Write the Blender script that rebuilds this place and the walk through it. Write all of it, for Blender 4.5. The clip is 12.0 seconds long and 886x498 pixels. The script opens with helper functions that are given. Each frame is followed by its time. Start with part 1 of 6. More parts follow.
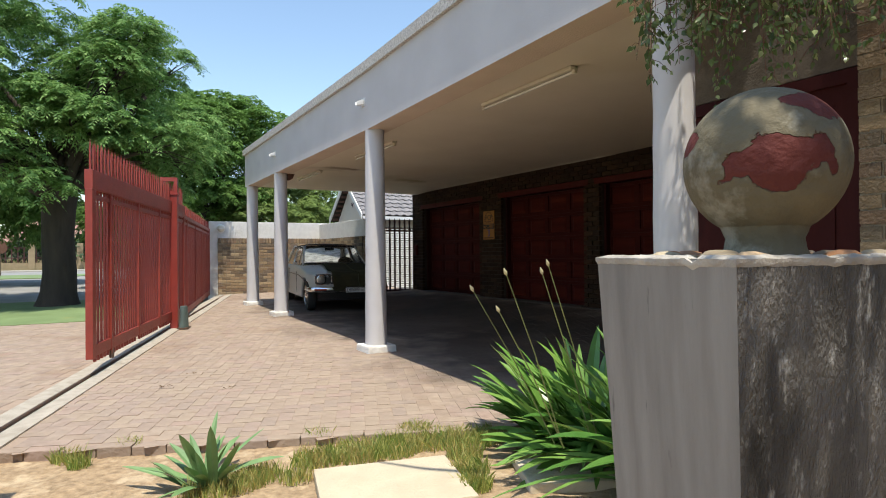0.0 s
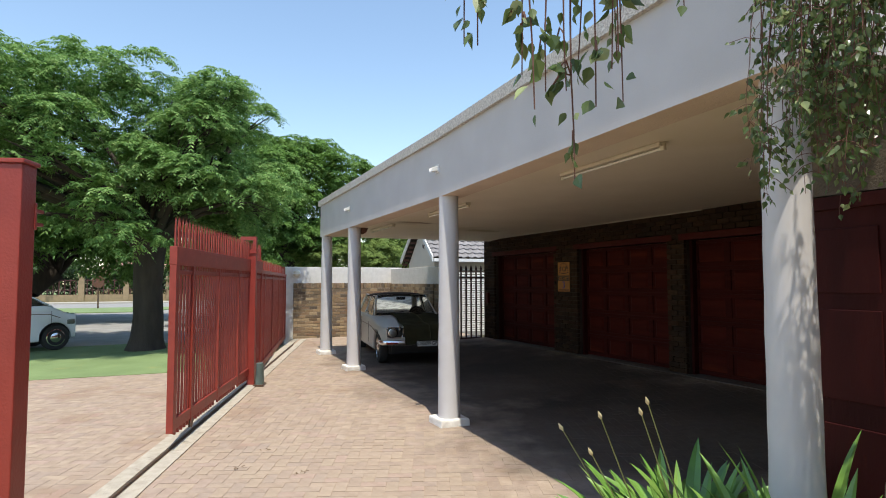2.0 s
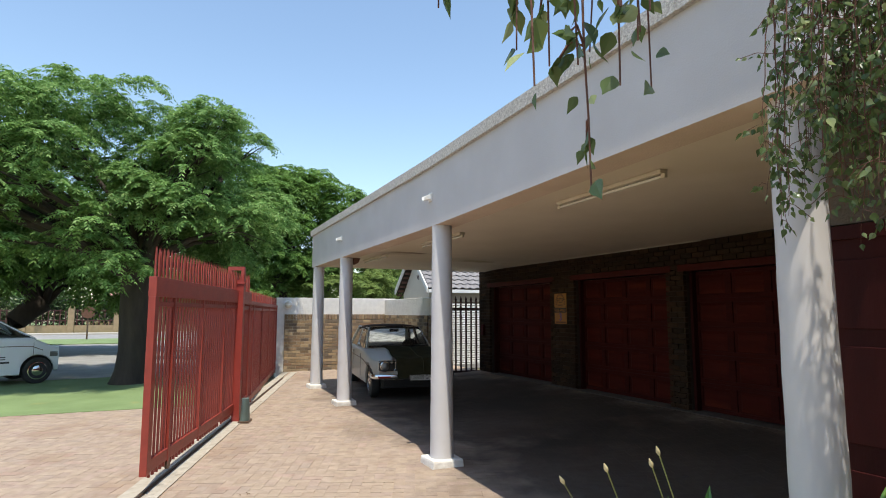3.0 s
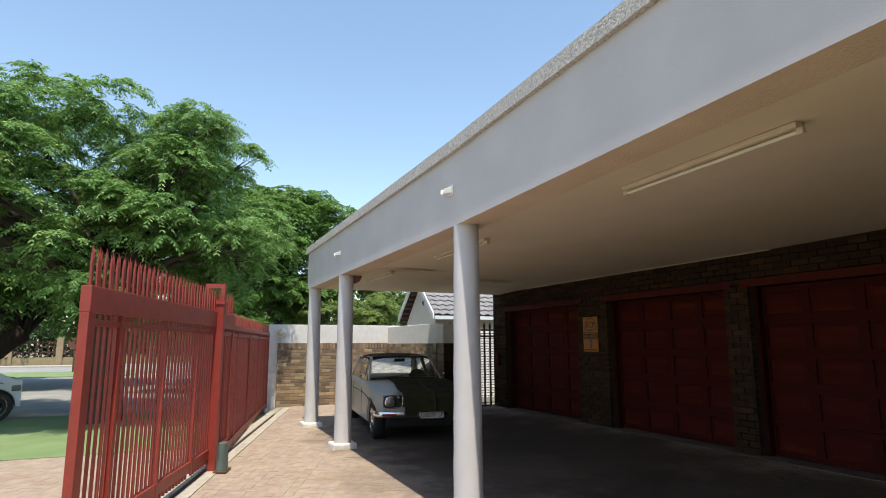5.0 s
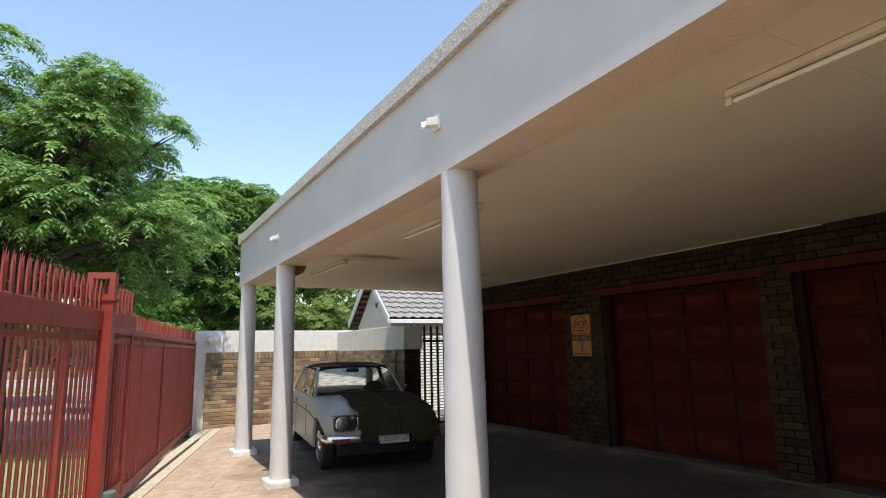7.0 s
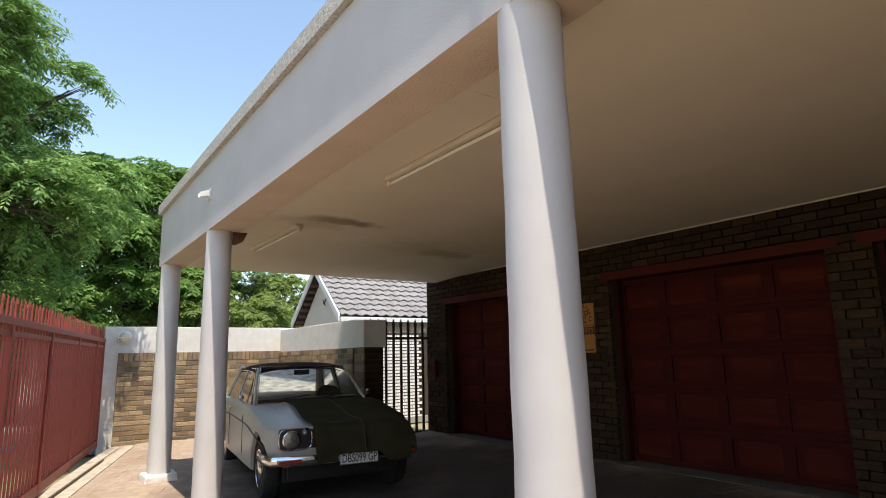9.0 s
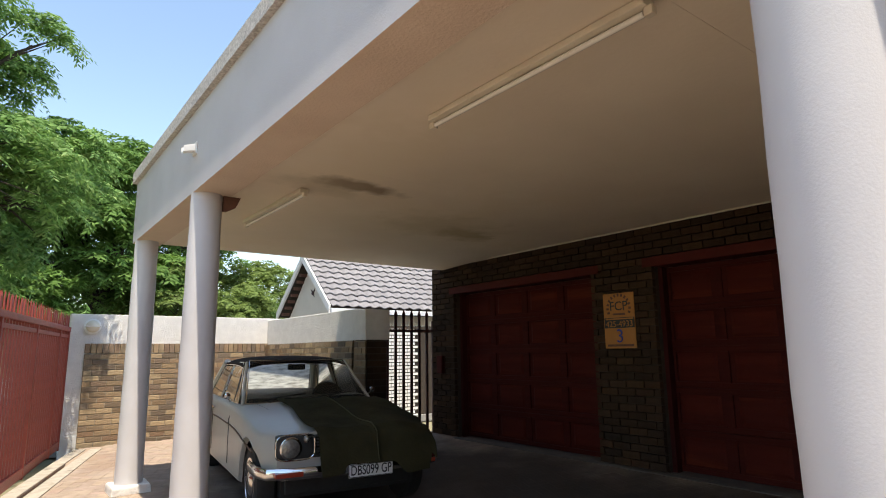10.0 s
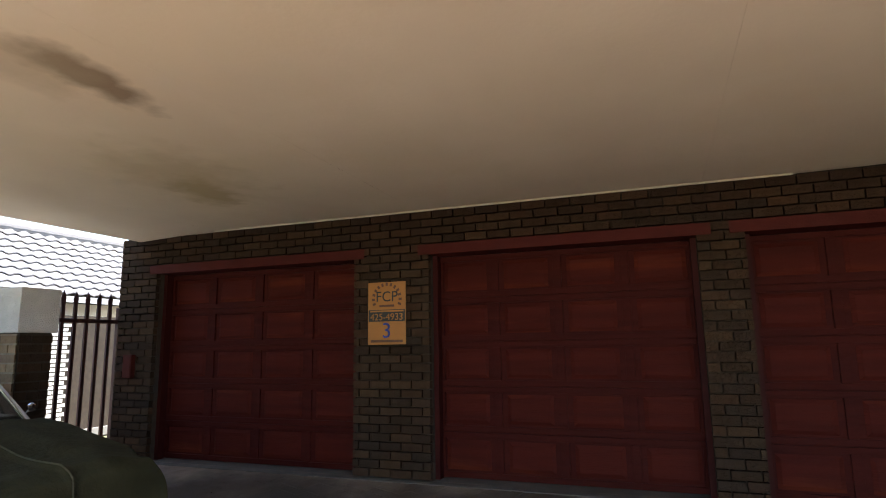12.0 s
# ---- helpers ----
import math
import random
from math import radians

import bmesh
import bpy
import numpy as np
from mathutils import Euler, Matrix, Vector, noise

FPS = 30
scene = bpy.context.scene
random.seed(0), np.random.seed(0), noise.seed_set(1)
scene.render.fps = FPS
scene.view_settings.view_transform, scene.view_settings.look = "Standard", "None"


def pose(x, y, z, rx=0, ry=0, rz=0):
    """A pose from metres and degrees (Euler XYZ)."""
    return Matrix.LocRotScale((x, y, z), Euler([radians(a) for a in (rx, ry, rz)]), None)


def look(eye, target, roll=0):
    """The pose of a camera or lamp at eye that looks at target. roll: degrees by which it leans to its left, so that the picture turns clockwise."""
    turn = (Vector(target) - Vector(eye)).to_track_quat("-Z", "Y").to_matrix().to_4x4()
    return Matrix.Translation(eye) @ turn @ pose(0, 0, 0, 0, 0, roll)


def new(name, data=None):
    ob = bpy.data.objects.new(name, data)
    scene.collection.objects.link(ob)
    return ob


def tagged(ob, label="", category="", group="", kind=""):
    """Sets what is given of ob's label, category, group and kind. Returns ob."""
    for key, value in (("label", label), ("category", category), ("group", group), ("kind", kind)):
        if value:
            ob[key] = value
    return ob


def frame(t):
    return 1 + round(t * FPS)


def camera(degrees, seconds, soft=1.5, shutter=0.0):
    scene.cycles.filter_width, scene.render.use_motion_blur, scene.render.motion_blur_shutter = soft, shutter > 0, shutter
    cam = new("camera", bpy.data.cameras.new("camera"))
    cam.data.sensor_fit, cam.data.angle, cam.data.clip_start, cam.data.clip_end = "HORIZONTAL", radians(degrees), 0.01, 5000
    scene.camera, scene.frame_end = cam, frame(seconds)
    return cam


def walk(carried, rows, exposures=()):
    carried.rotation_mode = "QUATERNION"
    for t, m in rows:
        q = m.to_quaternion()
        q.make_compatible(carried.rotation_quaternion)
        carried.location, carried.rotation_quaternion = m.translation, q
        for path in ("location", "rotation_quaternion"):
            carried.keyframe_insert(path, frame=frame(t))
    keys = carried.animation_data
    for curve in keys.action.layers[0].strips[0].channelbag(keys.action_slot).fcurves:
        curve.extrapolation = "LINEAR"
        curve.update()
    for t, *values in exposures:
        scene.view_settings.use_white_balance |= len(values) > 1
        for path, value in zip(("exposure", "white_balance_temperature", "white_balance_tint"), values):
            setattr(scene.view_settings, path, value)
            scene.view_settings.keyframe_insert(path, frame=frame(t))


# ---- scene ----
cam = camera(74.7, 12.0, soft=1.0)
PATH = [
    (0, (-0.402, 0.119, 1.234), (0.616, 1.84, 1.248), -0.5),
    (0.5, (-0.413, 0.156, 1.402), (0.543, 1.913, 1.414), -0.5),
    (1, (-0.408, 0.203, 1.55), (0.476, 1.996, 1.564), -0.4),
    (1.5, (-0.407, 0.28, 1.664), (0.421, 2.099, 1.71), -0.2),
    (2, (-0.365, 0.329, 1.743), (0.441, 2.156, 1.857), -0.1),
    (2.5, (-0.356, 0.388, 1.762), (0.458, 2.206, 1.943), 0.1),
    (3, (-0.234, 0.542, 1.762), (0.582, 2.355, 1.981), -0.0),
    (4.8, (0.087, 1.824, 1.679), (0.894, 3.625, 2.002), -0.2),
    (5, (0.162, 2.009, 1.683), (0.972, 3.809, 2.006), -0.2),
    (5.5, (0.278, 2.519, 1.713), (1.116, 4.303, 2.055), -0.4),
    (6, (0.494, 2.977, 1.745), (1.363, 4.747, 2.082), -1.0),
    (6.5, (0.649, 3.399, 1.701), (1.555, 5.147, 2.049), -0.7),
    (7, (0.735, 3.84, 1.671), (1.702, 5.557, 2.014), -1.2),
    (7.5, (0.862, 4.245, 1.641), (1.889, 5.927, 1.983), -1.2),
    (9.3, (1.312, 5.899, 1.533), (2.46, 7.496, 1.896), -1.0),
    (9.5, (1.38, 6.125, 1.546), (2.526, 7.724, 1.908), -0.3),
    (10, (1.412, 6.661, 1.515), (2.601, 8.231, 1.865), -0.7),
    (10.5, (1.436, 7.145, 1.493), (2.703, 8.651, 1.846), -0.6),
    (11, (1.466, 7.579, 1.452), (2.936, 8.888, 1.807), -0.6),
    (11.5, (1.593, 7.986, 1.455), (3.275, 9.011, 1.805), -0.5),
    (11.7, (1.654, 8.089, 1.492), (3.399, 9.007, 1.829), -0.7),
    (12, (1.729, 8.228, 1.542), (3.581, 8.911, 1.861), -0.9),
]
walk(cam, [(t, look(e, g, r)) for t, e, g, r in PATH], [(0, 0.72, 6850, 7), (3, 0.72, 6850, 7), (5, 0.80, 7000, 7), (7.5, 1.0, 7150, 8), (9.5, 1.05, 7350, 9), (10.5, 1.22, 7050, 10), (11, 1.5, 6750, 10), (11.5, 1.88, 6850, 10), (12, 2.18, 6850, 10)])

# ---- light ----
SUN_DIR = Vector((-0.07, -0.34, 1.0)).normalized()
world = bpy.data.worlds.new("sky")
scene.world = world
world.use_nodes = True
_n = world.node_tree.nodes
_sky = _n.new("ShaderNodeTexSky")
_sky.sky_type = "NISHITA"
_sky.sun_disc = False
_sky.sun_elevation = math.asin(SUN_DIR.z)
_sky.sun_rotation = math.atan2(SUN_DIR.x, SUN_DIR.y)
_sky.air_density, _sky.dust_density, _sky.ozone_density = 1.12, 0.35, 1.7
world.node_tree.links.new(_sky.outputs[0], _n["Background"].inputs[0])
_n["Background"].inputs[1].default_value = 0.15
sun_data = bpy.data.lights.new("sun", "SUN")
sun_data.energy, sun_data.angle, sun_data.color = 3.4, radians(0.53), (1.0, 0.95, 0.87)
sun = new("sun", sun_data)
sun.matrix_world = look(tuple(SUN_DIR * 40), (0, 0, 0))

# ---- materials ----


def mat(name, c1, c2=None, scale=6.0, rough=0.7, bump=0.0, bscale=60.0, metal=0.0, vary=0.0, island=False,
        c3=None, c3scale=1.2, c3at=0.6, stretch=(1, 1, 1), spec=0.5, coat=0.0, hue=None, translucent=0.0):
    """A surface with grain and blotches at two scales, relief, and a tint that differs from piece to piece."""
    m = bpy.data.materials.new(name)
    m.use_nodes = True
    t = m.node_tree
    b = t.nodes["Principled BSDF"]
    b.inputs["Roughness"].default_value = rough
    b.inputs["Metallic"].default_value = metal
    b.inputs["Specular IOR Level"].default_value = spec
    b.inputs["Coat Weight"].default_value = coat
    co = t.nodes.new("ShaderNodeTexCoord")
    mp = t.nodes.new("ShaderNodeMapping")
    mp.inputs["Scale"].default_value = stretch
    t.links.new(co.outputs["Object"], mp.inputs[0])
    nz = t.nodes.new("ShaderNodeTexNoise")
    nz.inputs["Scale"].default_value, nz.inputs["Detail"].default_value = scale, 6
    t.links.new(mp.outputs[0], nz.inputs["Vector"])
    ramp = t.nodes.new("ShaderNodeValToRGB")
    ramp.color_ramp.elements[0].position, ramp.color_ramp.elements[1].position = 0.3, 0.72
    ramp.color_ramp.elements[0].color = (*c1, 1)
    ramp.color_ramp.elements[1].color = (*(c2 or [c * 0.85 for c in c1]), 1)
    t.links.new(nz.outputs["Fac"], ramp.inputs[0])
    col = ramp.outputs[0]
    if c3:
        n3 = t.nodes.new("ShaderNodeTexNoise")
        n3.inputs["Scale"].default_value, n3.inputs["Detail"].default_value = c3scale, 5
        n3.inputs["Roughness"].default_value = 0.65
        t.links.new(mp.outputs[0], n3.inputs["Vector"])
        r3 = t.nodes.new("ShaderNodeMapRange")
        r3.inputs[1].default_value, r3.inputs[2].default_value = c3at, c3at + 0.12
        t.links.new(n3.outputs["Fac"], r3.inputs[0])
        mx = t.nodes.new("ShaderNodeMix")
        mx.data_type = "RGBA"
        t.links.new(r3.outputs[0], mx.inputs[0])
        t.links.new(col, mx.inputs[6])
        mx.inputs[7].default_value = (*c3, 1)
        col = mx.outputs[2]
    if vary or hue:
        src = t.nodes.new("ShaderNodeNewGeometry").outputs["Random Per Island"] if island else t.nodes.new("ShaderNodeObjectInfo").outputs["Random"]
        if hue:
            rr = t.nodes.new("ShaderNodeValToRGB")
            rr.color_ramp.interpolation = "LINEAR"
            els = rr.color_ramp.elements
            els[0].color, els[0].position = (*hue[0], 1), 0.0
            els[1].color, els[1].position = (*hue[-1], 1), 1.0
            for i, h in enumerate(hue[1:-1]):
                e = els.new((i + 1) / (len(hue) - 1))
                e.color = (*h, 1)
            t.links.new(src, rr.inputs[0])
            mx = t.nodes.new("ShaderNodeMix")
            mx.data_type, mx.blend_type = "RGBA", "MULTIPLY"
            mx.inputs[0].default_value = 1.0
            t.links.new(col, mx.inputs[6])
            t.links.new(rr.outputs[0], mx.inputs[7])
            col = mx.outputs[2]
        if vary:
            rng = t.nodes.new("ShaderNodeMapRange")
            rng.inputs[3].default_value, rng.inputs[4].default_value = 1 - vary, 1 + vary
            t.links.new(src, rng.inputs[0])
            hs = t.nodes.new("ShaderNodeHueSaturation")
            t.links.new(rng.outputs[0], hs.inputs["Value"])
            t.links.new(col, hs.inputs["Color"])
            col = hs.outputs[0]
    t.links.new(col, b.inputs["Base Color"])
    if bump:
        nb = t.nodes.new("ShaderNodeTexNoise")
        nb.inputs["Scale"].default_value, nb.inputs["Detail"].default_value = bscale, 4
        t.links.new(mp.outputs[0], nb.inputs["Vector"])
        bp = t.nodes.new("ShaderNodeBump")
        bp.inputs["Strength"].default_value, bp.inputs["Distance"].default_value = min(1.0, bump), 0.02
        t.links.new(nb.outputs["Fac"], bp.inputs["Height"])
        t.links.new(bp.outputs[0], b.inputs["Normal"])
    if translucent:
        tr = t.nodes.new("ShaderNodeBsdfTranslucent")
        t.links.new(col, tr.inputs[0])
        ms = t.nodes.new("ShaderNodeMixShader")
        ms.inputs[0].default_value = translucent
        t.links.new(b.outputs[0], ms.inputs[1])
        t.links.new(tr.outputs[0], ms.inputs[2])
        t.links.new(ms.outputs[0], t.nodes["Material Output"].inputs[0])
    return m


def glass(name, tint=(0.88, 0.92, 0.91), gloss=0.10):
    """A thin pane: mostly clear, with a mirror share that grows at grazing angles."""
    m = bpy.data.materials.new(name)
    m.use_nodes = True
    t = m.node_tree
    tr = t.nodes.new("ShaderNodeBsdfTransparent")
    tr.inputs[0].default_value = (*tint, 1)
    gl = t.nodes.new("ShaderNodeBsdfGlossy")
    gl.inputs["Roughness"].default_value = 0.03
    fr = t.nodes.new("ShaderNodeFresnel")
    fr.inputs["IOR"].default_value = 1.0 + gloss * 4.5
    ms = t.nodes.new("ShaderNodeMixShader")
    t.links.new(fr.outputs[0], ms.inputs[0])
    t.links.new(tr.outputs[0], ms.inputs[1])
    t.links.new(gl.outputs[0], ms.inputs[2])
    t.links.new(ms.outputs[0], t.nodes["Material Output"].inputs[0])
    return m


def dusty_glass(name, dust=0.3):
    m = glass(name)
    t = m.node_tree
    tr = t.nodes.new("ShaderNodeBsdfTranslucent")
    tr.inputs[0].default_value = (0.75, 0.74, 0.70, 1)
    nz = t.nodes.new("ShaderNodeTexNoise")
    nz.inputs["Scale"].default_value, nz.inputs["Detail"].default_value = 9.0, 6
    rg = t.nodes.new("ShaderNodeMapRange")
    rg.inputs[1].default_value, rg.inputs[2].default_value = 0.3, 0.7
    rg.inputs[3].default_value, rg.inputs[4].default_value = dust * 0.5, dust * 1.5
    t.links.new(nz.outputs["Fac"], rg.inputs[0])
    ms = t.nodes.new("ShaderNodeMixShader")
    t.links.new(rg.outputs[0], ms.inputs[0])
    t.links.new(t.nodes["Material Output"].inputs[0].links[0].from_socket, ms.inputs[1])
    t.links.new(tr.outputs[0], ms.inputs[2])
    t.links.new(ms.outputs[0], t.nodes["Material Output"].inputs[0])
    return m


plaster = mat("painted_plaster", (0.60, 0.575, 0.575), (0.54, 0.515, 0.515), 3.0, 0.75, 0.05, 200)
fascia_plaster = mat("fascia_plaster", (0.55, 0.525, 0.525), (0.50, 0.475, 0.475), 2.0, 0.8, 0.12, 90, c3=(0.46, 0.435, 0.43), c3scale=1.0, c3at=0.62)
roughcast = mat("roughcast_white", (0.72, 0.70, 0.67), (0.63, 0.61, 0.585), 8.0, 0.9, 0.55, 75)
parapet_coat = mat("parapet_roughcast", (0.66, 0.63, 0.59), (0.34, 0.32, 0.30), 42.0, 0.95, 1.0, 60)
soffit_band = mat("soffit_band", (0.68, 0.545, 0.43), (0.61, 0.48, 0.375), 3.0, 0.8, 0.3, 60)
pad_white = mat("pad_whitewash", (0.78, 0.76, 0.72), (0.62, 0.58, 0.53), 9.0, 0.85, 0.5, 30, c3=(0.4, 0.34, 0.28), c3scale=5, c3at=0.62)
BRICK_HUES = [(0.27, 0.185, 0.11), (0.42, 0.295, 0.17), (0.14, 0.105, 0.078), (0.47, 0.35, 0.21), (0.25, 0.155, 0.092), (0.19, 0.145, 0.105)]
# yard brick hues with the birch's shade on the house wall multiplied in
SHADED_BRICK_HUES = [tuple(c * 0.68 for c in h) for h in BRICK_HUES]
brick_house = mat("house_brick_shaded", (1.0, 1.0, 1.0), (0.72, 0.70, 0.68), 14, 0.85, 0.6, 50, hue=SHADED_BRICK_HUES, vary=0.2)
brick_house_rest = mat("house_brick_shaded_rest", (1.0, 1.0, 1.0), (0.72, 0.70, 0.68), 14, 0.85, 0.6, 50, hue=SHADED_BRICK_HUES, vary=0.2, island=True)
brick_yard = mat("yard_brick", (1.0, 1.0, 1.0), (0.72, 0.70, 0.68), 14, 0.85, 0.6, 50, hue=BRICK_HUES, vary=0.2)
brick_yard_rest = mat("yard_brick_rest", (1.0, 1.0, 1.0), (0.72, 0.70, 0.68), 14, 0.85, 0.6, 50, hue=BRICK_HUES, vary=0.2, island=True)
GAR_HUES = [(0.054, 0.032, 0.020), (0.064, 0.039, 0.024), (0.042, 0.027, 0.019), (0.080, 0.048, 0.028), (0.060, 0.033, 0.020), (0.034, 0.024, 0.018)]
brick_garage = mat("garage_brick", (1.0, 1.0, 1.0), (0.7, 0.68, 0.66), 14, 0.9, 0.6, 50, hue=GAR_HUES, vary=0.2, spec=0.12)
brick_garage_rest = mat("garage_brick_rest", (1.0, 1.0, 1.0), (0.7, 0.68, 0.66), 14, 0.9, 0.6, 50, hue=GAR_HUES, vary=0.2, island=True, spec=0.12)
white_brick = mat("white_painted_brick", (0.8, 0.79, 0.76), (0.72, 0.7, 0.67), 9, 0.8, 0.4, 40, vary=0.06, island=True)
mortar = mat("mortar", (0.34, 0.285, 0.21), (0.21, 0.17, 0.125), 12, 0.95, 0.5, 60)
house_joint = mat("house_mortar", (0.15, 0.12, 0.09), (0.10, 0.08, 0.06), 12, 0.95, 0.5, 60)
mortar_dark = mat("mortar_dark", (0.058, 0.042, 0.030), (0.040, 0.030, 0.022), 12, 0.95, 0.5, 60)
PAVE_HUES = [(0.385, 0.298, 0.235), (0.405, 0.322, 0.248), (0.362, 0.282, 0.228), (0.412, 0.325, 0.252), (0.345, 0.275, 0.226), (0.385, 0.288, 0.236)]
paver_mat = mat("clay_paver", (1.0, 1.0, 1.0), (0.76, 0.75, 0.745), 9, 0.85, 0.4, 40, hue=PAVE_HUES, vary=0.05, spec=0.08, c3=(0.80, 0.75, 0.71), c3scale=0.9, c3at=0.5)
paver_rest_mat = mat("clay_paver_rest", (1.0, 1.0, 1.0), (0.76, 0.75, 0.745), 9, 0.85, 0.4, 40, hue=PAVE_HUES, vary=0.05, island=True, spec=0.08, c3=(0.78, 0.73, 0.70), c3scale=0.9, c3at=0.52)
joint_sand = mat("joint_sand", (0.385, 0.295, 0.228), (0.33, 0.25, 0.195), 20, 0.95, 0.4, 80, spec=0.08)


def bay_shade(m):
    """Carport shade painted into the floor colour of the parking bays: centre, radii, turn, strength of each dark
    ellipse, with ragged edges.
    """
    t = m.node_tree
    b = t.nodes["Principled BSDF"]
    base = b.inputs["Base Color"].links[0].from_socket
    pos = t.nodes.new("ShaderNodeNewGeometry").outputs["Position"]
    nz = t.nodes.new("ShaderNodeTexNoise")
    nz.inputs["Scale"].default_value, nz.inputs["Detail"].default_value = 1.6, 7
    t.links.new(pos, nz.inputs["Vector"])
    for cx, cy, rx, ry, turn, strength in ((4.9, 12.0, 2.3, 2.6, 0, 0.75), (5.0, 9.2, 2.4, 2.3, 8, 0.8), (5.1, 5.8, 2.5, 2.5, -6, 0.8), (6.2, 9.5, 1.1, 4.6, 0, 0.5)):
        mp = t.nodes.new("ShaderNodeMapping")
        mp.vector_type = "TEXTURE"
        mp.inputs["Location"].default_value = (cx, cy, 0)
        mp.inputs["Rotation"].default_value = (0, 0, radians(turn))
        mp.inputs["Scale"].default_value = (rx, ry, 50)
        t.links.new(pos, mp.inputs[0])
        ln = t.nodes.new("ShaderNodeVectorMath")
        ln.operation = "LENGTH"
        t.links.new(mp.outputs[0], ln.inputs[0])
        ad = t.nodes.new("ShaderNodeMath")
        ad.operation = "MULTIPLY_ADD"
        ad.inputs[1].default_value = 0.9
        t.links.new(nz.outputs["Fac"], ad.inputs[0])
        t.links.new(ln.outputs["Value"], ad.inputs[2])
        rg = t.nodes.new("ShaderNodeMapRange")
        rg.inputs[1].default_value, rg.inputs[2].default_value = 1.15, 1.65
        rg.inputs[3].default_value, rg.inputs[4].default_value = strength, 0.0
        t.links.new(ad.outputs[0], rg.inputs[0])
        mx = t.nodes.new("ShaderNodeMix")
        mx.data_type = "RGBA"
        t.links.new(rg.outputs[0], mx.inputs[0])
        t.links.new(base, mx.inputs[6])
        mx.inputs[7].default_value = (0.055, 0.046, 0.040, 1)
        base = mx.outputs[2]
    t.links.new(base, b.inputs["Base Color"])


# paving and joints both get the carport's shade in their colour
bay_shade(paver_rest_mat)
bay_shade(joint_sand)
concrete = mat("concrete", (0.46, 0.41, 0.34), (0.33, 0.29, 0.235), 9, 0.9, 0.7, 45, c3=(0.19, 0.165, 0.135), c3scale=4, c3at=0.60)
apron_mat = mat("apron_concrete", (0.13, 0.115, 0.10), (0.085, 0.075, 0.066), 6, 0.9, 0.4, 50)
soot_dark = mat("dark_hedge_leaf", (1, 1, 1), (0.8, 0.8, 0.8), 1.0, 0.6, hue=[(0.03, 0.06, 0.015), (0.05, 0.09, 0.02)], island=True)
steel_dark = mat("rail_steel", (0.10, 0.08, 0.07), (0.18, 0.10, 0.06), 15, 0.5, 0.3, 80, metal=0.6)
red_paint = mat("red_enamel", (0.30, 0.040, 0.028), (0.23, 0.028, 0.020), 5, 0.42, 0.12, 70, c3=(0.34, 0.08, 0.05), c3scale=3, c3at=0.66)
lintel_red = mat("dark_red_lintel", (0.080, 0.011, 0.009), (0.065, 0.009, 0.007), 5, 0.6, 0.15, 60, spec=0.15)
red_fence = mat("red_enamel_faded", (0.30, 0.043, 0.027), (0.22, 0.030, 0.020), 7, 0.5, 0.15, 70)
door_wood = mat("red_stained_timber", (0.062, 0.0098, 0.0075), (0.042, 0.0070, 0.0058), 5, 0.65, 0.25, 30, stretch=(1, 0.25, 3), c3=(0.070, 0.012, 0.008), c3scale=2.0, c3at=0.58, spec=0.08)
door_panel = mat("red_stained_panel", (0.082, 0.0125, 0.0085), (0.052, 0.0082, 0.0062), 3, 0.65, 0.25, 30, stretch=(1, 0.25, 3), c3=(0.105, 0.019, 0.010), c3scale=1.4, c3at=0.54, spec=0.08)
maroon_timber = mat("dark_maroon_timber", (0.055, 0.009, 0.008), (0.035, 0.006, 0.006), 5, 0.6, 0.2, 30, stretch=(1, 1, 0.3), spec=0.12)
gate_dark = mat("dark_maroon_gate_paint", (0.07, 0.02, 0.017), (0.05, 0.015, 0.013), 6, 0.45)
soil = mat("dry_soil", (0.46, 0.33, 0.20), (0.24, 0.165, 0.095), 22, 0.95, 1.0, 30, c3=(0.52, 0.40, 0.26), c3scale=4, c3at=0.55)
earth = mat("ground_earth", (0.25, 0.22, 0.13), (0.18, 0.16, 0.10), 0.3, 0.95, 0.3, 4)
lawn_mat = mat("lawn", (0.19, 0.265, 0.11), (0.135, 0.195, 0.075), 1.2, 0.9, 0.8, 30, c3=(0.24, 0.25, 0.09), c3scale=0.7, c3at=0.62)
grass_mat = mat("grass_blade", (0.23, 0.32, 0.08), (0.36, 0.34, 0.14), 6, 0.6, hue=[(1, 1, 1), (1.9, 1.4, 1.3), (0.7, 0.9, 0.6), (1.0, 1.05, 0.8), (2.0, 1.5, 1.7)], island=True, translucent=0.3)
asphalt = mat("asphalt", (0.28, 0.275, 0.265), (0.23, 0.225, 0.22), 2, 0.9, 0.4, 60, c3=(0.32, 0.31, 0.30), c3scale=0.4, c3at=0.55)
pavement_mat = mat("pale_pavement", (0.42, 0.39, 0.34), (0.35, 0.32, 0.28), 2, 0.9, 0.3, 30)
bark = mat("bark", (0.055, 0.041, 0.031), (0.030, 0.023, 0.018), 7, 0.95, 1.0, 18, stretch=(1, 1, 0.25))
birch_bark = mat("birch_bark", (0.30, 0.27, 0.23), (0.12, 0.10, 0.09), 6, 0.8, 0.5, 18, stretch=(1, 1, 3))
LEAF_HUES = [(0.15, 0.30, 0.08), (0.225, 0.395, 0.115), (0.10, 0.21, 0.055), (0.30, 0.44, 0.16)]
leaf_ash = mat("tree_leaf", (1, 1, 1), (0.85, 0.85, 0.85), 1.0, 0.65, spec=0.25, hue=LEAF_HUES, vary=0.2, island=True, translucent=0.42)
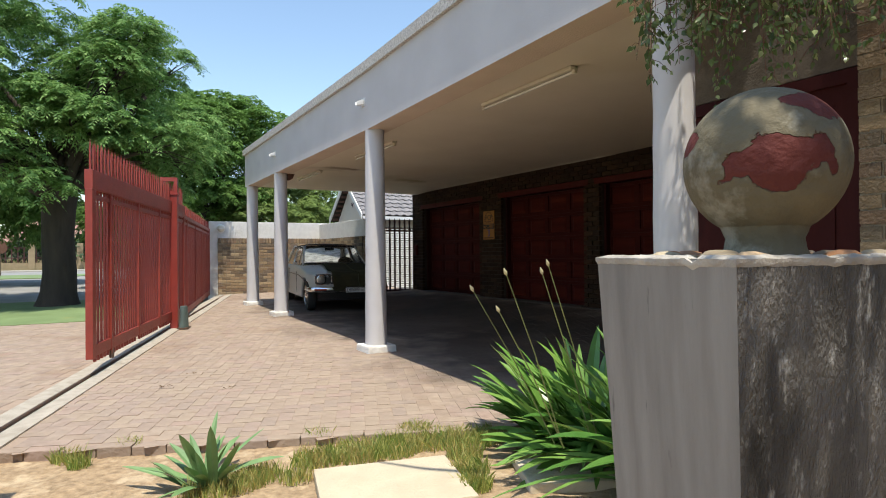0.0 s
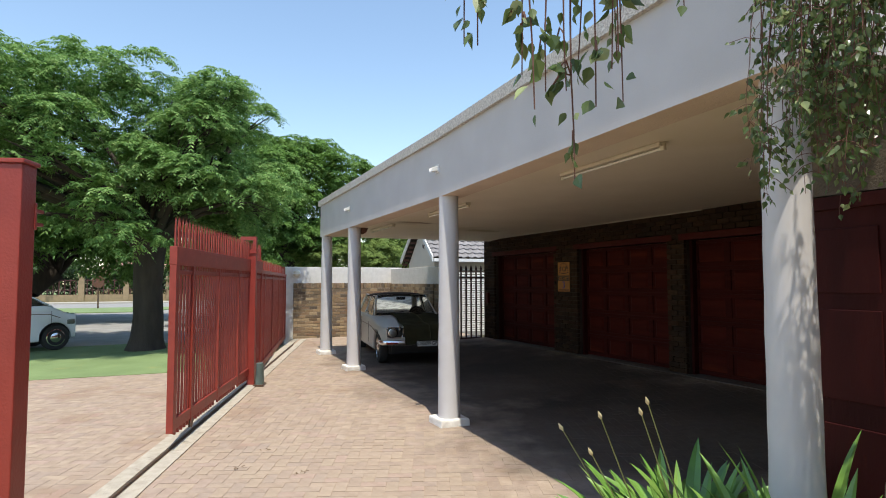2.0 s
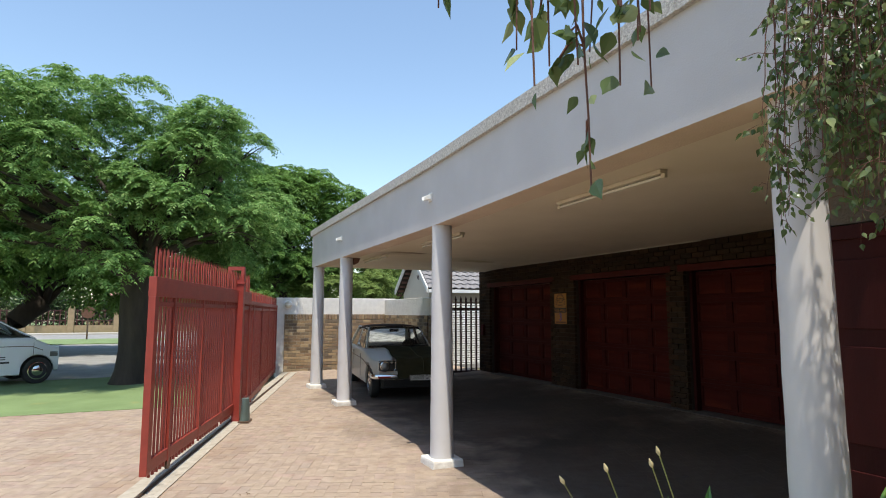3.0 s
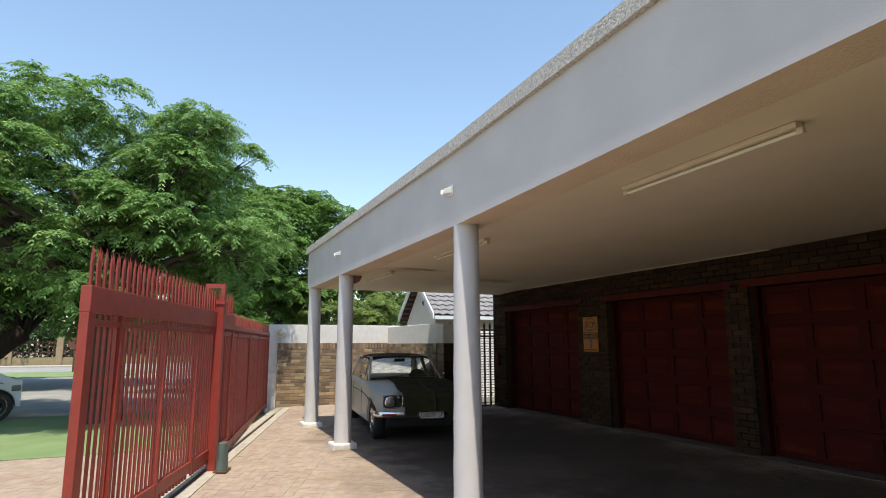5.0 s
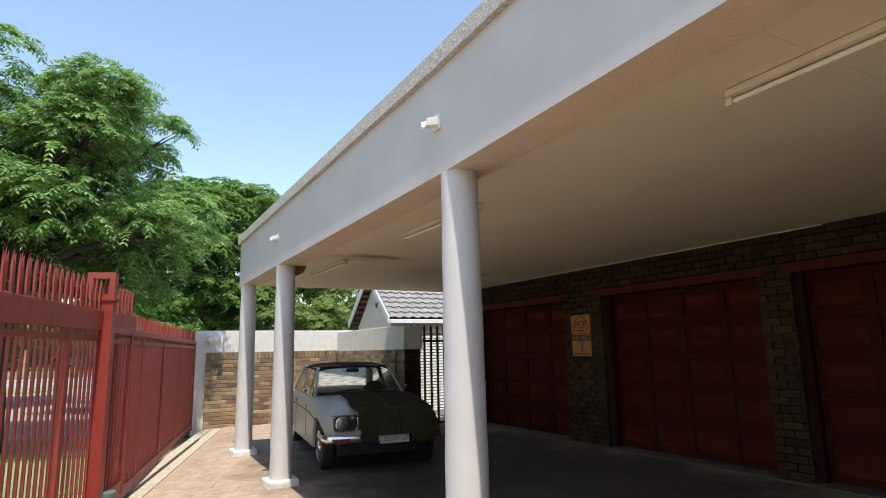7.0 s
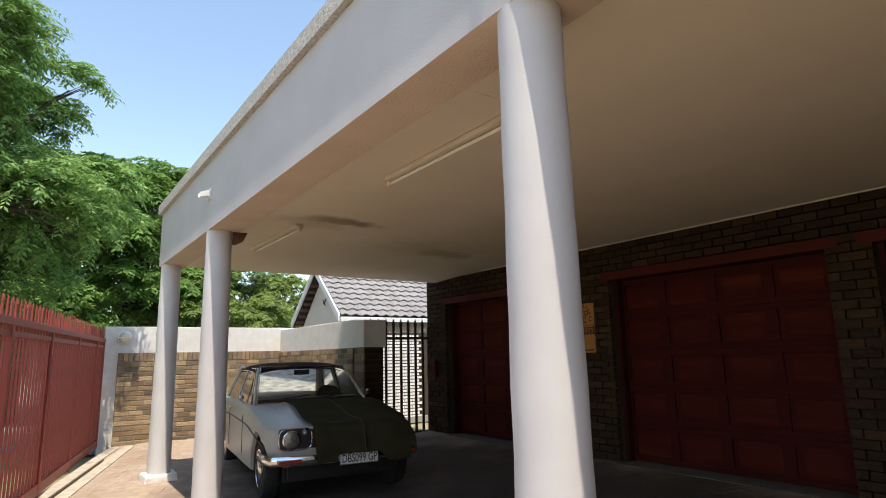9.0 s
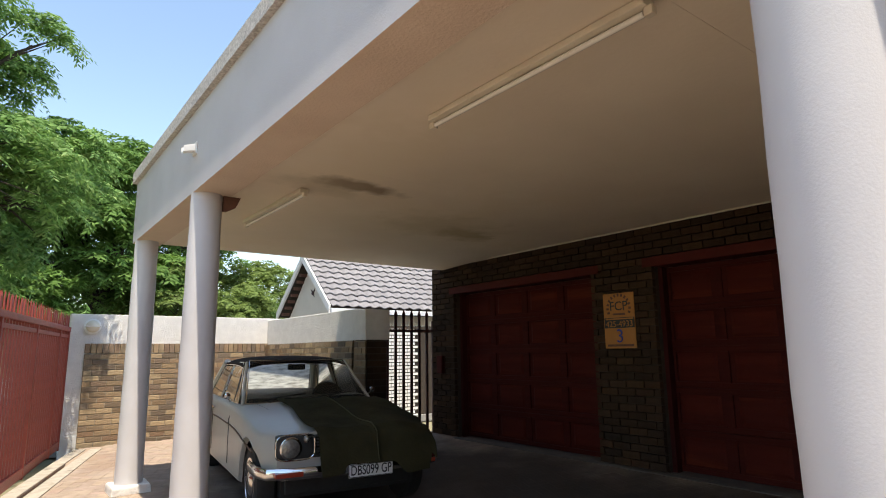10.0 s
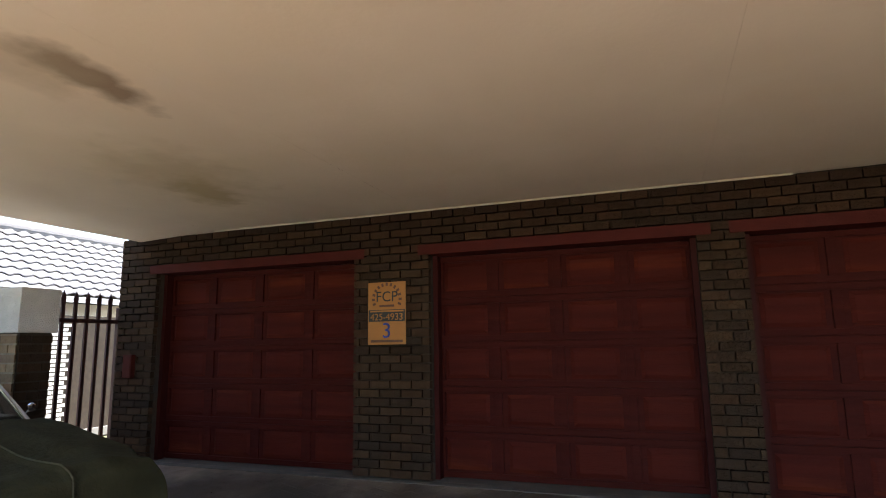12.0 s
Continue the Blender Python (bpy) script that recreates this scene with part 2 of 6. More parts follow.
leaf_dark = mat("dark_tree_leaf", (1, 1, 1), (0.8, 0.8, 0.8), 1.0, 0.65, spec=0.25, hue=[(0.12, 0.235, 0.05), (0.18, 0.32, 0.075), (0.085, 0.175, 0.036)], vary=0.2, island=True, translucent=0.38)
leaf_bush = mat("bush_leaf", (1, 1, 1), (0.8, 0.8, 0.8), 1.0, 0.65, spec=0.25, hue=[(0.16, 0.24, 0.055), (0.24, 0.33, 0.085), (0.11, 0.17, 0.05)], vary=0.2, island=True, translucent=0.3)
leaf_birch = mat("birch_leaf", (1, 1, 1), (0.85, 0.85, 0.85), 30.0, 0.20, hue=[(0.12, 0.185, 0.065), (0.18, 0.255, 0.09), (0.08, 0.13, 0.045), (0.36, 0.42, 0.20)], vary=0.25, island=True, translucent=0.4)
strap_leaf = mat("strap_leaf", (0.155, 0.30, 0.075), (0.095, 0.20, 0.05), 6, 0.24, hue=[(1, 1, 1), (1.6, 1.35, 1.2), (0.6, 0.75, 0.6), (1.3, 1.2, 1.0)], island=True, translucent=0.10)
agave_leaf = mat("agave_leaf", (0.17, 0.29, 0.12), (0.11, 0.20, 0.08), 8, 0.5, 0.1, 40, hue=[(1, 1, 1), (1.2, 1.15, 1.05), (0.8, 0.9, 0.8)], island=True)
stalk_mat = mat("flower_stalk", (0.20, 0.22, 0.08), (0.15, 0.17, 0.06), 10, 0.5)
bud_mat = mat("flower_bud", (0.62, 0.54, 0.33), (0.46, 0.38, 0.20), 20, 0.6)
planter_mat = mat("weathered_planter", (0.31, 0.285, 0.255), (0.215, 0.195, 0.175), 9, 0.9, 0.18, 120, stretch=(2.6, 2.6, 0.32), c3=(0.075, 0.065, 0.058), c3scale=12.0, c3at=0.64)
mould_mat = mat("mouldy_planter", (0.21, 0.195, 0.18), (0.055, 0.050, 0.045), 7, 0.95, 0.8, 150, stretch=(1.4, 1.4, 0.5), c3=(0.40, 0.385, 0.36), c3scale=30.0, c3at=0.58, spec=0.1)
rim_mat = mat("worn_planter_rim", (0.52, 0.48, 0.42), (0.30, 0.27, 0.235), 16, 0.9, 0.4, 80)
pebble_mat = mat("river_pebble", (1, 1, 1), (0.8, 0.78, 0.75), 12, 0.55, 0.1, 30, hue=[(0.50, 0.37, 0.20), (0.32, 0.235, 0.145), (0.62, 0.53, 0.37), (0.46, 0.20, 0.075), (0.25, 0.195, 0.145), (0.55, 0.43, 0.26)])
slab_mat = mat("sandstone_slab", (0.60, 0.51, 0.37), (0.51, 0.43, 0.31), 5, 0.9, 0.4, 40)
car_paint = mat("silver_car_paint", (0.45, 0.43, 0.385), (0.41, 0.39, 0.35), 2, 0.42, metal=0.0, coat=0.18)
white_paint = mat("white_car_paint", (0.75, 0.76, 0.77), (0.72, 0.73, 0.74), 2, 0.25, coat=0.6)
vinyl_black = mat("black_vinyl_roof", (0.058, 0.042, 0.035), (0.042, 0.031, 0.026), 20, 0.85, 0.3, 200, spec=0.04)
chrome = mat("chrome", (0.72, 0.72, 0.72), (0.6, 0.6, 0.6), 20, 0.12, metal=1.0)
rubber = mat("rubber", (0.018, 0.018, 0.018), (0.03, 0.028, 0.026), 20, 0.8, 0.2, 80)
black_trim = mat("black_trim", (0.02, 0.02, 0.02), (0.03, 0.03, 0.03), 20, 0.5)
seat_vinyl = mat("seat_vinyl", (0.06, 0.05, 0.045), (0.04, 0.035, 0.03), 10, 0.6)
cover_cloth = mat("green_car_cover", (0.048, 0.044, 0.023), (0.033, 0.030, 0.017), 5, 0.95, 0.4, 25, spec=0.03)
cover_seam = mat("green_cover_seam", (0.085, 0.080, 0.048), (0.065, 0.060, 0.036), 9, 0.95, 0.3, 40, spec=0.03)
car_glass = glass("car_glass")
dusty_pane = dusty_glass("dusty_car_glass", 0.55)
lamp_glass = mat("lamp_glass", (0.20, 0.20, 0.19), (0.36, 0.36, 0.34), 40, 0.10, 0.3, 60, metal=0.6, coat=0.8)
orange_lens = mat("indicator_lens", (0.35, 0.05, 0.03), (0.28, 0.04, 0.02), 20, 0.2)
plate_white = mat("plate_white", (0.75, 0.75, 0.72), (0.70, 0.70, 0.67), 10, 0.4)
ink_black = mat("black_ink", (0.02, 0.02, 0.02), (0.015, 0.015, 0.015), 10, 0.5)
ink_blue = mat("blue_ink", (0.02, 0.05, 0.35), (0.02, 0.04, 0.30), 10, 0.5)
sign_orange = mat("orange_sign", (0.44, 0.175, 0.028), (0.38, 0.15, 0.025), 6, 0.45)
lamp_body = mat("cream_enamel", (0.70, 0.64, 0.52), (0.62, 0.56, 0.45), 6, 0.5)
tube_glass = mat("fluorescent_tube_off", (0.80, 0.78, 0.72), (0.76, 0.74, 0.68), 6, 0.25)
roof_tile = mat("grey_roof_tile", (0.20, 0.188, 0.192), (0.15, 0.142, 0.143), 6, 0.8, 0.3, 40, vary=0.12, island=True)
red_tile = mat("red_tile_roof", (0.38, 0.21, 0.17), (0.32, 0.17, 0.13), 3, 0.8)
house_cream = mat("cream_house_wall", (0.76, 0.67, 0.56), (0.69, 0.61, 0.51), 2, 0.85, 0.2, 40)
white_trim = mat("white_trim", (0.78, 0.77, 0.75), (0.70, 0.69, 0.67), 5, 0.6)
rust_brown = mat("rust_brown", (0.16, 0.07, 0.045), (0.10, 0.045, 0.03), 15, 0.8, 0.3, 60)
box_green = mat("grey_green_plastic", (0.10, 0.14, 0.13), (0.08, 0.11, 0.10), 8, 0.5)
pillar_tan = mat("tan_pillar", (0.32, 0.235, 0.14), (0.24, 0.18, 0.105), 3, 0.9)
sign_red = mat("stop_red", (0.30, 0.02, 0.02), (0.25, 0.018, 0.018), 5, 0.5)
dry_leaf = mat("dry_leaf", (0.20, 0.13, 0.07), (0.14, 0.09, 0.05), 20, 0.8)

# ---- building blocks ----


class Shape:
    """Vertices and faces of one mesh in the making."""

    def __init__(self):
        self.v, self.f = [], []

    def add(self, vs, fs):
        k = len(self.v)
        self.v += [tuple(p) for p in vs]
        self.f += [tuple(i + k for i in face) for face in fs]
        return self

    def box(self, x0, x1, y0, y1, z0, z1, m=None, c=0.0):
        """A box; c chamfers its edges."""
        if c <= 0:
            vs = [(x, y, z) for z in (z0, z1) for y in (y0, y1) for x in (x0, x1)]
            fs = [(0, 2, 3, 1), (4, 5, 7, 6), (0, 1, 5, 4), (2, 6, 7, 3), (0, 4, 6, 2), (1, 3, 7, 5)]
        else:
            b = bmesh.new()
            bmesh.ops.create_cube(b, size=1.0)
            for q in b.verts:
                q.co = Vector(((x0 + x1) / 2 + q.co.x * (x1 - x0), (y0 + y1) / 2 + q.co.y * (y1 - y0), (z0 + z1) / 2 + q.co.z * (z1 - z0)))
            bmesh.ops.bevel(b, geom=list(b.edges), offset=c, segments=2, affect="EDGES", profile=0.6)
            b.verts.index_update()
            vs = [q.co.copy() for q in b.verts]
            fs = [[q.index for q in face.verts] for face in b.faces]
            b.free()
        if m is not None:
            vs = [m @ Vector(p) for p in vs]
        return self.add(vs, fs)

    def tube(self, path, radius, n=8, cap=True):
        """A round bar along points; radius: one number or one for each point."""
        pts = [Vector(p) for p in path]
        rs = radius if isinstance(radius, (list, tuple)) else [radius] * len(pts)
        vs, fs = [], []
        for i, p in enumerate(pts):
            d = (pts[min(i + 1, len(pts) - 1)] - pts[max(i - 1, 0)]).normalized()
            a = d.cross(Vector((0, 0, 1)) if abs(d.z) < 0.9 else Vector((1, 0, 0))).normalized()
            b = d.cross(a)
            for k in range(n):
                w = 2 * math.pi * k / n
                vs.append(p + (a * math.cos(w) + b * math.sin(w)) * rs[i])
        for i in range(len(pts) - 1):
            for k in range(n):
                fs.append((i * n + k, i * n + (k + 1) % n, (i + 1) * n + (k + 1) % n, (i + 1) * n + k))
        if cap:
            fs.append(tuple(range(n))[::-1])
            fs.append(tuple((len(pts) - 1) * n + k for k in range(n)))
        return self.add(vs, fs)

    def lathe(self, profile, n=32, at=(0, 0, 0), m=None, wob=0.0):
        """A turned body from (radius, height) pairs."""
        vs, fs = [], []
        for i, (r, z) in enumerate(profile):
            for k in range(n):
                w = 2 * math.pi * k / n
                rr = r + wob * noise.noise(Vector((math.cos(w) * 2, math.sin(w) * 2, z * 3)))
                p = Vector((rr * math.cos(w), rr * math.sin(w), z))
                p = m @ p if m is not None else p
                vs.append(p + Vector(at))
        for i in range(len(profile) - 1):
            for k in range(n):
                fs.append((i * n + k, i * n + (k + 1) % n, (i + 1) * n + (k + 1) % n, (i + 1) * n + k))
        fs.append(tuple(range(n))[::-1])
        fs.append(tuple((len(profile) - 1) * n + k for k in range(n)))
        return self.add(vs, fs)

    def sheet(self, fn, nu, nv, thick=0.0):
        """A surface fn(u, v), u and v from 0 to 1; thick: a second skin that far below along z."""
        vs = [fn(i / nu, j / nv) for j in range(nv + 1) for i in range(nu + 1)]
        w = nu + 1
        fs = [(j * w + i, j * w + i + 1, (j + 1) * w + i + 1, (j + 1) * w + i) for j in range(nv) for i in range(nu)]
        if thick:
            k = len(vs)
            vs += [(p[0], p[1], p[2] - thick) for p in vs]
            fs += [tuple(i + k for i in face)[::-1] for face in fs]
            rim = [i for i in range(w)] + [j * w + nu for j in range(1, nv + 1)] + [nv * w + i for i in range(nu - 1, -1, -1)] + [j * w for j in range(nv - 1, 0, -1)]
            for a, b in zip(rim, rim[1:] + rim[:1]):
                fs.append((b, a, a + k, b + k))
        return self.add(vs, fs)

    def prism(self, outline, z0, z1):
        """A flat outline (x, y), counter-clockwise, raised from z0 to z1."""
        n = len(outline)
        vs = [(x, y, z0) for x, y in outline] + [(x, y, z1) for x, y in outline]
        fs = [tuple(range(n))[::-1], tuple(range(n, 2 * n))] + [(i, (i + 1) % n, n + (i + 1) % n, n + i) for i in range(n)]
        return self.add(vs, fs)

    def weld(self, d=0.0008):
        """Joins vertices that lie on one another."""
        me = bpy.data.meshes.new("weld")
        me.from_pydata(self.v, [], self.f)
        b = bmesh.new()
        b.from_mesh(me)
        bmesh.ops.remove_doubles(b, verts=list(b.verts), dist=d)
        b.verts.index_update()
        self.v = [tuple(q.co) for q in b.verts]
        self.f = [tuple(q.index for q in face.verts) for face in b.faces]
        b.free()
        bpy.data.meshes.remove(me)
        return self

    def mesh(self, name, material, smooth=False):
        me = bpy.data.meshes.new(name)
        me.from_pydata(self.v, [], self.f)
        me.materials.append(material)
        if smooth:
            me.polygons.foreach_set("use_smooth", [True] * len(me.polygons))
            me.set_sharp_from_angle(angle=radians(40))
        me.update()
        return me


def thing(name, label, category, m=None, group="", kind=""):
    ob = new(name)
    ob.empty_display_size = 0.1
    if m is not None:
        ob.matrix_world = m
    return tagged(ob, label, category, group, kind)


def part(name, shape, material, parent, label="", smooth=False, kind=""):
    ob = new(name, shape if isinstance(shape, bpy.types.Mesh) else shape.mesh(name, material, smooth))
    ob.parent = parent
    return tagged(ob, label=label, kind=kind)


def solid(name, shape, material, label, category, smooth=False, group="", kind="", m=None):
    ob = new(name, shape.mesh(name, material, smooth))
    if m is not None:
        ob.matrix_world = m
    return tagged(ob, label, category, group, kind)


def lettering(name, text, size, material, parent, m, label="", bold=0.0, narrow=1.0):
    """Words as a thin mesh, centred, in the plane of m."""
    cu = bpy.data.curves.new(name, "FONT")
    cu.body, cu.size, cu.align_x, cu.align_y, cu.extrude = text, size, "CENTER", "CENTER", 0.0012
    cu.offset = bold
    ob = new(name, cu)
    me = bpy.data.meshes.new_from_object(ob.evaluated_get(bpy.context.evaluated_depsgraph_get()))
    bpy.data.objects.remove(ob)
    me.materials.clear()
    me.materials.append(material)
    t = new(name, me)
    t.parent = parent
    t.matrix_basis = m @ Matrix.Diagonal((narrow, 1, 1, 1))
    return tagged(t, label=label)


def ground_z(x, y):
    """The paving falls away from the garage and towards the street end."""
    base = min(0.10, max(-0.06, 0.0125 * (y - 7.1) - 0.02))
    k = min(1.0, max(0.0, (x - 4.9) / (7.2 - 4.9)))
    return base + k * (0.23 - base)


def frame_at(origin, ux, uy):
    """A pose with its x axis along (ux, uy) on the ground."""
    return pose(origin[0], origin[1], origin[2], 0, 0, math.degrees(math.atan2(uy, ux)))


# ---- the plan ----
COL_X = 2.68
COL_Y = (2.52, 7.05, 11.60, 14.08)
BEAM_Z, CEIL_Z, ROOF_Z = 2.83, 2.93, 3.612
ROOF_Y0, ROOF_Y1 = 2.20, 14.28
WALL_X = 7.22
DOOR_Y = ((11.24, 13.98), (7.88, 10.39), (4.85, 7.50))
DOOR_Z0, DOOR_Z1 = 0.23, 2.43
YARD_Y = 17.85
RAIL_A = math.radians(17.1)
RAIL_P = Vector((-0.47, 7.10, 0))
RAIL_U = Vector((math.sin(RAIL_A), math.cos(RAIL_A), 0))
RAIL_N = Vector((-math.cos(RAIL_A), math.sin(RAIL_A), 0))
POST = Vector((0.66, 10.66, 0.02))
CORNER = Vector((2.28, 17.80, 0.1))

# ---- ground ----
g = Shape()
ts = [-600, -120, -40, -20, -10, -5, 0, 5, 10, 20, 40, 120, 600]
g.sheet(lambda u, v: (ts[round(u * 12)], ts[round(v * 12)] + 8, -0.13), 12, 12)
solid("ground", g, earth, "dry bare earth reaching to the horizon", "ground", kind="structure")

bed = Shape()
bed.sheet(lambda u, v: (-6 + 10 * u, -6 + 11.5 * v, -0.115 + 0.02 * noise.noise(Vector((u * 40, v * 46, 0))) + 0.012 * noise.noise(Vector((u * 160, v * 180, 3)))), 120, 130)
solid("garden_bed", bed, soil, "dry sandy soil of the front garden bed", "soil", kind="structure")

# the lawn verge, the road and the far pavement
lawn = Shape()
lawn.sheet(lambda u, v: (-16 + (16.75 + 1.25 * v) * u, 12.75 + 0.27 * (-7 + 17.5 * u) * -0.1 + 5.9 * v, 0.06 + 0.02 * noise.noise(Vector((u * 12, v * 6, 1)))), 70, 24, 0.15)
solid("lawn", lawn, lawn_mat, "short green lawn verge with dry patches", "lawn", kind="structure")
road = Shape()
road.sheet(lambda u, v: (-90 + 180 * u, 18.4 + 36 * v, 0.05), 12, 6, 0.15)
solid("road", road, asphalt, "grey asphalt road surface", "road", kind="structure")
kerb = Shape()
kerb.box(-90, 90, 54.4, 56.6, -0.1, 0.16, c=0.02)
solid("pavement", kerb, pavement_mat, "pale pavement across the road", "pavement", kind="structure")
far_lawn = Shape()
far_lawn.sheet(lambda u, v: (-120 + 240 * u, 56.6 + 60 * v, 0.14), 8, 4)
solid("far_lawn", far_lawn, lawn_mat, "grass beyond the far pavement", "lawn", kind="structure")
island = Shape()
island.sheet(lambda u, v: (-12 + 9.5 * u + 3 * v, 38 + 7 * v, 0.085), 10, 4, 0.1)
solid("grass_island", island, lawn_mat, "shaded grass verge beside the road corner", "lawn", kind="structure")

# ---- carport roof and columns ----


def rise(p, kz, kx=0.0):
    """The roof climbs a little from the second column towards its near end."""
    d = max(0.0, 7.1 - p[1])
    return (p[0] + kx * d, p[1], p[2] + kz * d)


bm = Shape()
BN = 20
for i in range(BN + 1):
    y = ROOF_Y0 + (ROOF_Y1 - ROOF_Y0) * i / BN
    bm.v += [rise((2.56, y, BEAM_Z), 0.014, -0.012), rise((2.86, y, BEAM_Z), 0.014, -0.012), rise((2.86, y, ROOF_Z - 0.045), 0.012, -0.012), rise((2.56, y, ROOF_Z - 0.045), 0.012, -0.012)]
bm.f = [(4 * i + k, 4 * i + (k + 1) % 4, 4 * i + 4 + (k + 1) % 4, 4 * i + 4 + k) for i in range(BN) for k in range(4)] + [(3, 2, 1, 0), tuple(4 * BN + k for k in range(4))]
beam = solid("fascia_beam", bm, fascia_plaster, "long white plastered fascia beam of the carport", "beam", kind="structure")
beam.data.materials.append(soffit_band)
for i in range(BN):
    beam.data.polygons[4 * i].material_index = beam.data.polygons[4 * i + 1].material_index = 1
lip = Shape()
lip.sheet(lambda u, v: rise((2.515 + 0.385 * u, ROOF_Y0 - 0.05 + (ROOF_Y1 - ROOF_Y0 + 0.1) * v, ROOF_Z + 0.085 + 0.009 * noise.noise(Vector((u * 3, v * 330, 0)))), 0.012, -0.012), 4, 700, 0.13)
solid("roof_edge", lip, parapet_coat, "weathered roughcast coping on the carport roof edge", "coping", kind="structure")
slab = Shape()
slab.sheet(lambda u, v: rise((2.87 + 9.6 * u, ROOF_Y0 + (13.70 - ROOF_Y0) * v, ROOF_Z - 0.02), 0.015), 1, 20, ROOF_Z - 0.03 - CEIL_Z)
slab.box(2.87, 12.47, 13.705, ROOF_Y1, CEIL_Z + 0.02, ROOF_Z - 0.02)
slab.box(WALL_X - 0.05, 12.47, ROOF_Y1 + 0.001, 14.58, CEIL_Z + 0.012, ROOF_Z - 0.02)
solid("roof_slab", slab, plaster, "flat plastered concrete roof slab", "roof", kind="structure")
near_end = Shape()
near_end.box(2.80, 3.29, ROOF_Y0 - 0.004, ROOF_Y0 + 0.22, BEAM_Z + 0.14, CEIL_Z + 0.12)
solid("end_beam", near_end, fascia_plaster, "white plastered end beam of the carport", "beam", kind="structure")


def ceiling_material():
    m = mat("ceiling_paint", (0.79, 0.70, 0.565), (0.71, 0.62, 0.495), 1.1, 0.8, 0.08, 30, c3=(0.74, 0.645, 0.50), c3scale=0.6, c3at=0.5)
    t = m.node_tree
    b = t.nodes["Principled BSDF"]
    base = b.inputs["Base Color"].links[0].from_socket
    co = t.nodes.new("ShaderNodeTexCoord")
    nz = t.nodes.new("ShaderNodeTexNoise")
    nz.inputs["Scale"].default_value, nz.inputs["Detail"].default_value = 4.5, 9
    t.links.new(co.outputs["Object"], nz.inputs["Vector"])
    # damp stains with soft edges: centre, radii, turn, colour, strength
    for cx, cy, rx, ry, turn, colour, strength in ((3.72, 10.86, 0.50, 0.19, 4, (0.24, 0.17, 0.11), 0.9), (3.45, 11.0, 0.5, 0.30, 10, (0.42, 0.36, 0.25), 0.45),
                                                   (5.75, 11.95, 0.55, 0.28, 20, (0.42, 0.33, 0.15), 0.75), (5.3, 11.75, 0.9, 0.6, 10, (0.50, 0.42, 0.27), 0.45)):
        mp = t.nodes.new("ShaderNodeMapping")
        mp.vector_type = "TEXTURE"
        mp.inputs["Location"].default_value = (cx, cy, CEIL_Z)
        mp.inputs["Rotation"].default_value = (0, 0, radians(turn))
        mp.inputs["Scale"].default_value = (rx, ry, 1)
        t.links.new(co.outputs["Object"], mp.inputs[0])
        ln = t.nodes.new("ShaderNodeVectorMath")
        ln.operation = "LENGTH"
        t.links.new(mp.outputs[0], ln.inputs[0])
        ad = t.nodes.new("ShaderNodeMath")
        ad.operation = "MULTIPLY_ADD"
        ad.inputs[1].default_value = 1.4
        t.links.new(nz.outputs["Fac"], ad.inputs[0])
        t.links.new(ln.outputs["Value"], ad.inputs[2])
        rg = t.nodes.new("ShaderNodeMapRange")
        rg.inputs[1].default_value, rg.inputs[2].default_value = 1.1, 1.75
        rg.inputs[3].default_value, rg.inputs[4].default_value = strength, 0.0
        t.links.new(ad.outputs[0], rg.inputs[0])
        mx = t.nodes.new("ShaderNodeMix")
        mx.data_type = "RGBA"
        t.links.new(rg.outputs[0], mx.inputs[0])
        t.links.new(base, mx.inputs[6])
        mx.inputs[7].default_value = (*colour, 1)
        base = mx.outputs[2]
    t.links.new(base, b.inputs["Base Color"])
    return m


ceil = Shape()
# boards with fine open joints, the last strip tilted up towards the far edge
edges_y = [ROOF_Y0 + 0.22, 5.1, 7.8, 10.5, 13.12]
for a, b in zip(edges_y, edges_y[1:]):
    ceil.sheet(lambda u, v: rise((2.83 + (WALL_X - 2.85) * u, a + 0.0006 + (b - a - 0.0012) * v, CEIL_Z), 0.015), 1, 6, 0.03)
ceil.add([(2.865, 13.1206, CEIL_Z - 0.03), (WALL_X + 0.2, 13.1206, CEIL_Z - 0.03), (WALL_X + 0.2, ROOF_Y1, CEIL_Z - 0.08), (2.865, ROOF_Y1, CEIL_Z - 0.08),
          (2.865, 13.1206, CEIL_Z), (WALL_X + 0.2, 13.1206, CEIL_Z), (WALL_X + 0.2, ROOF_Y1, CEIL_Z + 0.015), (2.865, ROOF_Y1, CEIL_Z + 0.015)],
         [(0, 3, 2, 1), (4, 5, 6, 7), (0, 1, 5, 4), (2, 3, 7, 6), (0, 4, 7, 3), (1, 2, 6, 5)])
solid("ceiling", ceil, ceiling_material(), "cream painted board ceiling with brown damp stains", "ceiling", kind="structure")
cornice = Shape()
cornice.box(WALL_X - 0.085, WALL_X - 0.064, 7.1, 13.12, CEIL_Z - 0.048, CEIL_Z - 0.032, c=0.004)
solid("cornice", cornice, lamp_body, "thin cream cornice strip above the garage wall", "cornice", kind="structure")


